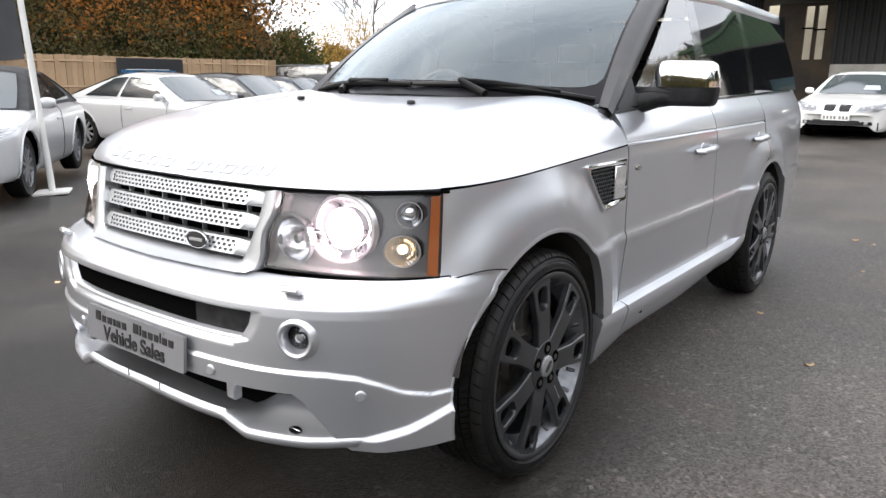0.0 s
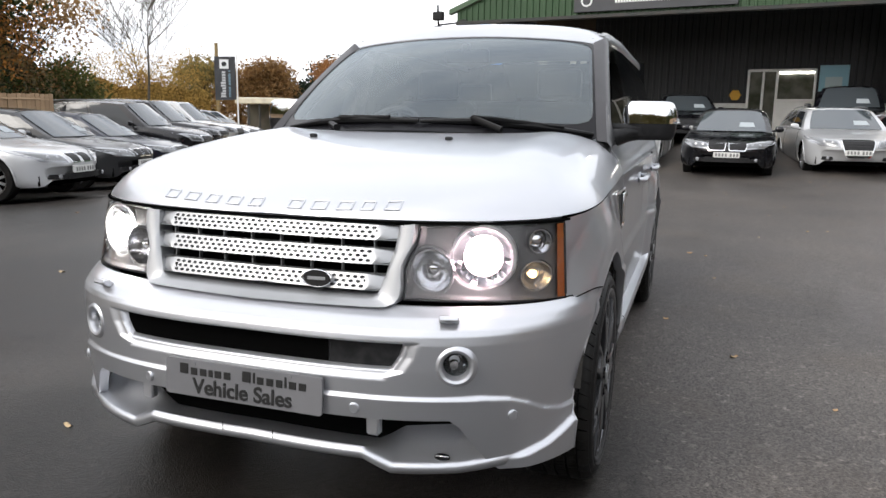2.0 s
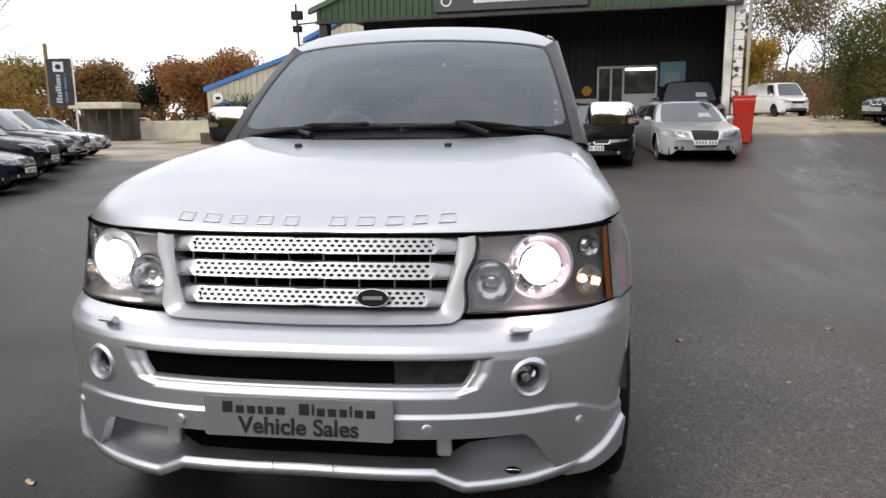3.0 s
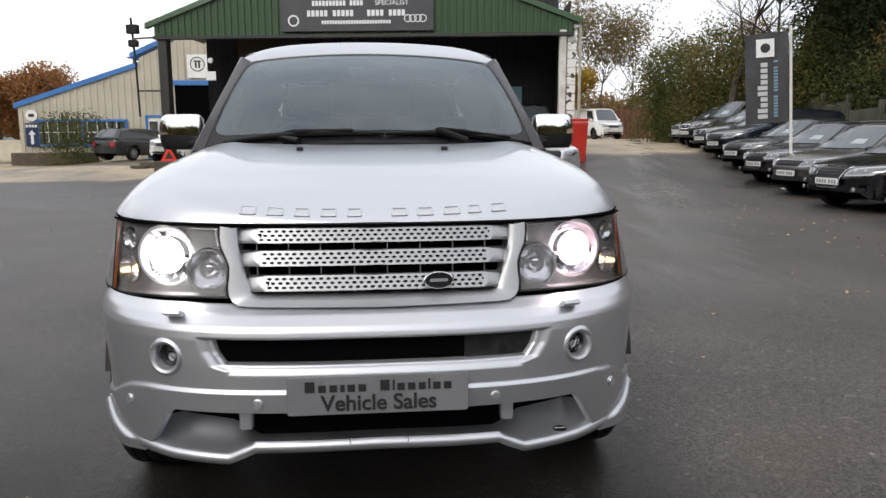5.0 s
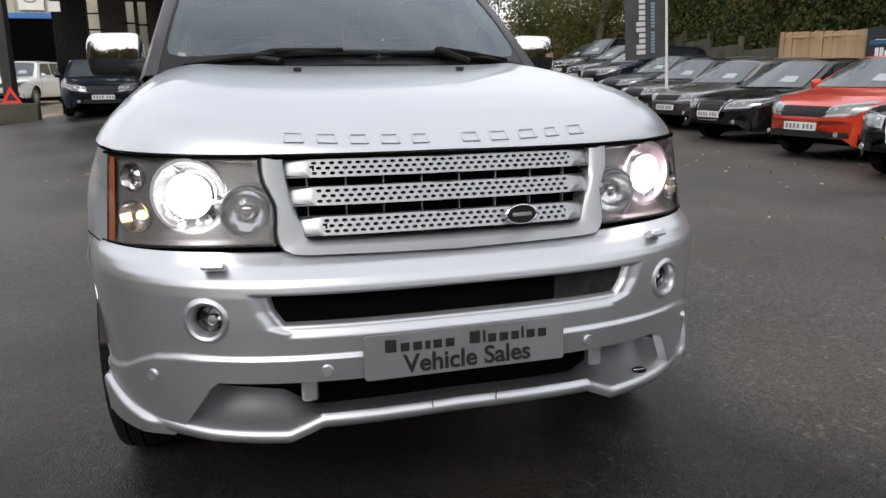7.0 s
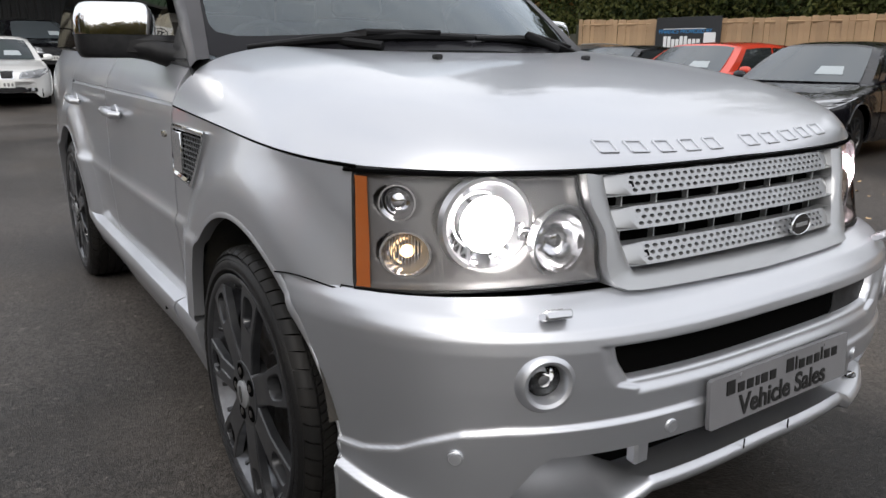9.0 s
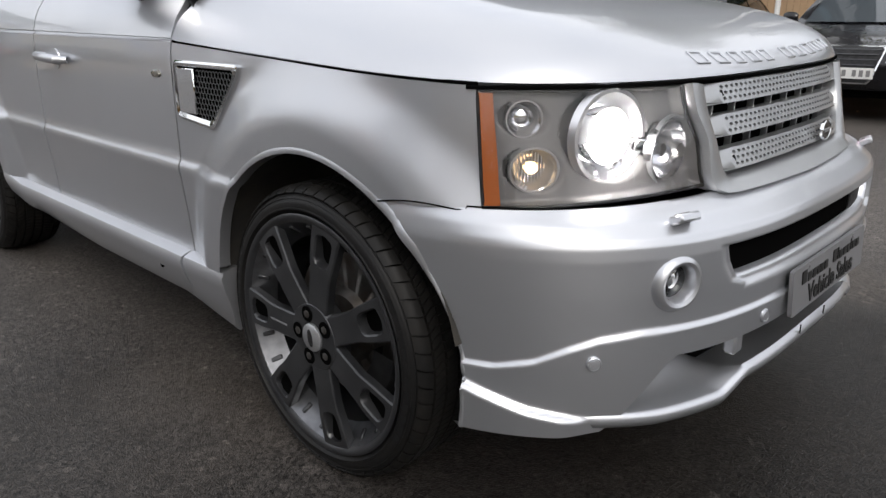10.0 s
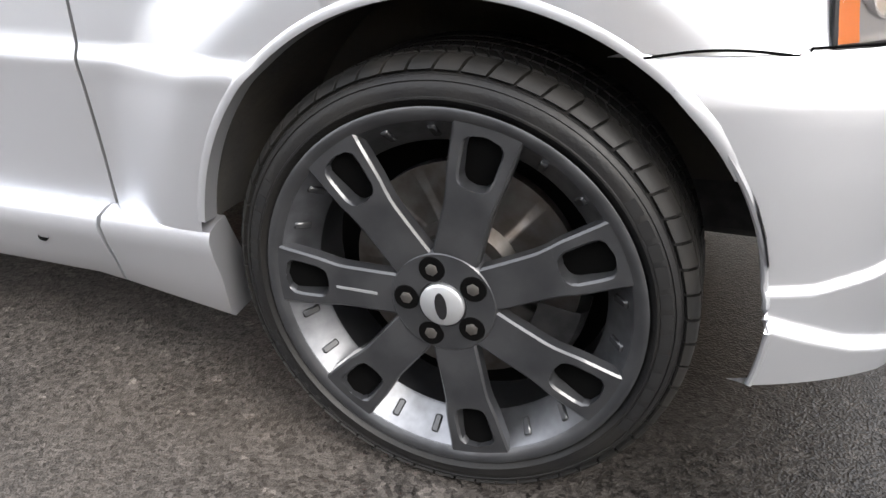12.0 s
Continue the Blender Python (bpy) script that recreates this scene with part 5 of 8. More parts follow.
for sx in (-1, 1):
    s = Shape()
    s.tube([(sx * 0.642, y, interp(y, [1.25, 1.4, 1.9, 2.6, 3.5], [1.655, 1.716, 1.744, 1.742, 1.705])) for y in np.linspace(1.31, 3.5, 22)], 0.007, 8)
    part("roof_gutter", s, GLOSSBLACK, RO)
    # front pillar: a slanted bar between screen and side window
    s = Shape()
    rows = []
    for k in range(13):
        v = k / 12
        a = Vector(ws_pt(sx * 0.985, v, 0.004))
        b = Vector((sx * (0.845 + (0.715 - 0.845) * v), 0.60 + (1.36 - 0.60) * v, 1.165 + (1.690 - 1.165) * v))
        c = Vector((sx * (0.822 + (0.700 - 0.822) * v), 0.70 + (1.47 - 0.70) * v, 1.185 + (1.672 - 1.185) * v))
        d = a + Vector((-sx * 0.03, 0.06, -0.02))
        rows.append([a, a.lerp(b, 0.5) + Vector((sx * 0.012, -0.01, 0.010)), b, c, c + Vector((-sx * 0.05, 0, 0)), d])
    s.grid(rows, loop=True)
    part("front_pillar", s, PILLAR, RO, "dark graphite front pillar", sharp=50)
    # cant rail above the windows
    s = Shape()
    s.grid([[(sx * x, y + dy, z + interp(y, [1.3, 1.36, 1.5, 2.2, 3.6], [-0.055, -0.04, 0, 0.018, -0.005]) * (1 if y > 1.5 else (z - 1.663) / 0.077)) for x, z, dy in ((0.70, 1.663, 0.03), (0.708, 1.685, 0), (0.702, 1.712, 0), (0.686, 1.735, 0), (0.66, 1.74, 0))] for y in np.linspace(1.40, 3.55, 14)])
    part("cant_rail", s, SILVER, RO)

    def side_glass(y0, y1, yt0, yt1, z1=1.672):
        sh = Shape()
        rows_ = []
        for q in range(7):
            v = q / 6
            row_ = []
            for k in range(9):
                u = k / 8
                yb_, yt_ = y0 + (y1 - y0) * u, yt0 + (yt1 - yt0) * u
                zb_ = 1.185 + 0.018 * (yb_ - 0.7)
                zt_ = z1 + interp(yt_, [1.3, 2.2, 3.6], [-0.01, 0.012, -0.005])
                row_.append((sx * (0.815 + (0.703 - 0.815) * v + 0.012 * math.sin(math.pi * v)), yb_ + (yt_ - yb_) * v, zb_ + (zt_ - zb_) * v))
            rows_.append(row_)
        sh.grid(rows_)
        return sh
    fg = part("front_side_window", side_glass(0.80, 1.66, 1.47, 1.66), SIDEGLASS, RO)
    fg.visible_shadow = False
    part("rear_side_window", side_glass(1.80, 2.56, 1.78, 2.50), DARKGLASS, RO, "dark privacy glass")
    part("quarter_window", side_glass(2.66, 3.42, 2.60, 3.20), DARKGLASS, RO, "dark privacy glass")
    for a, b, c, d in ((1.66, 1.80, 1.66, 1.78), (2.56, 2.66, 2.50, 2.60)):
        part("window_pillar", side_glass(a, b, c, d), GLOSSBLACK, RO)
    part("rear_pillar", side_glass(3.42, 3.74, 3.20, 3.56), DARKGLASS, RO)
    s = Shape().tube([(sx * 0.822, y, 1.182 + 0.018 * (y - 0.7)) for y in np.linspace(0.66, 3.5, 12)], 0.009, 6)
    part("waist_moulding", s, GLOSSBLACK, RO)

    # door mirror
    s = Shape()
    s.tube([(sx * 0.77, 0.88, 1.188), (sx * 0.82, 0.925, 1.202), (sx * 0.87, 0.965, 1.220), (sx * 0.93, 1.00, 1.228)], [0.046, 0.043, 0.040, 0.036], 20)
    s.box((0, 0, 0), (0.21, 0.095, 0.074), 0.022, pose(sx * 0.862, 0.978, 1.228, 0, 0, sx * 24))
    mirror = part("door_mirror", s, MIRRORBLACK, RO, "black door mirror with a chrome cap")

    def shell(z_flat, z_end, soft, grow):
        """Half a mirror pod, full at z_flat and rounded off towards z_end."""
        sh = Shape()
        rows_ = []
        for q in range(15):
            t = math.sin(math.pi / 2 * q / 14)
            f = max(0.0, 1 - t ** 2.8) ** (1 / 2.8)
            row_ = []
            for k in range(44):
                a = 2 * math.pi * k / 44
                ca, sa = math.cos(a), math.sin(a)
                r = (abs(ca) ** 3.4 + abs(sa) ** 3.4) ** (-1 / 3.4)
                row_.append((sx * (0.966 + (0.119 + grow) * r * ca * (1 - soft + soft * f)), 1.030 + (0.064 + grow) * r * sa * (1 - soft + soft * f) + 0.03 * ca * r, z_flat + (z_end - z_flat) * t))
            rows_.append(row_)
        sh.grid(rows_, loop=True)
        for rw in (rows_[0], rows_[-1]):
            sh.add(rw, [tuple(range(44))])
        return sh
    part("mirror_housing", shell(1.272, 1.190, 0.25, 0.0), MIRRORBLACK, mirror)
    part("mirror_cap", shell(1.266, 1.368, 0.42, 0.0025), CHROME, mirror, "polished chrome cap")
    s = Shape()
    s.add([(sx * 0.80, 0.62, 1.175), (sx * 0.836, 0.66, 1.165), (sx * 0.832, 0.90, 1.175), (sx * 0.80, 0.86, 1.30), (sx * 0.775, 0.80, 1.29)], [(0, 1, 2, 3, 4)])
    part("mirror_sail", s, MIRRORBLACK, mirror)

# ---- inside ----
s = Shape()
s.grid([[(x, 0.48 + 0.2 * (x / 0.75) ** 2, 1.20) for x in np.linspace(-0.75, 0.75, 13)], [(x, 0.85, 1.235) for x in np.linspace(-0.75, 0.75, 13)], [(x, 1.02, 1.20) for x in np.linspace(-0.75, 0.75, 13)], [(x, 1.05, 0.8) for x in np.linspace(-0.75, 0.75, 13)]])
part("dashboard", s, LEATHER, RO, "dark dashboard")
s = Shape()
pts = [pose(-0.38, 1.12, 1.16, 62, 0, 0) @ Vector((0.185 * math.cos(a), 0.185 * math.sin(a), 0)) for a in np.linspace(0, 2 * math.pi, 33)]
s.tube(pts, 0.016, 8)
sw = part("steering_wheel", s, LEATHER, RO)
s = Shape().lathe([(0.0, 0.02), (0.06, 0.015), (0.07, 0.0), (0.0, -0.01)], 20, pose(-0.38, 1.12, 1.16, 62, 0, 0), close=False)
for a in (0, 180, 270):
    s.box((0.11, 0, 0), (0.14, 0.035, 0.015), 0.004, pose(-0.38, 1.12, 1.16, 62, 0, 0) @ pose(0, 0, 0, 0, 0, a))
part("wheel_boss", s, LEATHER, sw)
for x in (-0.38, 0.38):
    s = Shape().box((x, 1.85, 1.05), (0.50, 0.16, 0.66), 0.06, None)
    s.box((x, 1.60, 0.78), (0.50, 0.52, 0.16), 0.05)
    st = part("front_seat", s, LEATHER, RO)
    s = Shape().box((x, 1.88, 1.485), (0.26, 0.10, 0.18), 0.045)
    part("headrest", s, LEATHER, st)
s = Shape().box((0, 2.75, 1.05), (1.30, 0.18, 0.70), 0.06)
s.box((-0.42, 2.78, 1.46), (0.26, 0.10, 0.14), 0.04)
s.box((0.42, 2.78, 1.46), (0.26, 0.10, 0.14), 0.04)
part("rear_seat", s, LEATHER, RO)
s = Shape().box((0, 1.9, 0.62), (1.5, 2.4, 0.04), 0.01)
part("cabin_floor", s, LEATHER, RO)
s = Shape()
s.grid([[(x, y, interp(y, [1.25, 2, 3.5], [1.675, 1.765, 1.74]) - 0.05 * (x / 0.66) ** 4) for x in np.linspace(-0.66, 0.66, 9)] for y in (1.26, 2.0, 2.8, 3.5)])
part("headlining", s, vary(mat("pale_headlining", (0.42, 0.41, 0.39), 0.8), (0.36, 0.35, 0.33), 8), RO)
s = Shape().box((0.0, 1.235, 1.60), (0.24, 0.04, 0.07), 0.02)
s.box((0.0, 1.215, 1.64), (0.05, 0.05, 0.05), 0.015)
part("interior_mirror", s, BLACK, RO)
s = Shape()
s.grid([[(0.74 * q, 3.72 - 0.20 * v, 1.22 + 0.50 * v) for q in np.linspace(-1, 1, 9)] for v in (0, 0.5, 1.0)])
part("rear_window", s, DARKGLASS, RO)

# ---- parked cars ----
def top_line(kind, L):
    """Heights along the car: bonnet and boot line, and the cabin's corners (y from nose 0 to tail L)."""
    t = {
        "saloon": dict(h=[(0, .54), (.006, .63), (.02, .69), (.055, .75), (.12, .82), (.27, .93), (.60, .97), (.80, .98), (.97, .93), (1, .80)], a=(.26, .44), c=(.70, .88), zr=1.45),
        "coupe": dict(h=[(0, .53), (.006, .61), (.02, .67), (.055, .73), (.12, .80), (.28, .91), (.60, .94), (.80, .95), (.97, .91), (1, .78)], a=(.28, .47), c=(.66, .90), zr=1.39),
        "estate": dict(h=[(0, .55), (.006, .65), (.02, .71), (.055, .77), (.12, .84), (.26, .95), (.60, .98), (.98, 1.0), (1, .8)], a=(.25, .42), c=(.88, .975), zr=1.46),
        "hatch": dict(h=[(0, .56), (.006, .66), (.02, .73), (.055, .80), (.12, .88), (.25, .98), (.60, 1.01), (.98, 1.02), (1, .8)], a=(.23, .43), c=(.86, .97), zr=1.48),
        "suv": dict(h=[(0, .68), (.006, .78), (.02, .86), (.05, .94), (.10, .99), (.25, 1.08), (.60, 1.12), (.98, 1.15), (1, .9)], a=(.25, .41), c=(.88, .97), zr=1.70),
        "van": dict(h=[(0, .62), (.02, .80), (.08, .95), (.18, 1.08), (.60, 1.15), (.98, 1.18), (1, .9)], a=(.15, .30), c=(.97, .99), zr=1.82),
    }[kind]
    return [(a * L, z) for a, z in t["h"]], [v * L for v in t["a"]], [v * L for v in t["c"]], t["zr"]


CAR_WHEELS = {}


def small_wheel(R, bright):
    key = (round(R, 2), bright)
    if key not in CAR_WHEELS:
        I = Matrix.Identity(4)
        ty = Shape().lathe([(R * .66, -.18), (R * .93, -.19), (R, -.17), (R, -.02), (R * .94, .0), (R * .70, .0), (R * .67, -.012)], 40, I, close=False)
        rm = Shape().lathe([(R * .68, -.012), (R * .69, .0), (R * .64, -.006), (R * .58, -.05), (R * .56, -.12)], 40, I, close=False)
        sp_ = Shape()
        star = []
        for k in range(10):
            a = 2 * math.pi * k / 10
            for da, rr_ in ((-0.17, .20), (-0.085, .60), (0.085, .60), (0.17, .20)):
                star.append((R * rr_ * math.cos(a + da * (1 if rr_ > .3 else 1.6)), R * rr_ * math.sin(a + da * (1 if rr_ > .3 else 1.6))))
        sp_.prism(star, -.03, -.006, I)
        # black disc painted as the shade behind the spokes
        bk = Shape().lathe([(0, -.10), (R * .6, -.10)], 24, I, close=False)
        CAR_WHEELS[key] = [mesh_of(ty, "tyre", RUBBER), mesh_of(rm, "rim", RIMBRIGHT if bright else GUNMETAL), mesh_of(sp_, "spokes", SATIN if bright else GUNMETAL), mesh_of(bk, "spoke_shade", DARKVOID)]
    return CAR_WHEELS[key]


def parked_car(label, kind, paint, x, y, turn, L=4.6, W=1.80, face="split", bright=True, plate=True, roof=None, soft_top=None, group="", rails=False, z=None):
    """A road car whose nose centre stands at (x, y) and which looks along -y turned by turn degrees."""
    m = pose(x, y, ground_z(x, y) if z is None else z, 0, 0, turn)
    car = thing("parked_car", label, "car", m, group)
    hl, (a0, a1), (c1, c0), zr = top_line(kind, L)
    R = 0.33 if kind not in ("suv", "van") else (0.36 if kind == "suv" else 0.32)
    yf, yr = 0.90 if kind != "van" else 0.85, L - (0.95 if kind not in ("hatch", "van") else 0.80)
    half = W / 2
    zb = 0.22 if kind != "suv" else 0.30
    AR = R + 0.05

    def top(yy):
        return interp(yy, [p[0] for p in hl], [p[1] for p in hl])

    def wid(yy):
        f = (1 - max(0, (0.62 - yy) / 0.62) ** 2.6 * 0.30) if yy < 0.62 else 1.0
        e = (1 - max(0, (yy - L + 0.5) / 0.5) ** 2.6 * 0.22) if yy > L - 0.5 else 1.0
        return half * f * e

    def bow(q, yy):
        # the nose and the tail are bowed in plan
        if yy < 0.9:
            return 0.20 * q ** 4 * (1 - yy / 0.9)
        if yy > L - 0.7:
            return -0.12 * q ** 4 * (1 - (L - yy) / 0.7)
        return 0.0
    sec = [(0.90, 0.0), (0.955, 0.08), (0.972, 0.16), (0.985, 0.25), (0.99, 0.33), (0.995, 0.41), (1.0, 0.50), (0.999, 0.57), (0.997, 0.65), (0.995, 0.72), (0.988, 0.80), (0.975, 0.88), (0.93, 0.955), (0.85, 0.985), (0.6, 1.0), (0.3, 1.008), (0.0, 1.012)]
    stations = [0.0, 0.015, 0.05, 0.1, 0.17, 0.26] + list(np.linspace(0.34, L - 0.28, 84)) + [L - 0.2, L - 0.1, L - 0.03, L]
    s = Shape()
    rows, meta = [], []
    for yy in stations:
        zt, w = top(yy), wid(yy)
        zz0 = zb + (0.10 * (1 - min(1, yy / 0.12)) if yy < 0.12 else 0) + (0.12 * max(0, 1 - (L - yy) / 0.25))
        half_pts = []
        for q, v in sec:
            z_ = zz0 + (zt - zz0) * v
            y_ = yy + bow(q, yy)
            d0 = [math.hypot(y_ - c, z_ - R) for c in (yf, yr)]
            if q > 0.86:
                for c, d in zip((yf, yr), d0):
                    if abs(d - AR) < 0.032:
                        y_, z_ = c + (y_ - c) * AR / d, R + (z_ - R) * AR / d
            half_pts.append((q * w, y_, z_))
        rows.append([(-px_, py_, pz_) for px_, py_, pz_ in half_pts] + half_pts[-2::-1])
    n = len(rows[0])

    def keep(j, i):
        pts = [rows[j][i], rows[j][i + 1], rows[j + 1][i], rows[j + 1][i + 1]]
        cx, cy, cz = [sum(p[k] for p in pts) / 4 for k in range(3)]
        if abs(cx) < half * 0.80:
            return True
        return all(math.hypot(cy - c, cz - R) > AR - 0.004 for c in (yf, yr))
    s.grid(rows, keep=keep)
    s.add(rows[0], [tuple(range(n))])
    s.add(rows[-1], [tuple(range(n))])
    body = part("body", s, paint, car, sharp=45)
    fz = [p[1] for p in hl if p[0] < 0.3 * L]
    fy_ = [p[0] for p in hl if p[0] < 0.3 * L]
    HL = {"suv": (0.70, 0.90), "van": (0.66, 0.92)}.get(kind, (top(0) + 0.045, top(0.055 * L) + 0.015))

    def front_pt(side_, q, z_, d):
        """A place on the nose at the share q of the half width and a height, lifted by d."""
        v = interp(q, [0, 0.3, 0.6, 0.85, 0.93, 0.975, 1.0], [1.012, 1.008, 1.0, 0.985, 0.955, 0.88, 0.6])
        yy = interp(zb + (z_ - zb) / v, fz, fy_)
        tilt = smooth((z_ - top(0)) / 0.12)
        return (side_ * (q * wid(yy) + d * 0.6 * q ** 3), yy + bow(q, yy) - d * (1 - 0.45 * tilt), z_ + d * 0.6 * tilt)
    # cabin: four corner lines
    xb, xt = half * 0.90, half * 0.70

    def cab(u, v, side):
        """u along from screen base to rear base, v from belt to roof."""
        yb_ = a0 + 0.10 + (c0 - a0 - 0.10) * u
        yt_ = a1 + (c1 - a1) * u
        zb_ = top(min(L * .97, yb_)) - 0.02
        zt_ = zr - 0.05 - 0.05 * (2 * u - 1) ** 2
        return (side * (xb + (xt - xb) * v + 0.02 * math.sin(math.pi * v)), yb_ + (yt_ - yb_) * v, zb_ + (zt_ - zb_) * v)
    rp = roof or paint
    if soft_top:
        rp = soft_top
    s = Shape()
    for side in (-1, 1):
        s.grid([[cab(i / 12, j / 6, side) for i in range(13)] for j in range(7)])
    rr = []
    for i in range(13):
        L_, R_ = cab(i / 12, 1, -1), cab(i / 12, 1, 1)
        rr.append([(L_[0] + (R_[0] - L_[0]) * q, L_[1], L_[2] + 0.055 * (1 - (2 * q - 1) ** 4)) for q in np.linspace(0, 1, 9)])
    s.grid(rr)

    def screen(v, q, front):
        u = 0 if front else 1
        a, b = cab(u, v, -1), cab(u, v, 1)
        bowy = (-0.16 if front else 0.12) * (1 - (2 * q - 1) ** 2) * (1 - 0.45 * v)
        return (a[0] + (b[0] - a[0]) * q, a[1] + bowy, a[2] + 0.055 * v * (1 - (2 * q - 1) ** 4) + (0.02 if not front else 0.0))
    for front in (True, False):
        s.grid([[screen(v, q, front) for q in np.linspace(0, 1, 9)] for v in np.linspace(0, 1, 6)])
    part("cabin", s, rp, car, sharp=50)

    def off(p, dx, dy, dz):
        return (p[0] + dx, p[1] + dy, p[2] + dz)
    s = Shape()
    s.grid([[off(screen(v, q, True), 0, -0.012, 0.008) for q in np.linspace(0.07, 0.93, 9)] for v in np.linspace(0.05, 0.93, 6)])
    scr = part("windscreen", s, CARGLASS, car)
    s = Shape()
    s.grid([[off(screen(v, q, False), 0, 0.012, 0.008) for q in np.linspace(0.10, 0.90, 9)] for v in np.linspace(0.12, 0.92, 6)])
    part("rear_window", s, CARGLASS, car)
    doors = ((0.08, 0.40), (0.43, 0.72), (0.75, 0.92)) if kind in ("estate", "suv") else (((0.08, 0.50), (0.53, 0.84)) if kind != "van" else ((0.06, 0.26),))
    for side in (-1, 1):
        for u0, u1 in doors:
            s = Shape()
            s.grid([[off(cab(u0 + (u1 - u0) * i / 6, v, side), side * 0.008, 0, 0) for i in range(7)] for v in np.linspace(0.10, 0.90, 5)])
            part("side_window", s, CARSIDE, car)
        # mirror
        mx_, my_ = side * (half * 0.97 + 0.07), a0 + 0.42
        mz_ = top(a0 + 0.4) + 0.05
        s = Shape()
        s.lathe([(0.0, -.085), (.045, -.08), (.062, -.05), (.066, 0), (.060, .05), (.04, .082), (0, .088)], 14, pose(mx_, my_, mz_, 0, 90, 0) @ Matrix.Diagonal((1, 0.8, 1, 1)), close=False)
        s.tube([(side * half * 0.88, my_ + 0.02, mz_ - 0.05), (mx_ - side * 0.06, my_, mz_ - 0.03)], 0.02, 6)
        part("door_mirror", s, paint, car)
        # door seams, handle, skirt
        for yy in ((a0 + 0.30, (a1 + c1) / 2 + 0.05) if kind != "van" else (a0 + 0.35, a0 + 1.35)):
            part("door_seam", Shape().tube([(side * wid(yy) * (q + 0.002), yy, zb + (top(yy) - zb) * v) for q, v in sec[1:13]], 0.004, 4), DARKVOID, car)
        for yy in (yf, yr):
            s = Shape()
            arc = []
            for k in range(25):
                a = radians(-12 + 204 * k / 24)
                ya_, za_ = yy + (AR + 0.006) * math.cos(a), R + (AR + 0.006) * math.sin(a)
                if za_ < zb:
                    continue
                v = (za_ - zb) / (top(ya_) - zb)
                q = interp(v, [p[1] for p in sec], [p[0] for p in sec])
                arc.append((side * q * wid(ya_), ya_, za_))
            part("arch_lip", s.tube(arc, 0.013, 6), paint, car)
        yy = (a1 + c1) / 2 - 0.12
        s = Shape().box((side * wid(yy) * 0.998, yy, zb + (top(yy) - zb) * 0.76), (0.03, 0.19, 0.03), 0.008)
        part("door_handle", s, paint, car)
        # headlamp, tail lamp
        s = Shape()
        zl0, zl1 = HL[0], HL[1]
        s.grid([[front_pt(side, 0.50 + 0.47 * k / 10, zl0 + (zl1 - zl0) * (v * (1 - 0.30 * (1 - k / 10)) + 0.12 * k / 10), 0.010) for k in range(11)] for v in np.linspace(0, 1, 6)])
        hlp = part("headlight", s, mat_head, car)
        s = Shape()
        s.grid([[front_pt(side, 0.55 + 0.38 * k / 8, zl0 + (zl1 - zl0) * (0.14 + 0.62 * v * (1 - 0.25 * (1 - k / 8)) + 0.12 * k / 8), 0.013) for k in range(9)] for v in np.linspace(0, 1, 4)])
        part("lamp_inner", s, mat_lampdark, hlp)
        for q in (0.64, 0.82):
            c = Vector(front_pt(side, q, zl0 + (zl1 - zl0) * (0.42 + 0.12 * q), 0.012))
            s = Shape().lathe([(0.0, 0.010), (0.022, 0.007), (0.030, -0.004)], 14, pose(c.x, c.y, c.z, 72, 0, side * 14), close=False)
            part("lamp", s, mat_head, hlp)
        s = Shape()
        s.grid([[(side * (q * wid(L - 0.03) + 0.004), L - 0.02 + bow(q, L - 0.02) + 0.012 - 0.10 * max(0, (q - 0.9) / 0.1), zb + (top(L - 0.05) - zb) * v) for q in (0.60, 0.7, 0.8, 0.9, 1.0)] for v in (0.62, 0.75, 0.9)])
        part("tail_light", s, mat_tail, car)
        if rails:
            s = Shape().tube([off(cab(u, 1.0, side), -side * 0.03, 0, 0.055) for u in np.linspace(0.12, 0.92, 9)], 0.014, 6)
            part("roof_rail", s, SATIN, car)
    # grille, intakes and plate, laid on the curve of the nose
    zg = HL[0] + 0.055

    def slab(nm, cx, z0, z1, w0, w1, mt, parent, d=0.012, r=0.25):
        """Rounded trapezium from z0 (width w0) to z1 (width w1)."""
        sh = Shape()
        rows_ = []
        zs_ = [0.0, 0.06, 0.16, 0.35, 0.6, 0.82, 0.94, 1.0]
        for v in zs_:
            e = max(0.0, 1 - abs(2 * v - 1) ** 6) ** 0.5
            hw = 0.5 * (w0 + (w1 - w0) * v) * (1 - r * 0.5 * (1 - e))
            row_ = []
            for k in range(13):
                xx = cx + hw * (k / 6 - 1)
                p = front_pt(1 if xx >= 0 else -1, min(0.97, abs(xx) / wid(0.02)), z0 + (z1 - z0) * v, d)
                row_.append((xx, p[1], p[2]))
            rows_.append([(row_[0][0], row_[0][1] + d + 0.01, row_[0][2])] + row_ + [(row_[-1][0], row_[-1][1] + d + 0.01, row_[-1][2])])
        lo_ = [(p[0], p[1] + d + 0.01, p[2]) for p in rows_[0]]
        hi_ = [(p[0], p[1] + d + 0.01, p[2]) for p in rows_[-1]]
        sh.grid([lo_] + rows_ + [hi_])
        return part(nm, sh, mt, parent)
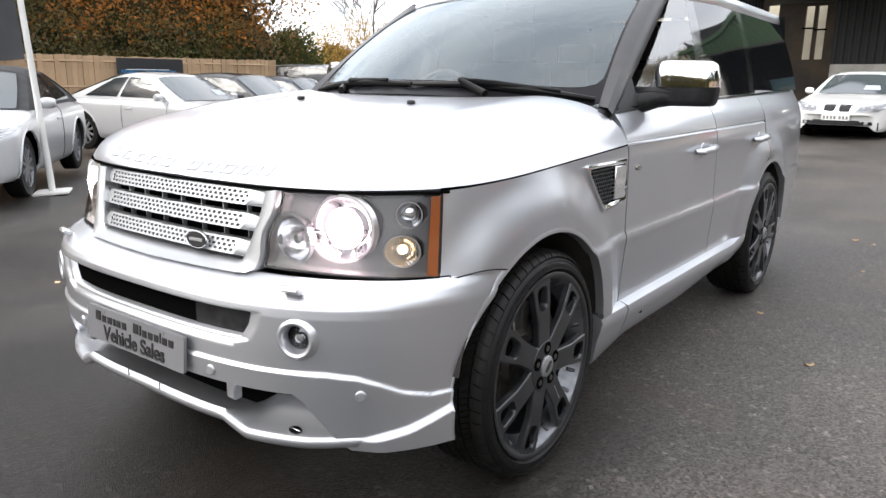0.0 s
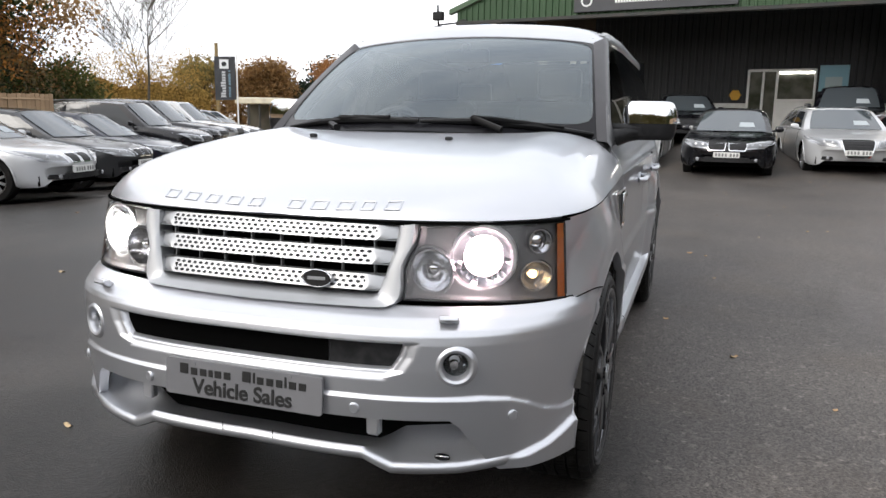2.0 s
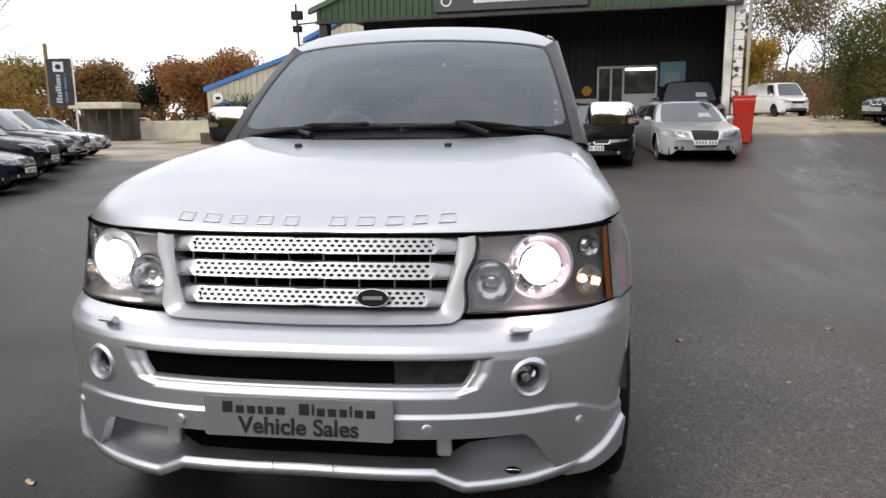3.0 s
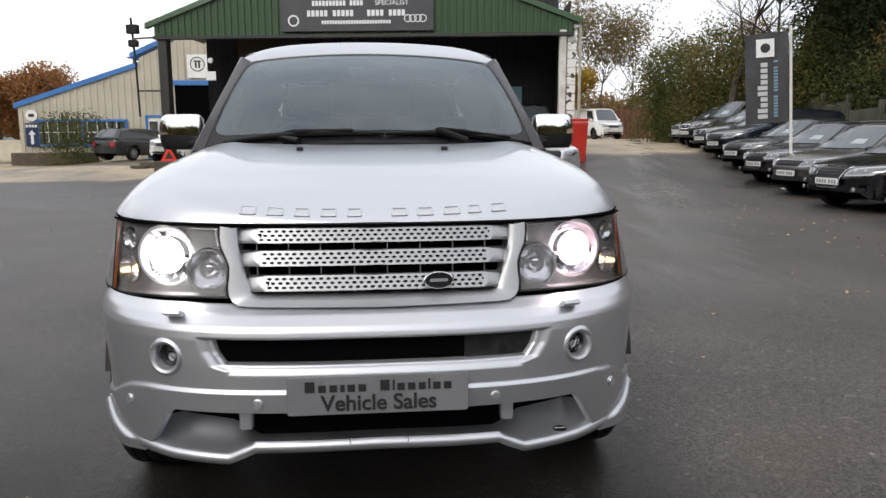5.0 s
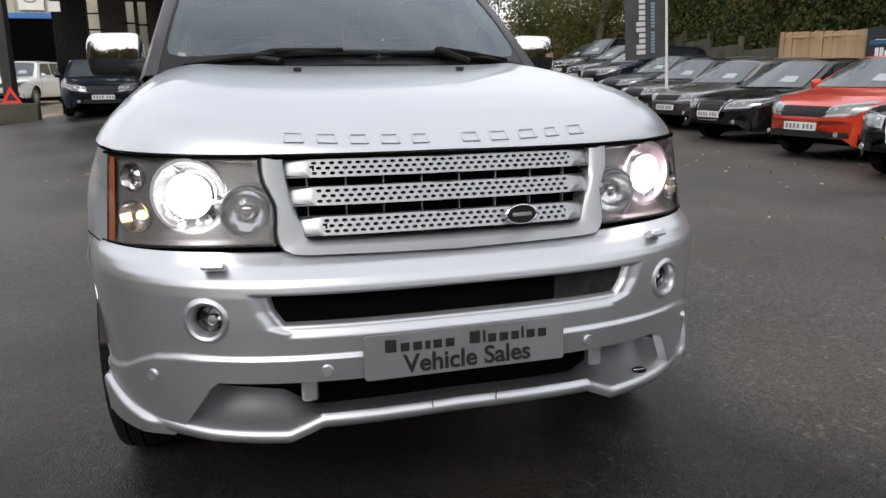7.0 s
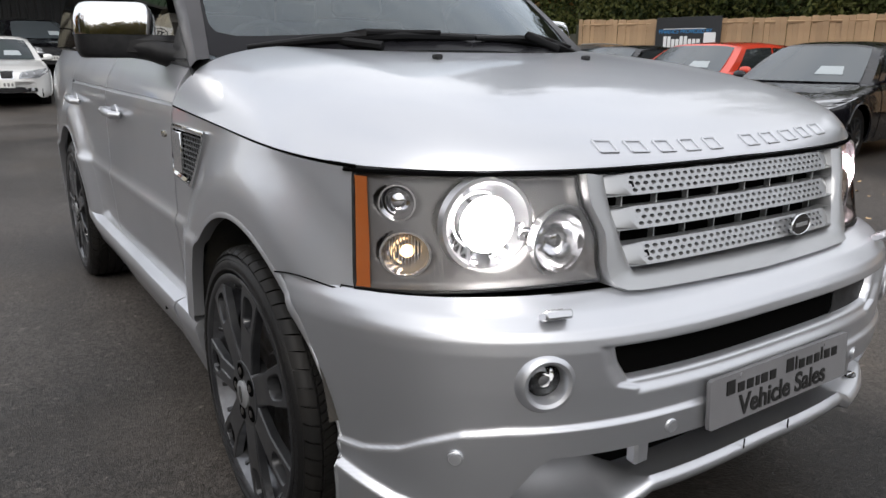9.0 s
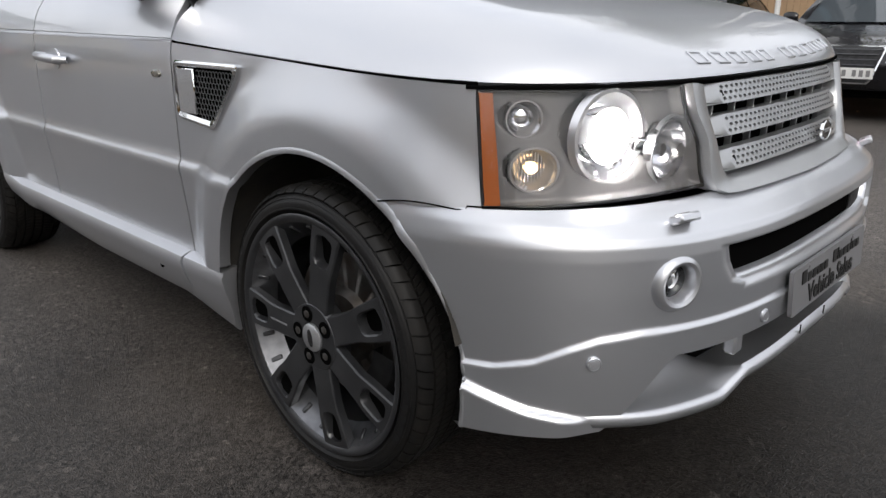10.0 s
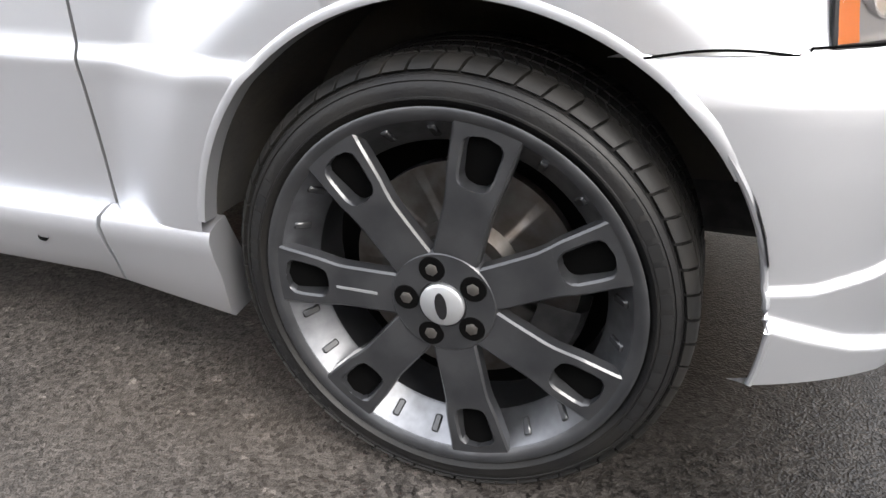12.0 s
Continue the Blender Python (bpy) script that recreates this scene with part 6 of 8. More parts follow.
    if face == "split":
        for side in (-1, 1):
            g_ = slab("grille", side * 0.135, zg - 0.06, zg + 0.085, 0.22, 0.24, CHROME, car, 0.014)
            slab("grille_slats", side * 0.135, zg - 0.045, zg + 0.07, 0.185, 0.205, BLACK, g_, 0.019)
    elif face == "kidney":
        for side in (-1, 1):
            g_ = slab("grille", side * 0.20, zg - 0.085, zg + 0.09, 0.33, 0.36, CHROME, car, 0.014)
            slab("grille_slats", side * 0.20, zg - 0.065, zg + 0.095, 0.30, 0.345, BLACK, g_, 0.019)
    elif face == "tall":
        g_ = slab("grille", 0, zb + 0.17, zg + 0.10, 0.46, 0.66, CHROME, car, 0.014)
        slab("grille_slats", 0, zb + 0.185, zg + 0.085, 0.43, 0.625, BLACK, g_, 0.019)
        for k in range(4):
            z0 = zg + 0.06 - 0.045 * k
            slab("grille_bar", 0, z0 - 0.005, z0 + 0.005, 0.55 - 0.02 * k, 0.56 - 0.02 * k, GUNMETAL, g_, 0.022)
    else:
        g_ = slab("grille", 0, zg - 0.055, zg + 0.08, 0.70, 0.80, SATIN if face == "bar" else BLACK, car, 0.014)
        slab("grille_slats", 0, zg - 0.04, zg + 0.065, 0.66, 0.755, BLACK, g_, 0.019)
        for k in range(7 if face == "bar" else 0):
            xx = -0.27 + 0.09 * k
            slab("grille_bar", xx, zg - 0.035, zg + 0.06, 0.012, 0.012, GUNMETAL, g_, 0.022)
    if face != "tall":
        slab("lower_intake", 0, zb + 0.11, zb + 0.21, W * 0.52, W * 0.46, BLACK, car, 0.010)
    for side in (-1, 1):
        fr_ = slab("fog_recess", side * W * 0.295, zb + 0.12, zb + 0.19, W * 0.11, W * 0.09, BLACK, car, 0.010)
        c = front_pt(side, 0.62, zb + 0.16, 0.014)
        part("fog_light", Shape().lathe([(0.0, 0.008), (0.030, 0.004), (0.036, -0.004)], 12, pose(side * W * 0.30, c[1], c[2], 90, 0, side * 12), close=False), mat_head, fr_)
    if plate:
        zp = zb + (0.275 if face == "tall" else 0.255)
        pl = slab("number_plate", 0, zp - 0.053, zp + 0.053, 0.50, 0.50, PLATEWHITE, car, 0.026, 0.02)
        sh = Shape()
        for k in range(7):
            sh.box((-0.195 + 0.062 * k + (0.03 if k > 3 else 0), -0.0275, zp), (0.036, 0.004, 0.062), 0)
        part("plate_bars", sh, mat_bar, pl)["kind"] = "stuff"
    # wheels, and black boxes for the shade underneath and in the wells
    for yy in (yf, yr):
        for side in (-1, 1):
            ws_ = small_wheel(R, bright)
            wm_ = pose(side * (half - 0.045), yy, R, 0, side * 90, 0)
            w_ = new("wheel", ws_[2])
            w_.parent, w_.matrix_basis = car, wm_
            for me, nm in zip((ws_[0], ws_[1], ws_[3]), ("tyre", "rim", "spoke_shade")):
                part(nm, me, None, w_)
    part("underside_shade", Shape().box((0, L / 2, zb + 0.10), (W * 0.80, L - 0.5, 0.18), 0.02), DARKVOID, car)
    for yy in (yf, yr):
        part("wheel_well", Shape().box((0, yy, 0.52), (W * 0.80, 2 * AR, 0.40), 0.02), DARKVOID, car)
    # papers on the dash of the cars for sale
    if kind != "van":
        s = Shape()
        a = [off(screen(v, q, True), 0, -0.016, 0.012) for v, q in ((0.22, 0.60), (0.22, 0.80), (0.42, 0.78), (0.42, 0.61))]
        s.add(a, [(0, 1, 2, 3)])
        part("price_card", s, mat_card, scr)
    return car


mat_head = mat("headlight_glass", (0.36, 0.37, 0.39), 0.12, 0.4, coat=1.0)
mat_lampdark = mat("headlight_inside", (0.16, 0.165, 0.17), 0.2, 0.5, coat=1.0)
mat_bar = mat("plate_grey_bar", (0.20, 0.20, 0.20), 0.5)
mat_tail = mat("tail_lens", (0.35, 0.01, 0.01), 0.2, coat=0.8)
mat_card = mat("price_card", (0.36, 0.40, 0.42), 0.5)
P_SILVER = car_paint("bright_silver_paint", (0.52, 0.528, 0.54), 0.30, 0.34)
P_BLACK = car_paint("black_paint", (0.006, 0.006, 0.008), 0.1, 0.25)
P_NAVY = car_paint("navy_paint", (0.008, 0.012, 0.024), 0.2, 0.3)
P_GREY = car_paint("dark_grey_paint", (0.020, 0.021, 0.023), 0.15, 0.34)
P_BROWN = car_paint("grey_brown_paint", (0.15, 0.138, 0.128), 0.6, 0.34)
P_WHITE = car_paint("white_car_paint", (0.72, 0.72, 0.71), 0.0, 0.3)
P_RED = car_paint("red_car_paint", (0.62, 0.045, 0.015), 0.1, 0.3)
for dark in (P_BLACK, P_NAVY, P_GREY):
    dark.node_tree.nodes["Principled BSDF"].inputs["Coat Weight"].default_value = 0.8
    dark.node_tree.nodes["Principled BSDF"].inputs["Specular IOR Level"].default_value = 0.2
CANVAS = vary(mat("black_canvas_hood", (0.02, 0.02, 0.022), 0.8), (0.035, 0.035, 0.037), 8, bump=0.2)
GR, GL, GB = "cars along the hedge side", "cars along the board fence", "cars before the shed"
parked_car("black saloon with chrome-edged grille", "estate", P_BLACK, 6.35, 0.95, -84, 4.8, 1.86, "tall", group=GR)
parked_car("black saloon parked beside a red hatchback", "saloon", P_BLACK, 6.35, 3.55, -82, 4.7, 1.85, "tall", bright=False, group=GR)
parked_car("bright red hatchback with black grille", "hatch", P_RED, 7.1, 5.95, -82, 4.35, 1.82, "wide", group=GR)
parked_car("black saloon with four-ring style chrome grille badge", "saloon", P_BLACK, 7.6, 8.7, -83, 4.95, 1.90, "tall", group=GR)
parked_car("grey-brown estate with chrome-edged grille and roof rails", "estate", P_BROWN, 8.25, 11.05, -83, 4.8, 1.82, "bar", rails=True, group=GR)
parked_car("dark grey estate with tall grille and roof rails", "estate", P_GREY, 8.85, 13.4, -83, 4.75, 1.84, "tall", rails=True, group=GR)
parked_car("dark grey low coupe", "coupe", P_GREY, 9.45, 15.7, -83, 4.45, 1.80, "wide", group=GR)
parked_car("navy hatchback parked in the row", "hatch", P_NAVY, 10.0, 17.9, -83, 4.3, 1.80, "wide", group=GR)
parked_car("black hatchback parked in the row", "hatch", P_BLACK, 10.6, 20.1, -83, 4.3, 1.80, "split", group=GR)
parked_car("large black four-wheel-drive parked in the row", "suv", P_BLACK, 11.1, 22.4, -83, 4.8, 1.92, "split", group=GR)
parked_car("pale grey car at the end of the row", "hatch", P_SILVER, 11.8, 24.8, -83, 4.2, 1.75, "wide", group=GR)
parked_car("small white panel van on the gravel", "van", P_WHITE, 14.0, 38.5, 14, 4.25, 1.80, "wide", bright=False)

parked_car("white coupe with twin grille before the dark shed", "coupe", P_WHITE, -0.58, 14.2, -3, 4.6, 1.79, "split", group=GB)
parked_car("black saloon with twin chrome grille before the shed", "saloon", P_BLACK, 1.72, 13.4, -4, 4.9, 1.86, "kidney", group=GB)
parked_car("silver estate with tall dark grille before the shed", "estate", P_SILVER, 4.25, 14.3, 3, 4.9, 1.86, "tall", rails=True, group=GB)
parked_car("black car standing under the shed roof", "saloon", P_BLACK, 1.0, 18.5, 8, 4.5, 1.78, "wide", group=GB)
parked_car("dark four-wheel-drive under the shed roof", "suv", P_BLACK, 4.6, 17.9, -8, 4.5, 1.84, "wide", group=GB)
parked_car("dark blue estate beside the white coupe", "estate", P_NAVY, -3.3, 17.0, 10, 4.6, 1.80, "wide", group=GB)

parked_car("silver convertible with black canvas hood", "coupe", P_SILVER, -6.1, 0.42, 52, 4.35, 1.76, "split", soft_top=CANVAS, group=GL)
parked_car("silver coupe parked by the board fence", "coupe", P_SILVER, -7.9, 6.45, 102, 4.6, 1.79, "split", group=GL)
parked_car("dark grey saloon in the fence row", "saloon", P_GREY, -8.75, 8.8, 105, 4.8, 1.84, "split", group=GL)
parked_car("navy saloon in the fence row", "saloon", P_NAVY, -9.75, 11.2, 106, 4.85, 1.85, "split", group=GL)
parked_car("black four-wheel-drive with roof rails in the fence row", "suv", P_BLACK, -10.8, 13.5, 107, 4.6, 1.88, "tall", rails=True, group=GL)
parked_car("large black four-wheel-drive in the fence row", "suv", P_BLACK, -12.0, 15.9, 107, 4.8, 1.93, "bar", group=GL)
parked_car("white four-wheel-drive in the fence row", "suv", P_WHITE, -13.1, 18.3, 107, 4.6, 1.88, "tall", group=GL)
parked_car("white estate in the fence row", "estate", P_WHITE, -14.3, 20.8, 107, 4.6, 1.82, "split", group=GL)
parked_car("silver saloon at the far end of the fence row", "saloon", P_SILVER, -15.5, 23.3, 107, 4.6, 1.80, "split", group=GL)
parked_car("bright red saloon parked across the gravel", "saloon", P_RED, -33.0, 55.0, 14, 4.4, 1.75, "wide")
parked_car("dark grey estate seen from behind by the cream shed", "estate", P_GREY, -9.6, 35.4, 150, 4.6, 1.80, "wide")
parked_car("white people carrier by the cream shed", "suv", P_WHITE, -8.35, 28.2, -12, 4.5, 1.82, "wide")
parked_car("dark car far off on the gravel", "hatch", P_GREY, -34.5, 74.0, 60, 4.2, 1.75, "wide", plate=False)

# ---- fences ----
PINE = by_object(vary(mat("pale_pine_board", (0.40, 0.275, 0.16), 0.7), (0.32, 0.21, 0.12), 2.2, bump=0.25, bump_scale=25), 0.88, 1.12)
bs = Shape()
bs.box((0, 0, 0.90), (0.115, 0.020, 1.80), 0.004)
BOARD = mesh_of(bs, "board", PINE)


def board_fence(name, label, a, b, lift=0.0):
    a, b = Vector((*a, 0)), Vector((*b, 0))
    d = b - a
    n = int(d.length / 0.118)
    turn = math.degrees(math.atan2(d.y, d.x))
    fence = thing(name, label, "fence", None, kind="structure")
    random.seed(len(name))
    for k in range(n):
        p = a + d * ((k + 0.5) / n)
        ob = part("board", BOARD, None, fence)
        ob.matrix_basis = pose(p.x, p.y, ground_z(p.x, p.y) - 0.06 + lift + random.uniform(-0.012, 0.012), random.uniform(-0.7, 0.7), 0, turn)
    s_ = Shape()
    for zz in (0.35, 1.05, 1.60):
        s_.tube([(a.x + d.x * t, a.y + d.y * t + 0.0, ground_z(a.x + d.x * t, a.y + d.y * t) + zz + lift) for t in (0, 0.5, 1)], 0.03, 4)
    part("rail", s_, PINE, fence)
    return fence


board_fence("fence_west", "pale pine close-boarded fence", (-15.6, -8), (-13.9, 11.6), 0.18)
board_fence("fence_east", "pale pine close-boarded fence", (14.6, -6), (12.3, 12.6), 0.30)
OLDWALL = vary(mat("mossy_old_panel", (0.10, 0.085, 0.065), 0.85), (0.045, 0.05, 0.03), 1.2, bump=0.3, bump_scale=14)
s = Shape()
for k in range(9):
    y0 = 12.8 + 2.4 * k
    x0 = 12.5 + 0.30 * (y0 - 12.8)
    s.box((0, 0, 0), (2.30, 0.05, 1.5), 0.01, pose(x0 + 0.36, y0 + 1.2, ground_z(12, y0) + 0.95, 0, 0, 73))
    s.box((x0 + 0.0, y0, ground_z(12, y0) + 0.95), (0.12, 0.12, 1.9), 0.01)
solo("fence_old", s, OLDWALL, "weathered dark fence panels under the ivy", "fence", kind="structure")
s = Shape()
for k in range(14):
    x0 = 15.4 + 0.30 * k
    s.box((x0, 42.0 - 0.05 * k, ground_z(12, 37) + 0.9), (0.28, 0.03, 1.8), 0.006)
solo("fence_red", s, vary(mat("red_brown_board", (0.13, 0.045, 0.025), 0.75), (0.09, 0.035, 0.022), 2), "red-brown timber fence behind the van", "fence", kind="structure")

# signs on the fences
SIGNDARK = mat("sign_charcoal", (0.018, 0.019, 0.021), 0.4)
SIGNBLUE = mat("sign_blue", (0.02, 0.22, 0.50), 0.4)
SIGNWHITE = mat("sign_white", (0.75, 0.76, 0.76), 0.4)


def fence_sign(m):
    t = thing("fence_sign", "charcoal finance sign with blue and white lettering on the fence", "sign", m)
    part("panel", Shape().box((0, 0, 0), (1.62, 0.03, 0.95), 0.004), SIGNDARK, t)
    words("FINANCE PROVIDED BY", 0.125, pose(-0.06, -0.017, 0.16, 90, 0, 0), SIGNBLUE, t)
    s_ = Shape()
    s_.box((-0.08, -0.0165, 0.22), (1.06, 0.004, 0.012), 0)
    for k in range(9):
        s_.box((-0.55 + 0.105 * k, -0.018, -0.09 + (0.03 if k in (0, 1, 4, 5) else 0)), (0.08, 0.006, 0.18 + (0.06 if k in (0, 1, 4, 5) else 0)), 0)
    part("name_bars", s_, SIGNWHITE, t)["kind"] = "stuff"
    part("logo_square", Shape().box((0.56, -0.018, -0.02), (0.28, 0.006, 0.30), 0), SIGNWHITE, t)
    return t


fence_sign(pose(-14.14, 8.05, 1.18, 0, 0, 85))
fence_sign(pose(12.58, 9.45, 1.63, 0, 0, -83))


# ---- tall dealer flags ----
FLAGBLUE = mat("flag_blue_grey", (0.16, 0.26, 0.32), 0.6)
SIGNPALE = mat("flag_pale_grey", (0.50, 0.51, 0.52), 0.6)
def feather_flag(x, y, turn, h=3.5, wide=0.95, top_gap=0.1, low=1.35, label="", flip=1, lean=0):
    t = thing("flag", label or "charcoal vertical flag with white bars on a white pole", "flag", pose(x, y, ground_z(x, y), 0, lean, turn))
    s_ = Shape().tube([(0, 0, 0.0), (0, 0, h * 0.5), (0, 0, h)], [0.035, 0.032, 0.028], 10)
    part("pole", s_, WHITEPAINT, t)
    s_ = Shape().box((0, 0, 0.015), (0.36, 0.36, 0.03), 0.006)
    part("base_plate", s_, WHITEPAINT, t)
    s_ = Shape()
    rows_ = [[(flip * (0.05 + wide * k / 10), 0.02 * math.sin(k * 0.9 + q * 0.5), low + (h - top_gap - low) * q / 14 - 0.03 * k / 10) for k in range(11)] for q in range(15)]
    s_.grid(rows_)
    s_.grid([[(a, b + 0.004, c) for a, b, c in r] for r in rows_], flip=True)
    cl = part("banner", s_, vary(mat("banner_cloth", (0.055, 0.056, 0.06), 0.75), (0.04, 0.041, 0.045), 3), t)
    s_ = Shape()
    zt = h - top_gap
    s_.box((flip * (0.05 + wide * 0.54), -0.03, zt - 0.33), (0.37, 0.006, 0.38), 0)
    part("logo_square", s_, SIGNWHITE, cl)
    s_ = Shape()
    s_.lathe([(0, 0.006), (0.10, 0.006), (0.10, 0)], 20, pose(flip * (0.05 + wide * 0.54), -0.034, zt - 0.33, 90, 0, 0), close=False)
    part("logo_mark", s_, SIGNDARK, cl)
    s_ = Shape()
    step = (zt - 0.60 - low - 0.10) / 10
    for k in range(10):
        tall = k in (0, 1, 4, 5)
        part("name_bar", Shape().box((flip * (0.05 + wide * 0.57) + flip * (0.03 if tall else 0), -0.03, low + 0.14 + step * k), (0.14 + (0.06 if tall else 0), 0.006, step * 0.74), 0), SIGNPALE, cl)
    s_ = Shape()
    for k in range(18):
        if k not in (7, 16):
            s_.box((flip * (0.05 + wide * 0.30), -0.03, low + 0.14 + step * 0.56 * k), (0.085, 0.006, step * 0.40), 0)
    part("small_bars", s_, FLAGBLUE, cl)["kind"] = "stuff"
    return t


feather_flag(9.2, 12.4, -16, 3.5, 0.88, low=1.48, flip=-1, label="charcoal vertical flag on a white pole between parked cars", lean=-3.6)
feather_flag(-6.32, 1.87, 57, 3.6, 0.92, low=1.45, flip=-1, label="charcoal vertical flag on a white pole beside the silver convertible", lean=-3)
feather_flag(-17.6, 24.7, 34, 3.8, 0.86, low=1.9, flip=-1, label="charcoal vertical flag at the far end of the fence row")
feather_flag(7.97, 2.3, -60, 3.5, 0.92, low=1.5, flip=1, label="charcoal vertical flag by the hedge-side cars")

# ---- the open-fronted dark shed ----
SHED = pose(-0.2, 19.25, 0, 0, 0, -8.5)      # middle of its front; local x along the front, -y towards the yard
zf = 0.30
GREENCLAD = vary(mat("green_cladding", (0.022, 0.060, 0.020), 0.45), (0.030, 0.075, 0.028), 0.8, rough2=0.6)
BLACKCLAD = vary(mat("black_cladding", (0.011, 0.012, 0.013), 0.5), (0.020, 0.022, 0.023), 0.9, rough2=0.65)
STEEL = vary(mat("dark_green_steel", (0.020, 0.024, 0.022), 0.5), (0.035, 0.03, 0.025), 3)
BLOCKWHITE = vary(mat("painted_blockwork", (0.78, 0.77, 0.73), 0.7), (0.45, 0.43, 0.38), 1.4, bump=0.2, bump_scale=20)
FLAKED = vary(mat("flaking_white_brick", (0.74, 0.73, 0.70), 0.7), (0.06, 0.045, 0.035), 4.5, contrast=(0.53, 0.58), bump=0.3, bump_scale=20)
HALF, EAVE, APEX = 6.15, 4.45, 6.85


def ribbed(x0, x1, zlow, zhigh, y, pitch=0.20, depth=0.035, axis="x"):
    """Box-profile sheet: zlow and zhigh give its lower and upper edges along x."""
    s_ = Shape()
    pts = []
    x = x0
    while x < x1 - 1e-6:
        for fx, d in ((0.0, 0.0), (0.30, 0.0), (0.38, -depth), (0.62, -depth), (0.70, 0.0)):
            xx = x + fx * pitch
            if xx <= x1:
                pts.append((xx, d))
        x += pitch
    pts.append((x1, 0.0))
    rows_ = []
    for f in (zlow, zhigh):
        rows_.append([((xx, y + d, f(xx)) if axis == "x" else (y + d, xx, f(xx))) for xx, d in pts])
    s_.grid(rows_)
    return s_


shed = thing("shed", "open-fronted dark steel shed with green gable and charcoal sign", "building", SHED, kind="")


def roofline(x):
    return EAVE + (APEX - EAVE) * (1 - abs(x) / (HALF + 0.25))


part("gable_cladding", ribbed(-HALF, HALF, lambda x: EAVE - 0.22, lambda x: roofline(x) - 0.02, 0.0), GREENCLAD, shed, "ribbed dark green gable sheeting", sharp=20)
s = Shape()
for sx in (-1, 1):
    a, b = Vector((sx * (HALF + 0.25), -0.10, EAVE)), Vector((0, -0.10, APEX))
    s.add([a, b, b + Vector((0, 0.03, 0.16)), a + Vector((0, 0.03, 0.16)), a + Vector((0, 0.2, 0)), b + Vector((0, 0.2, 0)), b + Vector((0, 0.2, 0.16)), a + Vector((0, 0.2, 0.16))], [(0, 1, 2, 3), (4, 7, 6, 5), (0, 4, 5, 1), (3, 2, 6, 7)])
part("verge", s, GREENCLAD, shed)
s = Shape()
for sx in (-1, 1):
    s.grid([[(sx * (HALF + 0.25) * (1 - k / 10), y, EAVE + (APEX - EAVE) * k / 10 + 0.14) for k in range(11)] for y in (0.02, 2.3, 4.6)])
part("roof", s, STEEL, shed)
s = Shape().box((0, -0.02, EAVE - 0.27), (2 * HALF, 0.20, 0.10), 0.01)
part("lintel", s, STEEL, shed)
for x, wd in ((-HALF + 0.22, 0.30), (HALF - 0.30, 0.22)):
    s = Shape().box((x, 0.12, EAVE / 2 - 0.10), (wd * 0.9, 0.34, EAVE - 0.1), 0.02)
    s.box((x, 0.12, 0.2), (wd + 0.12, 0.46, 0.5), 0.02)
    part("post", s, STEEL if x < 0 else BLOCKWHITE, shed)
s = Shape()
for k in range(17):
    zz = 0.30 + 0.245 * k
    s.box((HALF - 0.05, 0.25 + 0.02 * (k % 2), zz + 0.12), (0.26, 0.40 + 0.06 * (k % 2), 0.235), 0.015)
part("brick_pier", s, FLAKED, shed, "flaking white painted brick pier")
s = Shape().tube([(HALF + 0.20, 0.05, 0.2), (HALF + 0.20, 0.05, EAVE + 0.05)], 0.045, 8)
part("downpipe", s, vary(mat("pale_pipe", (0.45, 0.42, 0.36), 0.5), (0.35, 0.33, 0.28), 3), shed)
# back wall with white plinth, and side wall
BW = 4.3
part("back_cladding", ribbed(-2.95, HALF, lambda x: 1.85, lambda x: 6.4, BW, 0.22, 0.03), BLACKCLAD, shed, "ribbed black wall sheeting", sharp=20)
s = Shape().box(((-2.95 + HALF) / 2, BW + 0.10, 0.95), (HALF + 2.95, 0.16, 1.9), 0.01)
part("plinth", s, BLOCKWHITE, shed, "white painted lower wall")
part("side_cladding", ribbed(0.5, BW, lambda x: 0.2, lambda x: 5.2, HALF - 0.05, 0.22, 0.03, axis="y"), BLACKCLAD, shed, sharp=20)
part("left_cladding", ribbed(0.3, 3.2, lambda x: 0.0, lambda x: 5.0, -4.72, 0.22, 0.03, axis="y"), BLACKCLAD, shed, sharp=20)
# office door, window and posters on the back wall
UPVC = vary(mat("white_frame", (0.82, 0.82, 0.80), 0.4), (0.74, 0.74, 0.71), 2)
PANEGLASS = vary(mat("office_pane", (0.14, 0.14, 0.12), 0.06, spec=0.8), (0.05, 0.055, 0.04), 2.5)
OFF = Matrix.Translation((-0.93, 0, 0.42))
office = part("office_front", Shape().box((4.42, BW - 0.03, 0.95), (1.04, 0.06, 1.10), 0.008, OFF), UPVC, shed, "white framed office door and window")
for x in (3.05, 3.48, 3.88, 4.95):
    part("upright", Shape().box((x, BW - 0.06, 1.42), (0.07, 0.10, 2.1), 0.008, OFF), UPVC, office)
for x0, x1, zz in ((3.05, 4.95, 2.44), (3.88, 4.95, 1.52), (3.05, 3.88, 0.45)):
    part("crosspiece", Shape().box(((x0 + x1) / 2, BW - 0.06, zz), (x1 - x0, 0.10, 0.08), 0.008, OFF), UPVC, office)
for x0, x1, z0, z1 in ((3.09, 3.45, 0.50, 2.40), (3.52, 3.85, 0.50, 2.40), (3.92, 4.91, 1.56, 2.40)):
    part("pane", Shape().box(((x0 + x1) / 2, BW - 0.05, (z0 + z1) / 2), (x1 - x0, 0.02, z1 - z0), 0, OFF), PANEGLASS, office)
part("strip_light", Shape().box((4.42, BW - 0.095, 2.36), (0.98, 0.03, 0.06), 0.008, OFF), mat("strip_light_glow", (0.9, 0.9, 0.86), 0.5, emit=(1.0, 0.97, 0.88), power=5.0), office, "lit white strip lamp over the office window")
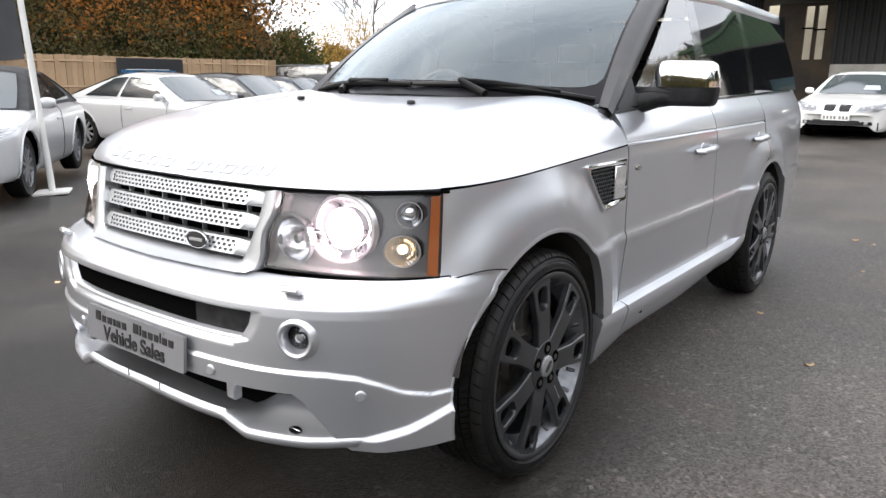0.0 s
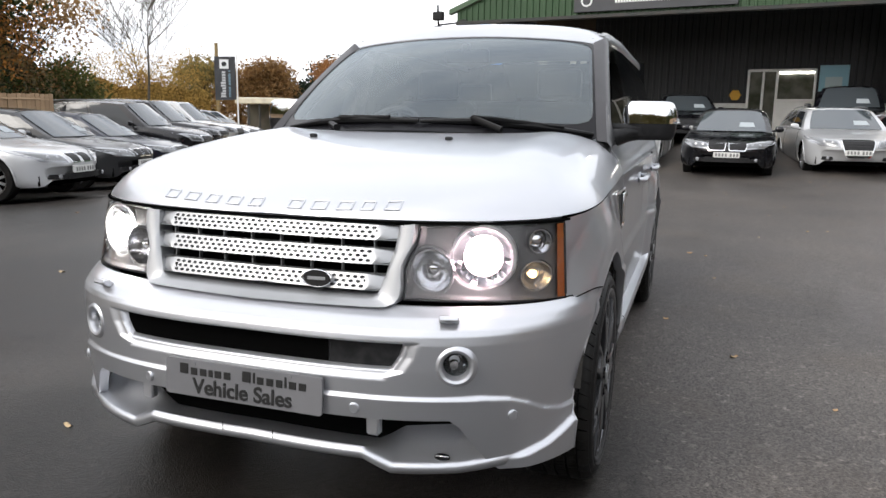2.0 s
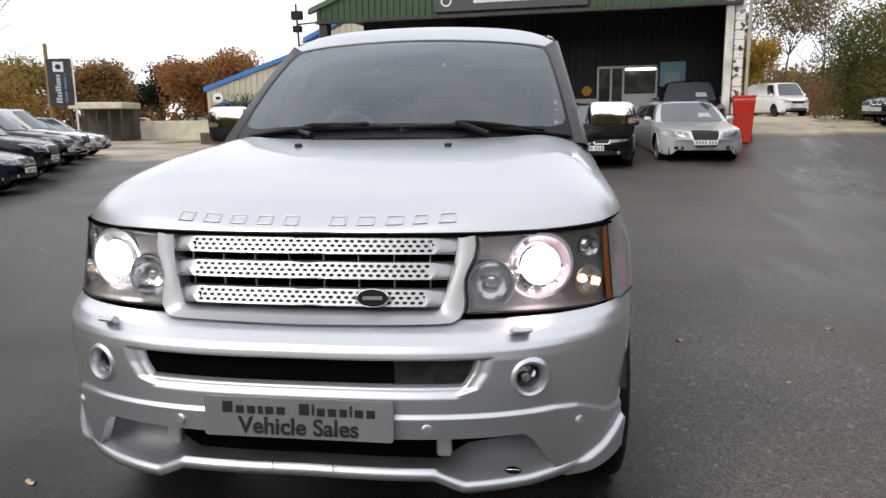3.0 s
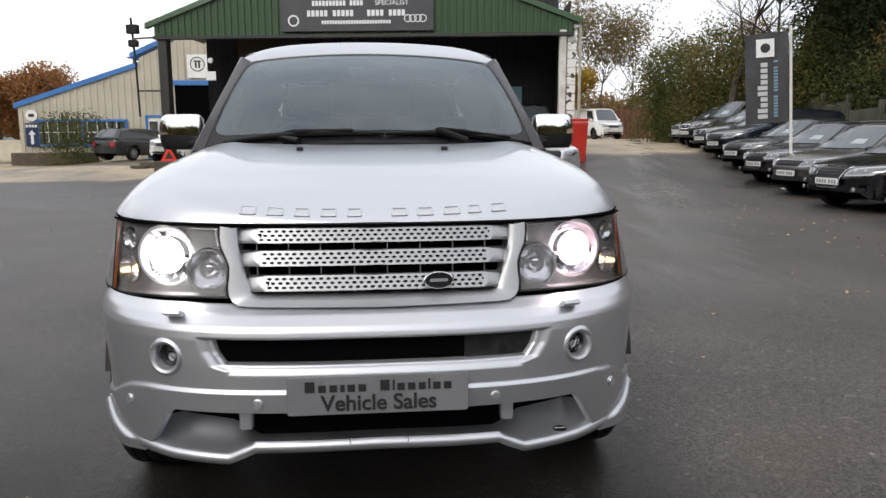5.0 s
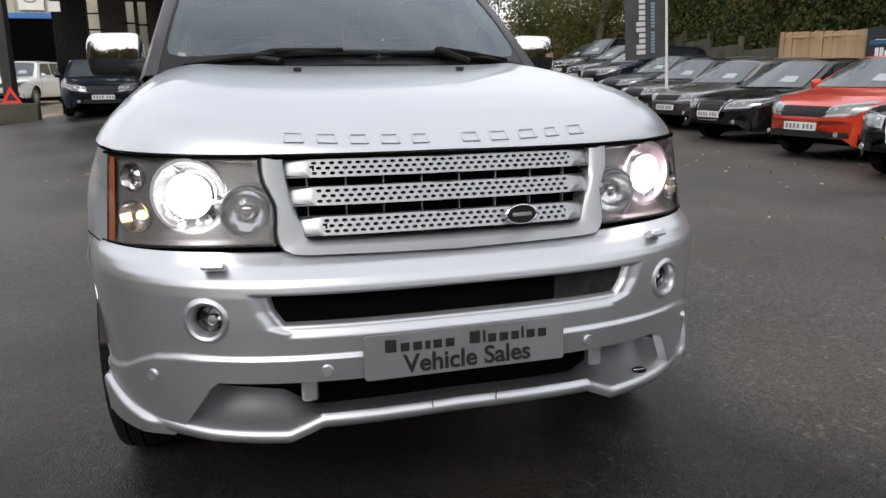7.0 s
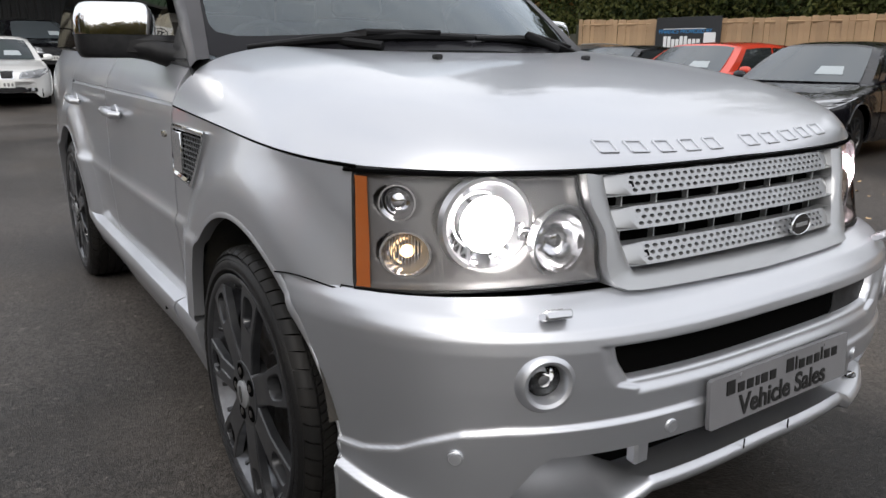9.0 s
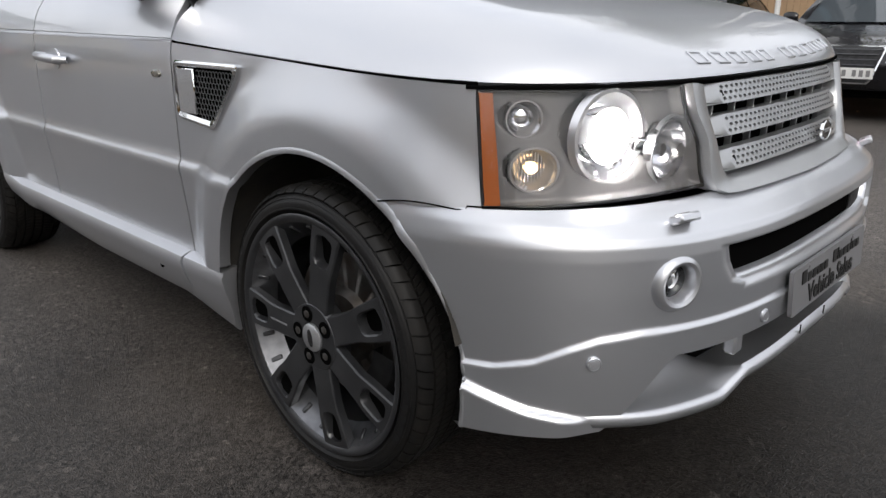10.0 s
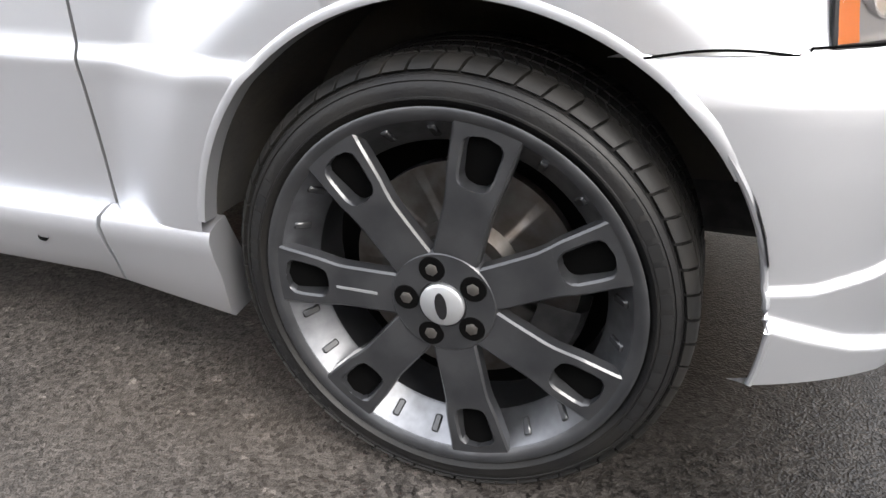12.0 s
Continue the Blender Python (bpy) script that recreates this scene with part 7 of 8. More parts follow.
s = Shape().box((5.45, BW - 0.06, 2.18), (0.80, 0.02, 0.78), 0.004, OFF)
poster = part("poster", s, mat("poster_blue", (0.32, 0.58, 0.68), 0.5), shed, "pale blue poster")
part("poster_shape", Shape().box((5.45, BW - 0.073, 2.06), (0.46, 0.006, 0.32), 0.0, OFF), mat("poster_pale", (0.55, 0.66, 0.68), 0.5), poster)
s = Shape().lathe([(0, 0.02), (0.16, 0.02), (0.18, 0)], 6, pose(1.75, BW - 0.06, 2.1, 90, 0, 0), close=False)
part("hazard_sign", s, mat("amber_sign", (0.62, 0.33, 0.02), 0.5), shed, "small amber warning sign")
# light doorway slots at the far left of the back wall
PALESHEET = vary(mat("pale_roof_sheet", (0.62, 0.58, 0.45), 0.6), (0.5, 0.46, 0.36), 2)
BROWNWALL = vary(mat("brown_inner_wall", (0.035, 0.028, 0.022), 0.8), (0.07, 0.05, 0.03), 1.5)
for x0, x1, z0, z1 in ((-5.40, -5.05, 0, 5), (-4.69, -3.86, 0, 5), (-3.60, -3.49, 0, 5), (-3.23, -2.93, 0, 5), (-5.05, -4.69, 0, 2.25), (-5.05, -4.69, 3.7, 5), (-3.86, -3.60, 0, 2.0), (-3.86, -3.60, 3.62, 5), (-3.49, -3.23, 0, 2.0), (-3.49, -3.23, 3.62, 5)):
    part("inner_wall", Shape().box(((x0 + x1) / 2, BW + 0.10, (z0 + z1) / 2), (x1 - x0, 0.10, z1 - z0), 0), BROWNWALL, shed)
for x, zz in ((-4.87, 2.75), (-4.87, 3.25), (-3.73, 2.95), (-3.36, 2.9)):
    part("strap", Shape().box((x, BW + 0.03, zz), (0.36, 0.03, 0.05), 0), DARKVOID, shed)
part("inner_beam", Shape().box((-3.9, BW - 0.02, 3.78), (1.9, 0.10, 0.12), 0.01), STEEL, shed)
# added sky-lit sheet that stands for daylight seen through the slots
s = Shape().box((0, 0, 1.9), (4.2, 0.06, 3.8), 0.01)
solo("slot_backdrop", s, PALESHEET, "pale sheet added outdoors as the daylight in the shed's wall slots", "screen", m=SHED @ pose(-4.3, 6.2, 0.1))
# fascia sign
SG = Matrix.Translation((-0.1, -0.10, 5.03))
s = Shape().box((0, 0, 0), (4.45, 0.05, 1.45), 0.008, SG)
fs = part("fascia_sign", s, vary(mat("fascia_charcoal", (0.045, 0.047, 0.052), 0.4), (0.055, 0.057, 0.062), 1), shed, "charcoal fascia board with white lettering and plain bars")
up = SG @ pose(0, -0.03, 0, 90, 0, 0)
words("VEHICLE SALES", 0.28, up @ Matrix.Translation((1.02, 0.32, 0)), SIGNWHITE, fs)
words("SPECIALIST", 0.20, up @ Matrix.Translation((1.02, 0.06, 0)), SIGNWHITE, fs)
s = Shape()
for k in range(14):
    if k != 6:
        s.box((-2.0 + 0.143 * k, 0.32, 0.0), (0.105, 0.20, 0.01), 0, up)
for k in range(15):
    if k not in (10,):
        s.box((-1.26 + 0.10 * k, 0.06, 0.0), (0.075, 0.14, 0.01), 0, up)
for k in range(23):
    if k not in (5, 12, 18) and not 11 <= k <= 13:
        s.box((-1.40 + 0.125 * k, -0.22, 0.0), (0.092, 0.17, 0.01), 0, up)
for k in range(26):
    s.box((-1.00 + 0.078 * k, -0.47, 0.0), (0.058, 0.10, 0.01), 0, up)
part("sign_bars", s, SIGNWHITE, fs)["kind"] = "stuff"
s = Shape().lathe([(0.12, 0), (0.12, 0.012), (0.165, 0.012), (0.165, 0)], 32, up @ Matrix.Translation((-1.85, -0.42, -0.002)), close=False)
part("round_logo", s, SIGNWHITE, fs)
s = Shape()
for k in range(4):
    s.lathe([(0.085, 0), (0.085, 0.012), (0.11, 0.012), (0.11, 0)], 28, up @ Matrix.Translation((1.48 + 0.145 * k, -0.38, -0.002 + 0.001 * k)), close=False)
part("ring_logo", s, SIGNWHITE, fs)
# floodlight mast at the corner
s = Shape().tube([(-HALF - 0.52, -0.15, 1.9), (-HALF - 0.55, -0.15, 3.4), (-HALF - 0.62, -0.15, 4.75)], 0.03, 8)
s.tube([(-HALF - 0.55, -0.15, 4.15), (-HALF + 0.1, -0.05, 4.2)], 0.025, 6)
s.tube([(-HALF - 0.53, -0.15, 2.65), (-HALF + 0.1, -0.05, 2.65)], 0.022, 6)
mast = part("lamp_mast", s, BLACK, shed, "black floodlight mast with two lamps")
for zz, sz in ((4.40, 0.34), (4.0, 0.26)):
    part("floodlight", Shape().box((-HALF - 0.52, -0.28, zz), (sz, 0.18, sz * 0.75), 0.02), BLACK, mast)
s = Shape().lathe([(0, .04), (.07, .02), (.09, -.04)], 16, pose(-4.60, 0.22, 3.55, 90, 0, 0), close=False)
part("alarm_bell", s, UPVC, shed)
part("notice", Shape().box((-4.60, 0.24, 3.1), (0.30, 0.02, 0.26), 0), UPVC, shed)

# bins and cone by the pier
s = Shape()
s.grid([[(x * f, y * f, z) for x, y in ((-0.26, -0.30), (0.26, -0.30), (0.26, 0.30), (-0.26, 0.30))] for z, f in ((0.0, 0.82), (0.05, 0.84), (1.0, 1.0), (1.04, 1.06), (1.10, 1.04), (1.16, 0.9))], loop=True)
s.add([(x * 0.9, y * 0.9, 1.16) for x, y in ((-0.26, -0.30), (0.26, -0.30), (0.26, 0.30), (-0.26, 0.30))], [(0, 1, 2, 3)])
bx, by = 5.88, 17.7
binn = thing("wheelie_bin", "bright red plastic wheeled bin beside the brick pier", "bin", pose(bx, by, ground_z(bx, by), 0, 0, -12))
part("tub", s, RED, binn)
part("lid", Shape().box((0, 0.02, 1.17), (0.58, 0.66, 0.05), 0.015), RED, binn)
part("handle", Shape().tube([(-0.22, 0.36, 1.08), (0.22, 0.36, 1.08)], 0.018, 8), RED, binn)
for sx in (-1, 1):
    part("bin_wheel", Shape().lathe([(0, -.03), (.09, -.03), (.09, .03), (0, .03)], 16, pose(sx * 0.24, 0.30, 0.09, 0, 90, 0), close=False), RUBBER, binn)
cone = thing("traffic_cone", "small orange and white traffic cone", "cone", pose(5.5, 17.7, ground_z(5.5, 17.7)))
part("cone_body", Shape().lathe([(0.14, 0.02), (0.025, 0.46), (0.0, 0.47)], 20, Matrix.Identity(4), close=False), mat("cone_orange", (0.75, 0.13, 0.02), 0.5), cone)
part("cone_base", Shape().box((0, 0, 0.015), (0.34, 0.34, 0.03), 0.01), mat("cone_base", (0.6, 0.1, 0.02), 0.5), cone)
part("cone_sleeve", Shape().lathe([(0.106, 0.16), (0.068, 0.31)], 20, Matrix.Identity(4), close=False), SIGNWHITE, cone)

# ---- cream shed with blue trim ----
CREAM = vary(mat("cream_cladding", (0.50, 0.465, 0.37), 0.55), (0.41, 0.38, 0.30), 0.5)
BLUETRIM = vary(mat("blue_trim", (0.035, 0.15, 0.42), 0.45), (0.05, 0.19, 0.48), 1)
cs = thing("cream_shed", "cream ribbed metal shed with bright blue trim and a stepped gable", "building", pose(-17.3, 35.8, 0.0, 0, 0, 0))


def cream_top(x):
    return 2.75 + 0.345 * x if x < 5.85 else 5.17 + 0.48 * (x - 5.85)


part("front_cladding", ribbed(0, 14.0, lambda x: 0.1, lambda x: min(cream_top(x), 8.8 - 0.345 * max(0, x - 14)), 0.0, 0.33, 0.04), CREAM, cs, sharp=20)
s = Shape()
for x0, x1 in ((-0.15, 5.85), (5.52, 14.0)):
    a, b = Vector((x0, -0.12, cream_top(max(0, x0) if x0 < 5 else 5.9))), Vector((x1, -0.12, cream_top(x1 - (0.001 if x1 < 6 else 0))))
    s.add([a, b, b + Vector((0, 0, 0.24)), a + Vector((0, 0, 0.24)), a + Vector((0, 12, 0)), b + Vector((0, 12, 0)), b + Vector((0, 12, 0.24)), a + Vector((0, 12, 0.24))], [(0, 1, 2, 3), (3, 2, 6, 7), (0, 4, 5, 1), (4, 7, 6, 5), (0, 3, 7, 4), (1, 5, 6, 2)])
part("blue_verge", s, BLUETRIM, cs)
for x0, x1, z0, z1 in ((0.9, 5.15, 0.95, 2.15),):
    s = Shape()
    for zz in (z0, z1):
        s.box(((x0 + x1) / 2, -0.07, zz), (x1 - x0 + 0.12, 0.08, 0.12), 0.01)
    for x in (x0, (x0 + x1) / 2, x1):
        s.box((x, -0.07, (z0 + z1) / 2), (0.12, 0.08, z1 - z0), 0.01)
    wf = part("window_frame", s, BLUETRIM, cs)
    part("pane", Shape().box(((x0 + x1) / 2, -0.03, (z0 + z1) / 2), (x1 - x0, 0.02, z1 - z0), 0), PANEGLASS, wf)
    s = Shape()
    for k in range(1, 9):
        s.box((x0 + (x1 - x0) * k / 9, -0.05, (z0 + z1) / 2), (0.04, 0.04, z1 - z0), 0)
    s.box(((x0 + x1) / 2, -0.05, z0 + 0.62), (x1 - x0, 0.04, 0.04), 0)
    part("glazing_bar", s, UPVC, wf)
s = Shape()
for x in (6.15, 7.30):
    s.box((x, -0.07, 1.22), (0.12, 0.08, 2.3), 0.01)
s.box((6.72, -0.07, 2.35), (1.27, 0.08, 0.12), 0.01)
df = part("door_frame", s, BLUETRIM, cs)
part("door_leaf", Shape().box((6.72, -0.03, 1.2), (1.05, 0.05, 2.2), 0.01), UPVC, df)
for x in (6.47, 6.98):
    part("pane", Shape().box((x, -0.065, 1.35), (0.40, 0.02, 1.5), 0), PANEGLASS, df)
# no opening is cut: a black slab paints the doorway's shade
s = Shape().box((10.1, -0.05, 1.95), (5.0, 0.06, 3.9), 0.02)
part("roller_opening", s, DARKVOID, cs, "black slab standing for the unlit inside of an open workshop doorway")
part("lintel", Shape().box((10.1, -0.10, 4.0), (5.2, 0.16, 0.24), 0.02), BLUETRIM, cs)
sb = part("sign_board", Shape().box((8.80, -0.10, 4.82), (1.05, 0.04, 1.15), 0.01), UPVC, cs, "white board with a black circle mark")
part("circle_mark", Shape().lathe([(0.32, 0), (0.32, 0.02), (0.36, 0.02), (0.36, 0)], 32, pose(8.78, -0.12, 4.92, 90, 0, 0), close=False), LETTERBLACK, sb)
for x, zz, wd, hh in ((8.71, 4.90, 0.08, 0.34), (8.87, 4.90, 0.08, 0.34), (8.79, 5.06, 0.34, 0.07)):
    part("mark_bar", Shape().box((x, -0.13, zz), (wd, 0.01, hh), 0), LETTERBLACK, sb)
rs = part("round_sign", Shape().lathe([(0, 0.03), (0.28, 0.03), (0.28, 0)], 28, pose(0.66, -0.10, 2.40, 90, 0, 0), close=False), SIGNWHITE, cs)
part("round_mark", Shape().box((0.66, -0.135, 2.40), (0.26, 0.01, 0.15), 0), LETTERBLACK, rs)
ab = part("arrow_board", Shape().box((0.62, -0.10, 1.45), (0.62, 0.03, 1.15), 0.01), mat("sign_navy", (0.015, 0.03, 0.09), 0.4), cs, "navy board with a white arrow")
s = Shape().box((0.62, -0.12, 1.24), (0.14, 0.01, 0.50), 0)
s.prism([(-0.18, 0.0), (0.18, 0.0), (0.0, 0.22)], 0, 0.01, Matrix.Translation((0.62, -0.115, 1.46)) @ FRONT)
for k in range(4):
    part("sign_bar", Shape().box((0.41 + 0.14 * k, -0.12, 1.88), (0.10, 0.01, 0.13), 0), SIGNWHITE, ab)
part("arrow", s, SIGNWHITE, ab)
s = Shape()
s.box((1.8, -0.45, 0.28), (3.9, 0.5, 0.62), 0.03)
solo("planter_wall", s, vary(mat("old_brick", (0.14, 0.10, 0.075), 0.85), (0.08, 0.065, 0.05), 2, bump=0.3), "low dark brick planter by the cream shed", "wall", m=pose(-17.0, 35.0, 0))
# chimney pipes on the stepped roof
s = Shape().tube([(5.5, 0.6, 4.9), (5.5, 0.6, 5.5)], 0.05, 8).tube([(5.2, 0.6, 5.3), (5.5, 0.6, 5.25)], 0.04, 6)
part("flue", s, STEEL, cs)

# red warning triangle on a low timber edge
tx, ty = -5.66, 18.6
wt = thing("warning_triangle", "folding red roadside warning triangle", "triangle", pose(tx, ty, ground_z(tx, ty) + 0.50, 0, 0, 0))
s = Shape()
tri_o = [(-0.24, 0.0), (0.24, 0.0), (0.0, 0.42)]
tri_i = [(-0.12, 0.065), (0.12, 0.065), (0.0, 0.285)]
s.grid([[FRONT @ Vector((x, z, d)) for x, z in lp] for lp, d in ((tri_o, 0.0), (tri_o, 0.02), (tri_i, 0.02), (tri_i, 0.0))], loop=True)
part("reflector_frame", s, mat("signal_red", (0.75, 0.05, 0.03), 0.4), wt)
part("stand", Shape().tube([(-0.20, 0.10, 0.012), (0, 0, 0.03), (0.20, 0.10, 0.012)], 0.014, 6), BLACK, wt)
solo("timber_sleeper", Shape().box((0.1, 0, 0.24), (1.0, 0.35, 0.51), 0.02), OLDWALL, "dark timber sleeper under the warning triangle", "sleeper", m=pose(tx, ty + 0.05, ground_z(tx, ty)))
s = Shape().box((-0.2, 0.0, 0.10), (1.2, 0.35, 0.22), 0.02).box((-0.7, -0.35, 0.04), (0.6, 0.3, 0.09), 0.02)
solo("timber_edging", s, OLDWALL, "low mossy timber edging at the gravel", "edging", m=pose(-7.6, 25.0, ground_z(-7.6, 25.0), 0, 0, -14))

# open shelter far behind the fence row
sh = thing("open_shelter", "low pale-roofed open shelter across the gravel", "shelter", pose(-27.6, 42.8, -0.1, 0, 0, 14))
part("roof", Shape().box((0, 0, 2.3), (3.3, 4.0, 0.42), 0.05), PALESHEET, sh)
# solid dark block in place of the shelter's shaded interior
part("dark_inside", Shape().box((0, 1.2, 1.05), (3.1, 1.6, 2.1), 0.02), OLDWALL, sh)
for k in range(5):
    part("post", Shape().box((-1.5 + 0.75 * k, -1.8, 1.05), (0.12, 0.12, 2.1), 0.01), STEEL, sh)
s = Shape().box((0, 0, 0.7), (7, 0.25, 1.4), 0.02)
solo("gravel_wall", s, PALESHEET, "low pale wall across the gravel", "wall", m=pose(-22.5, 44.5, -0.2, 0, 0, 8))
s = Shape().tube([(-22.8, 30.5, 0), (-22.8, 30.5, 4.9)], 0.09, 8)
solo("timber_pole", s, vary(mat("pole_wood", (0.30, 0.22, 0.10), 0.8), (0.22, 0.16, 0.08), 2), "plain timber pole behind the fence row", "pole")

# ---- trees and hedges ----
def leafy(name, a, b):
    m = vary(mat(name, a, 0.65), b, 0.9, contrast=(0.3, 0.7), island=True)
    nt = m.node_tree
    pb = nt.nodes["Principled BSDF"]
    pb.inputs["Specular IOR Level"].default_value = 0.25
    # light shines through the leaf
    tl = nt.nodes.new("ShaderNodeBsdfTranslucent")
    mx = nt.nodes.new("ShaderNodeMixShader")
    mx.inputs[0].default_value = 0.42
    nt.links.new(pb.inputs["Base Color"].links[0].from_socket, tl.inputs["Color"])
    nt.links.new(pb.outputs[0], mx.inputs[1])
    nt.links.new(tl.outputs[0], mx.inputs[2])
    nt.links.new(mx.outputs[0], nt.nodes["Material Output"].inputs["Surface"])
    return m


L_GREEN = leafy("green_leaf", (0.060, 0.084, 0.024), (0.12, 0.115, 0.034))
L_DARK = leafy("dark_ivy_leaf", (0.024, 0.040, 0.014), (0.045, 0.055, 0.018))
L_OLIVE = leafy("olive_leaf", (0.135, 0.125, 0.042), (0.21, 0.16, 0.055))
L_ORANGE = leafy("orange_leaf", (0.50, 0.20, 0.04), (0.38, 0.18, 0.05))
L_YELLOW = leafy("yellow_leaf", (0.36, 0.235, 0.03), (0.25, 0.17, 0.03))
L_GOLD = leafy("golden_leaf", (0.42, 0.28, 0.08), (0.31, 0.20, 0.06))
L_RUST = leafy("rust_leaf", (0.34, 0.16, 0.055), (0.25, 0.125, 0.05))
L_DULL = leafy("dull_leaf", (0.17, 0.145, 0.085), (0.22, 0.165, 0.08))
L_BROWN = leafy("brown_leaf", (0.22, 0.13, 0.055), (0.30, 0.175, 0.07))
L_PINE = leafy("pine_needle", (0.014, 0.026, 0.016), (0.022, 0.034, 0.018))
BARK = vary(mat("bark", (0.075, 0.060, 0.046), 0.9), (0.045, 0.042, 0.030), 6, bump=0.5, bump_scale=18)
RNG = np.random.default_rng(7)


def leaf_cloud(centres, radii, count, size, flat=1.0):
    """Small folded leaves scattered through clumps, thicker towards their skins."""
    c = np.repeat(np.asarray(centres, float), count, 0)
    r = np.repeat(np.asarray(radii, float), count, 0)
    n = len(c)
    d = RNG.normal(size=(n, 3))
    d /= np.linalg.norm(d, axis=1)[:, None]
    rad = r[:, None] * RNG.uniform(0.35, 1.0, (n, 1)) ** 0.6 if r.ndim == 1 else r * RNG.uniform(0.35, 1.0, (n, 1)) ** 0.6
    p = c + d * rad * np.array([1, 1, flat]) + RNG.normal(size=(n, 3)) * 0.10
    a = RNG.normal(size=(n, 3))
    a /= np.linalg.norm(a, axis=1)[:, None]
    b = np.cross(a, RNG.normal(size=(n, 3)))
    b /= np.linalg.norm(b, axis=1)[:, None]
    s = size * RNG.uniform(0.6, 1.4, (n, 1))
    nn = np.cross(a, b)
    v = np.stack([p - a * s, p + b * s * 0.55 + nn * s * 0.25, p + a * s, p - b * s * 0.55 + nn * s * 0.25], 1).reshape(-1, 3)
    i = np.arange(n)[:, None] * 4
    f = np.concatenate([i + np.array([[0, 1, 2]]), i + np.array([[0, 2, 3]])], 0)
    return v, f


def cloud_mesh(name, v, f, material):
    me = bpy.data.meshes.new(name)
    me.from_pydata(v.tolist(), [], f.tolist())
    me.materials.append(material)
    return me


def limb_set(base, height, spread, r0, seed, levels=3, kids=5, droop=0.0, twig=0.35):
    """A trunk with limbs and twigs; returns the shape and the twig ends."""
    rnd = random.Random(seed)
    sh_ = Shape()
    ends = []

    def grow(p, d, length, r, lev):
        pts, rr = [p], [r]
        q = p.copy()
        dd = d.copy()
        for _ in range(4):
            dd = (dd + Vector((rnd.uniform(-.16, .16), rnd.uniform(-.16, .16), rnd.uniform(-.06, .12) - droop))).normalized()
            q = q + dd * length / 4
            pts.append(q.copy())
            rr.append(max(0.008, r * (1 - 0.17 * len(pts))))
        sh_.tube(pts, rr, 6 if lev < 2 else 4)
        if lev >= levels:
            ends.append(q)
            return
        for k in range(kids if lev else kids + 2):
            t = rnd.uniform(0.35, 1.0)
            at_ = pts[0].lerp(pts[-1], t) if lev else pts[min(4, 1 + int(t * 4))]
            az = rnd.uniform(0, 2 * math.pi)
            side = Vector((math.cos(az), math.sin(az), rnd.uniform(0.1, 0.9)))
            nd = (dd * 0.55 + side * spread).normalized()
            grow(at_, nd, length * rnd.uniform(0.45, 0.70), rr[2] * 0.55, lev + 1)
        ends.append(q)
    grow(Vector(base), Vector((0, 0, 1)), height * 0.55, r0, 0)
    return sh_, ends


def tree(label, x, y, h, leaf, seed, n=26, size=0.13, clump=0.9, spread=0.9, r0=0.2, base=None, kids=4, levels=2):
    z = ground_z(x, y) if base is None else base
    t = thing("tree", label, "tree", pose(x, y, z))
    shp, ends = limb_set((0, 0, -0.1), h, spread, r0, seed, levels, kids)
    part("trunk", shp, BARK, t)
    if leaf is not None:
        e = np.array([tuple(p) for p in ends])
        v, f = leaf_cloud(e, np.full(len(e), clump), n, size, 0.8)
        part("crown", cloud_mesh("crown", v, f, leaf), None, t)
    return t


def hedge(label, pts, h, depth, leaf, count, size, rough=0.5, z0=0.0, name="hedge"):
    """A ragged bank of growth along a line; h may vary along it."""
    pts = np.asarray(pts, float)
    seg = np.linalg.norm(np.diff(pts, axis=0), axis=1)
    cum = np.concatenate([[0], np.cumsum(seg)])
    n = int(cum[-1] / 0.55) + 1
    cs_, rs_ = [], []
    for k in range(n):
        d = cum[-1] * (k + 0.5) / n
        x = np.interp(d, cum, pts[:, 0])
        y = np.interp(d, cum, pts[:, 1])
        hh = (np.interp(d, cum, h) if np.ndim(h) else h) * (1 + rough * (noise.noise((x * 0.35, y * 0.35, 3.1)) + 0.5 * noise.noise((x * 1.1, y * 1.1, 7.7))))
        for q in range(max(2, int(hh / 0.8))):
            cs_.append((x + RNG.normal() * depth * 0.35, y + RNG.normal() * depth * 0.35, ground_z(x, y) + z0 + hh * (q + 0.5) / max(2, int(hh / 0.8))))
            rs_.append(0.75 + 0.25 * RNG.random())
    v, f = leaf_cloud(cs_, rs_, count, size)
    ob = new(name, cloud_mesh(name, v, f, leaf))
    return tagged(ob, label, "hedge", kind="stuff")


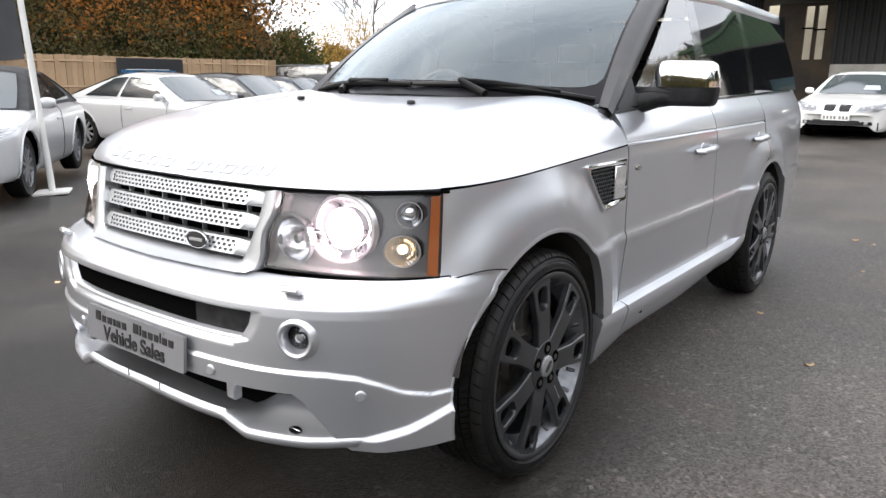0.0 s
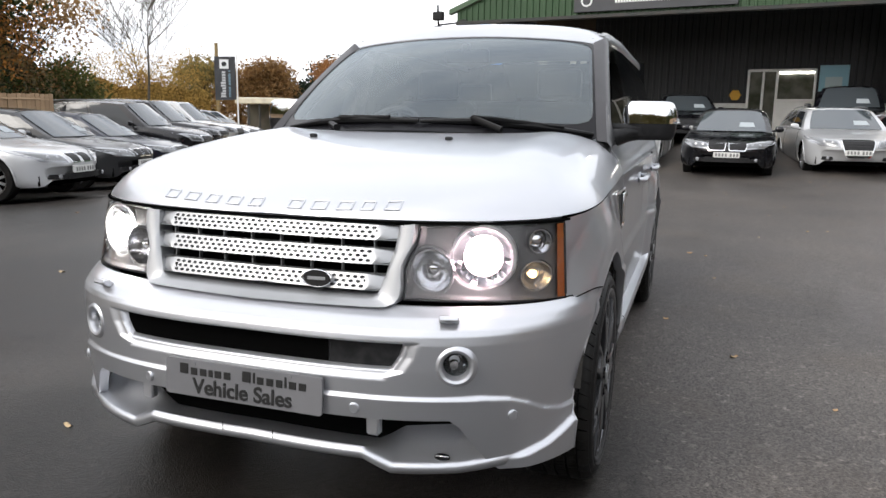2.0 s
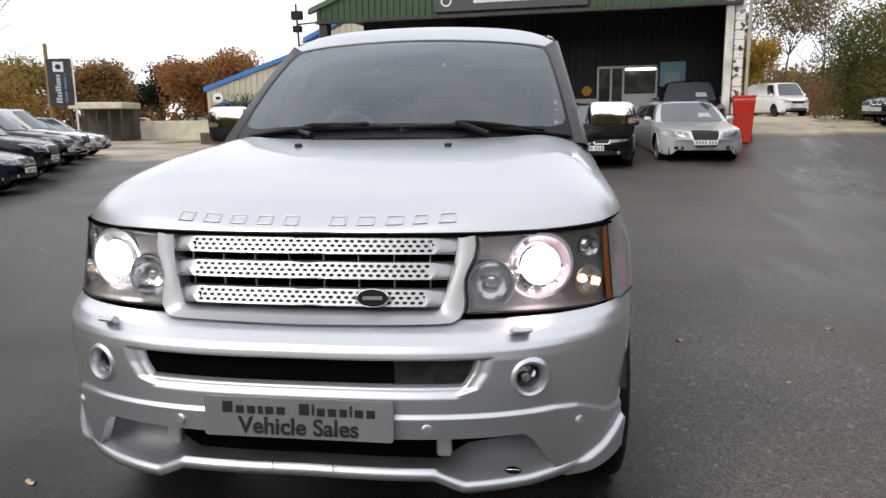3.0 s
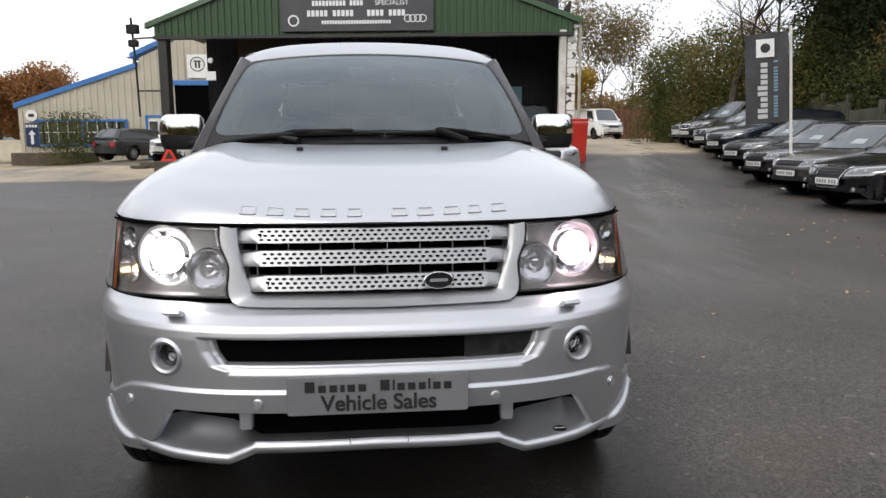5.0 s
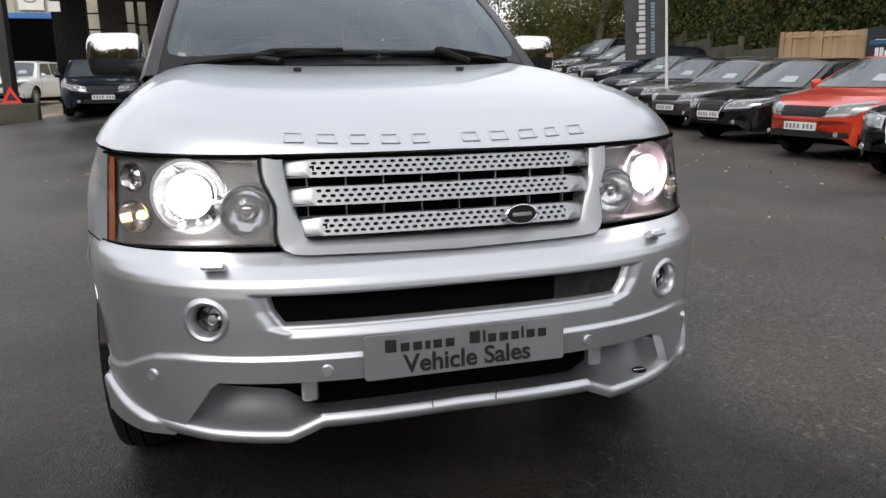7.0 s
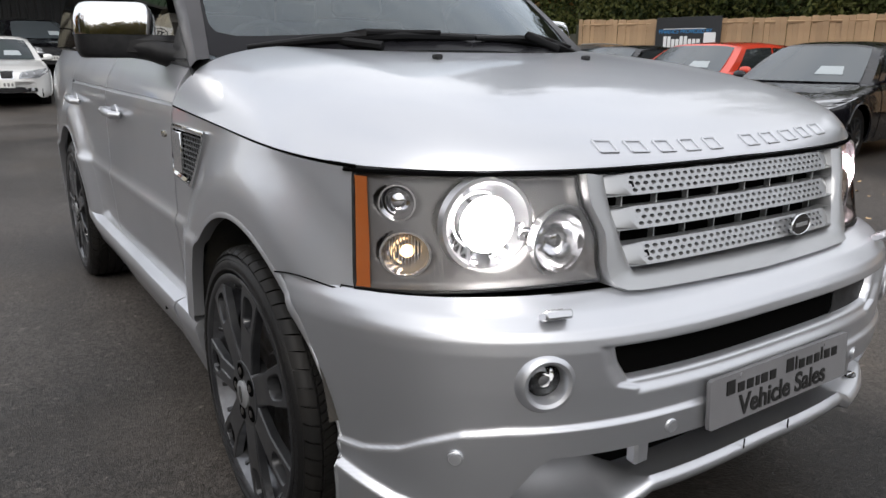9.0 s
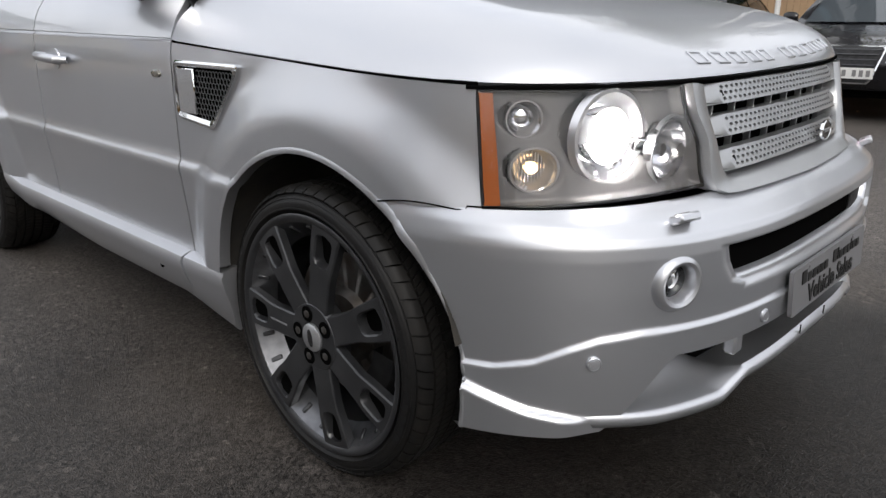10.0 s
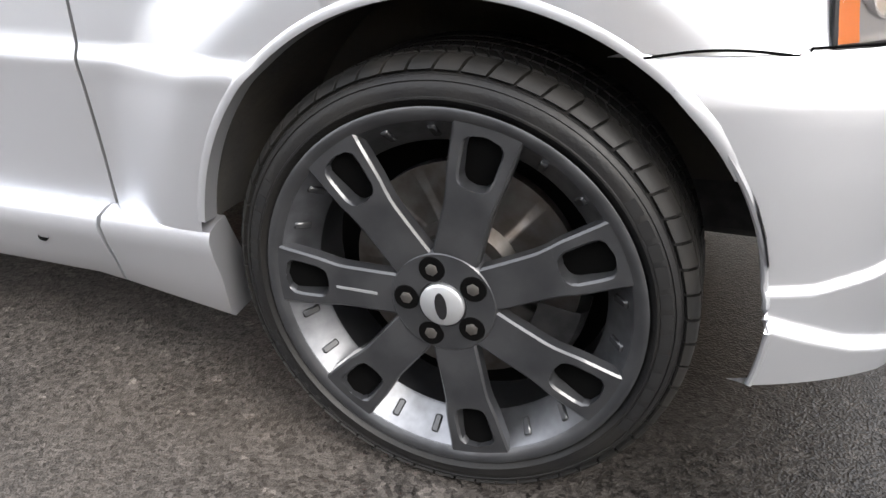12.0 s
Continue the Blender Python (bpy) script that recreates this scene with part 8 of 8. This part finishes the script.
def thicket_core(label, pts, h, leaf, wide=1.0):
    """A ragged upright sheet behind a hedge's leaves, coloured as its dense shaded inside."""
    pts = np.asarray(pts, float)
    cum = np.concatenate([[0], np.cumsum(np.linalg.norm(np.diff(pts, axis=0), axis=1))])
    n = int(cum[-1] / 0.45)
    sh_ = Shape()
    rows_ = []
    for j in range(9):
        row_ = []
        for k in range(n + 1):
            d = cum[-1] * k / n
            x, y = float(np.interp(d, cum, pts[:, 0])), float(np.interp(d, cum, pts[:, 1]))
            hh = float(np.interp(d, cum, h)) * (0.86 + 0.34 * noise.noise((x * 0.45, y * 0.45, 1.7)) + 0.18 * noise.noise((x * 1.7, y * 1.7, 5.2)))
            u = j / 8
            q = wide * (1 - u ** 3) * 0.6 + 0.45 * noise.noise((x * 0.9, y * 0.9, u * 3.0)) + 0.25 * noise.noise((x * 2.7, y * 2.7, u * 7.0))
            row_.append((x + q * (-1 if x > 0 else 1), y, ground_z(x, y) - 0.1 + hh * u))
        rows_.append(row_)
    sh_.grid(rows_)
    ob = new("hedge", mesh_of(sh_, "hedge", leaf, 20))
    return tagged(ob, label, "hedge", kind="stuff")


# dark colour that paints the shade deep among the leaves
CORE = vary(mat("hedge_inner_shade", (0.030, 0.030, 0.014), 0.9, spec=0.1), (0.085, 0.066, 0.030), 1.6, contrast=(0.35, 0.7), bump=1.0, bump_scale=9)

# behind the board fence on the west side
thicket_core("dark sheet standing for the shade inside the west hedge", [(-18.2, -14), (-17.4, 4), (-16.8, 11), (-16.6, 14.4)], [4.0, 6.8, 5.6, 2.2], CORE)
hedge("tangled olive and brown hedge above the board fence", [(-17.0, -12), (-16.4, 4), (-16.0, 11), (-15.9, 14.6)], [4.4, 4.6, 3.6, 1.7], 1.0, L_OLIVE, 240, 0.05, 0.5)
hedge("green brambles in the hedge", [(-16.8, -12), (-16.2, 4), (-15.9, 11), (-15.8, 14.6)], [3.2, 3.2, 2.6, 1.6], 1.0, L_GREEN, 200, 0.05, 0.5)
hedge("russet brambles in the hedge", [(-16.8, -6), (-16.4, 7), (-16.0, 12.5)], [4.2, 4.4, 3.2], 1.0, L_DULL, 220, 0.05, 0.6)
hedge("dark ivy undergrowth behind the fence", [(-17.6, -12), (-17.0, 6), (-16.3, 14)], [3.6, 3.8, 2.2], 1.2, L_DARK, 60, 0.09, 0.3)
tree("tall maple in orange autumn leaf behind the fence", -18.4, 8.6, 8.5, L_ORANGE, 11, n=520, size=0.07, clump=1.1, r0=0.26)
tree("orange autumn maple behind the fence", -17.4, 10.6, 6.4, L_ORANGE, 12, n=420, size=0.07, clump=0.9, r0=0.22)
hedge("orange maple foliage over the fence", [(-16.4, 6.2), (-16.2, 8.0), (-15.9, 10.0), (-15.5, 12.2)], [2.4, 3.0, 3.2, 2.2], 0.6, L_ORANGE, 200, 0.055, 0.5, z0=2.6)
hedge("russet foliage at the end of the hedge", [(-15.9, 11.8), (-15.8, 13.6)], [2.6, 1.4], 0.6, L_BROWN, 240, 0.05, 0.5, z0=1.8)
tree("dark green tree behind the fence", -18.6, 4.8, 9.0, L_GREEN, 13, n=240, size=0.08, clump=1.2, r0=0.26)
tree("olive tree behind the fence", -19.0, 1.0, 9.5, L_OLIVE, 14, n=220, size=0.08, clump=1.2, r0=0.26)
tree("russet tree behind the fence", -19.5, -4.5, 9.5, L_BROWN, 19, n=200, size=0.08, clump=1.2, r0=0.26)
tree("dark green holly behind the fence", -17.6, 11.9, 6.8, L_DARK, 20, n=220, size=0.075, clump=0.85, r0=0.2)
tree("russet tree thinning in autumn behind the fence", -17.0, 12.9, 6.0, L_BROWN, 15, n=70, size=0.065, clump=0.8, r0=0.16)
tree("green and olive bush by the fence corner", -16.2, 14.3, 2.7, L_GREEN, 16, n=160, size=0.065, clump=0.55, r0=0.1)
tree("tall bare birch with fine twigs", -22.0, 24.2, 10.5, None, 17, spread=0.75, r0=0.10, kids=7, levels=3)
tree("tall bare ash with fine twigs", -24.0, 26.5, 9.0, None, 18, spread=0.7, r0=0.10, kids=7, levels=3)
thicket_core("golden inside of the willow thicket", [(-25.6, 24.6), (-22.6, 25.6), (-20.5, 26.4)], [3.5, 3.8, 3.3], vary(mat("thicket_depth", (0.12, 0.082, 0.024), 0.9, spec=0.1), (0.21, 0.14, 0.04), 2.0, bump=1.0, bump_scale=9))
hedge("golden willow thicket beyond the fence row", [(-26.0, 24.2), (-22.8, 25.2), (-20.3, 26.0)], [3.6, 4.0, 3.4], 0.6, L_GOLD, 380, 0.045, 0.3)
for k, (x, y, h_, lf) in enumerate(((-36, 53, 5.5, L_BROWN), (-33, 54.5, 6.0, L_BROWN), (-31.2, 57, 6.6, L_PINE), (-28.6, 57.5, 6.4, L_PINE), (-26.4, 58, 6.6, L_RUST), (-24.2, 57, 6.0, L_RUST), (-39, 50, 6, L_OLIVE))):
    tree(("dark pine far beyond the gravel" if lf is L_PINE else "autumn tree far beyond the gravel"), x, y, h_, lf, 30 + k, n=160, size=0.13, clump=1.1, r0=0.2)
tree("russet oak behind the cream shed", -23.0, 46, 5.4, L_RUST, 41, n=240, size=0.10, clump=1.1, r0=0.2)
tree("russet oak behind the cream shed", -20.2, 46, 5.6, L_RUST, 42, n=240, size=0.10, clump=1.1, r0=0.2)
hedge("grey-green shrub before the cream shed", [(-14.6, 32.8), (-12.6, 32.6)], 2.3, 0.4, L_GREEN, 600, 0.05, 0.2, name="shrub")

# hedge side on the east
thicket_core("dark sheet standing for the shade inside the east hedge", [(17.2, -14), (16.6, 4), (16.4, 11), (16.6, 15), (17.2, 20.5)], [4.6, 5.0, 8.0, 9.0, 8.0], CORE)
hedge("tall dark evergreen screen behind the row", [(16.2, 10), (16.0, 15), (16.6, 20.6)], [6.5, 7.6, 7.4], 0.8, L_DARK, 200, 0.075, 0.25)
hedge("dense dark hedge with ivy behind the parked cars", [(16.6, -12), (15.8, 4), (15.0, 13), (15.8, 20.5)], [4.4, 4.8, 4.8, 3.4], 1.0, L_DARK, 220, 0.065, 0.4)
hedge("green bushes over the hedge", [(15.6, -8), (14.9, 6), (14.4, 14), (15.2, 20)], [3.0, 3.1, 3.0, 2.6], 0.8, L_GREEN, 200, 0.06, 0.5)
thicket_core("dark sheet standing for the shade inside the green bushes", [(16.0, 21.0), (15.0, 25), (13.9, 28), (13.4, 30.5)], [2.6, 3.0, 3.2, 2.8], CORE, 0.6)
hedge("rounded green bushes at the end of the row", [(15.6, 20.6), (14.6, 24.5), (13.4, 28), (12.9, 30.8)], [3.4, 3.8, 4.0, 3.4], 0.7, L_GREEN, 420, 0.055, 0.35)
hedge("olive growth among the green bushes", [(15.4, 20.6), (14.4, 24.5), (13.2, 28)], [3.0, 3.6, 3.4], 0.8, L_OLIVE, 220, 0.055, 0.5)
tree("tall ivy-clad tree behind the hedge", 16.6, 20.2, 9.5, L_DARK, 51, n=220, size=0.09, clump=0.95, r0=0.3)
hedge("tall dark evergreens at the bend of the hedge", [(15.6, 23.2), (16.0, 21.0), (16.8, 19.0)], [7.2, 8.0, 8.0], 0.7, L_DARK, 260, 0.075, 0.2)
thicket_core("dark sheet standing for the shade inside the evergreens", [(16.3, 23.4), (16.8, 21.2), (17.4, 19.0)], [6.6, 7.6, 8.0], CORE, 0.8)
tree("twisted leafless tree over the bushes", 13.5, 24.4, 9.0, None, 52, r0=0.24, kids=5, levels=3, spread=1.1)
tree("twisted leafless tree over the bushes", 14.9, 23.2, 9.5, None, 61, r0=0.22, kids=5, levels=3, spread=1.1)
tree("dark evergreen tree over the hedge", 16.9, 16.0, 9.5, L_DARK, 53, n=300, size=0.09, clump=1.2, r0=0.28)
tree("rusty autumn maple over the hedge", 14.9, 15.6, 6.4, L_RUST, 54, n=150, size=0.06, clump=0.9, r0=0.2)
tree("dark evergreen tree over the hedge", 17.6, 6.0, 10.0, L_GREEN, 55, n=280, size=0.09, clump=1.4, r0=0.28)
tree("dark evergreen tree over the hedge", 18.2, -2.5, 10.0, L_DARK, 56, n=280, size=0.09, clump=1.4, r0=0.28)
tree("yellow autumn tree by the shed", 11.7, 41.0, 4.3, L_YELLOW, 58, n=240, size=0.075, clump=0.7, r0=0.12)
for k, (x, y, h_, lf, nn) in enumerate(((14.0, 46.5, 9.6, L_DULL, 60), (16.0, 47.5, 9.4, L_OLIVE, 60), (18.0, 46.5, 8.8, L_DULL, 60), (20.4, 45.5, 8.6, L_OLIVE, 60), (23.0, 44.0, 8.2, L_DULL, 60))):
    tree("thin autumn tree beyond the shed", x, y, h_, lf, 59 + k, n=nn, size=0.085, clump=0.9, r0=0.15, kids=6)
hedge("brown and green undergrowth beyond the van", [(11, 45.5), (15, 44.5), (22, 40)], [3.0, 3.2, 3.6], 0.9, L_DULL, 130, 0.08, 0.4)
# far woods all round
hedge("far belt of autumn woods", [(-80, 70), (-30, 92), (20, 92), (60, 70)], 5.0, 4.0, L_BROWN, 40, 0.28, 0.4, name="far_woods")
hedge("far belt of woods behind the yard", [(60, -45), (20, -60), (-25, -60), (-60, -40)], 8, 4.0, L_OLIVE, 26, 0.5, 0.4, name="far_woods")
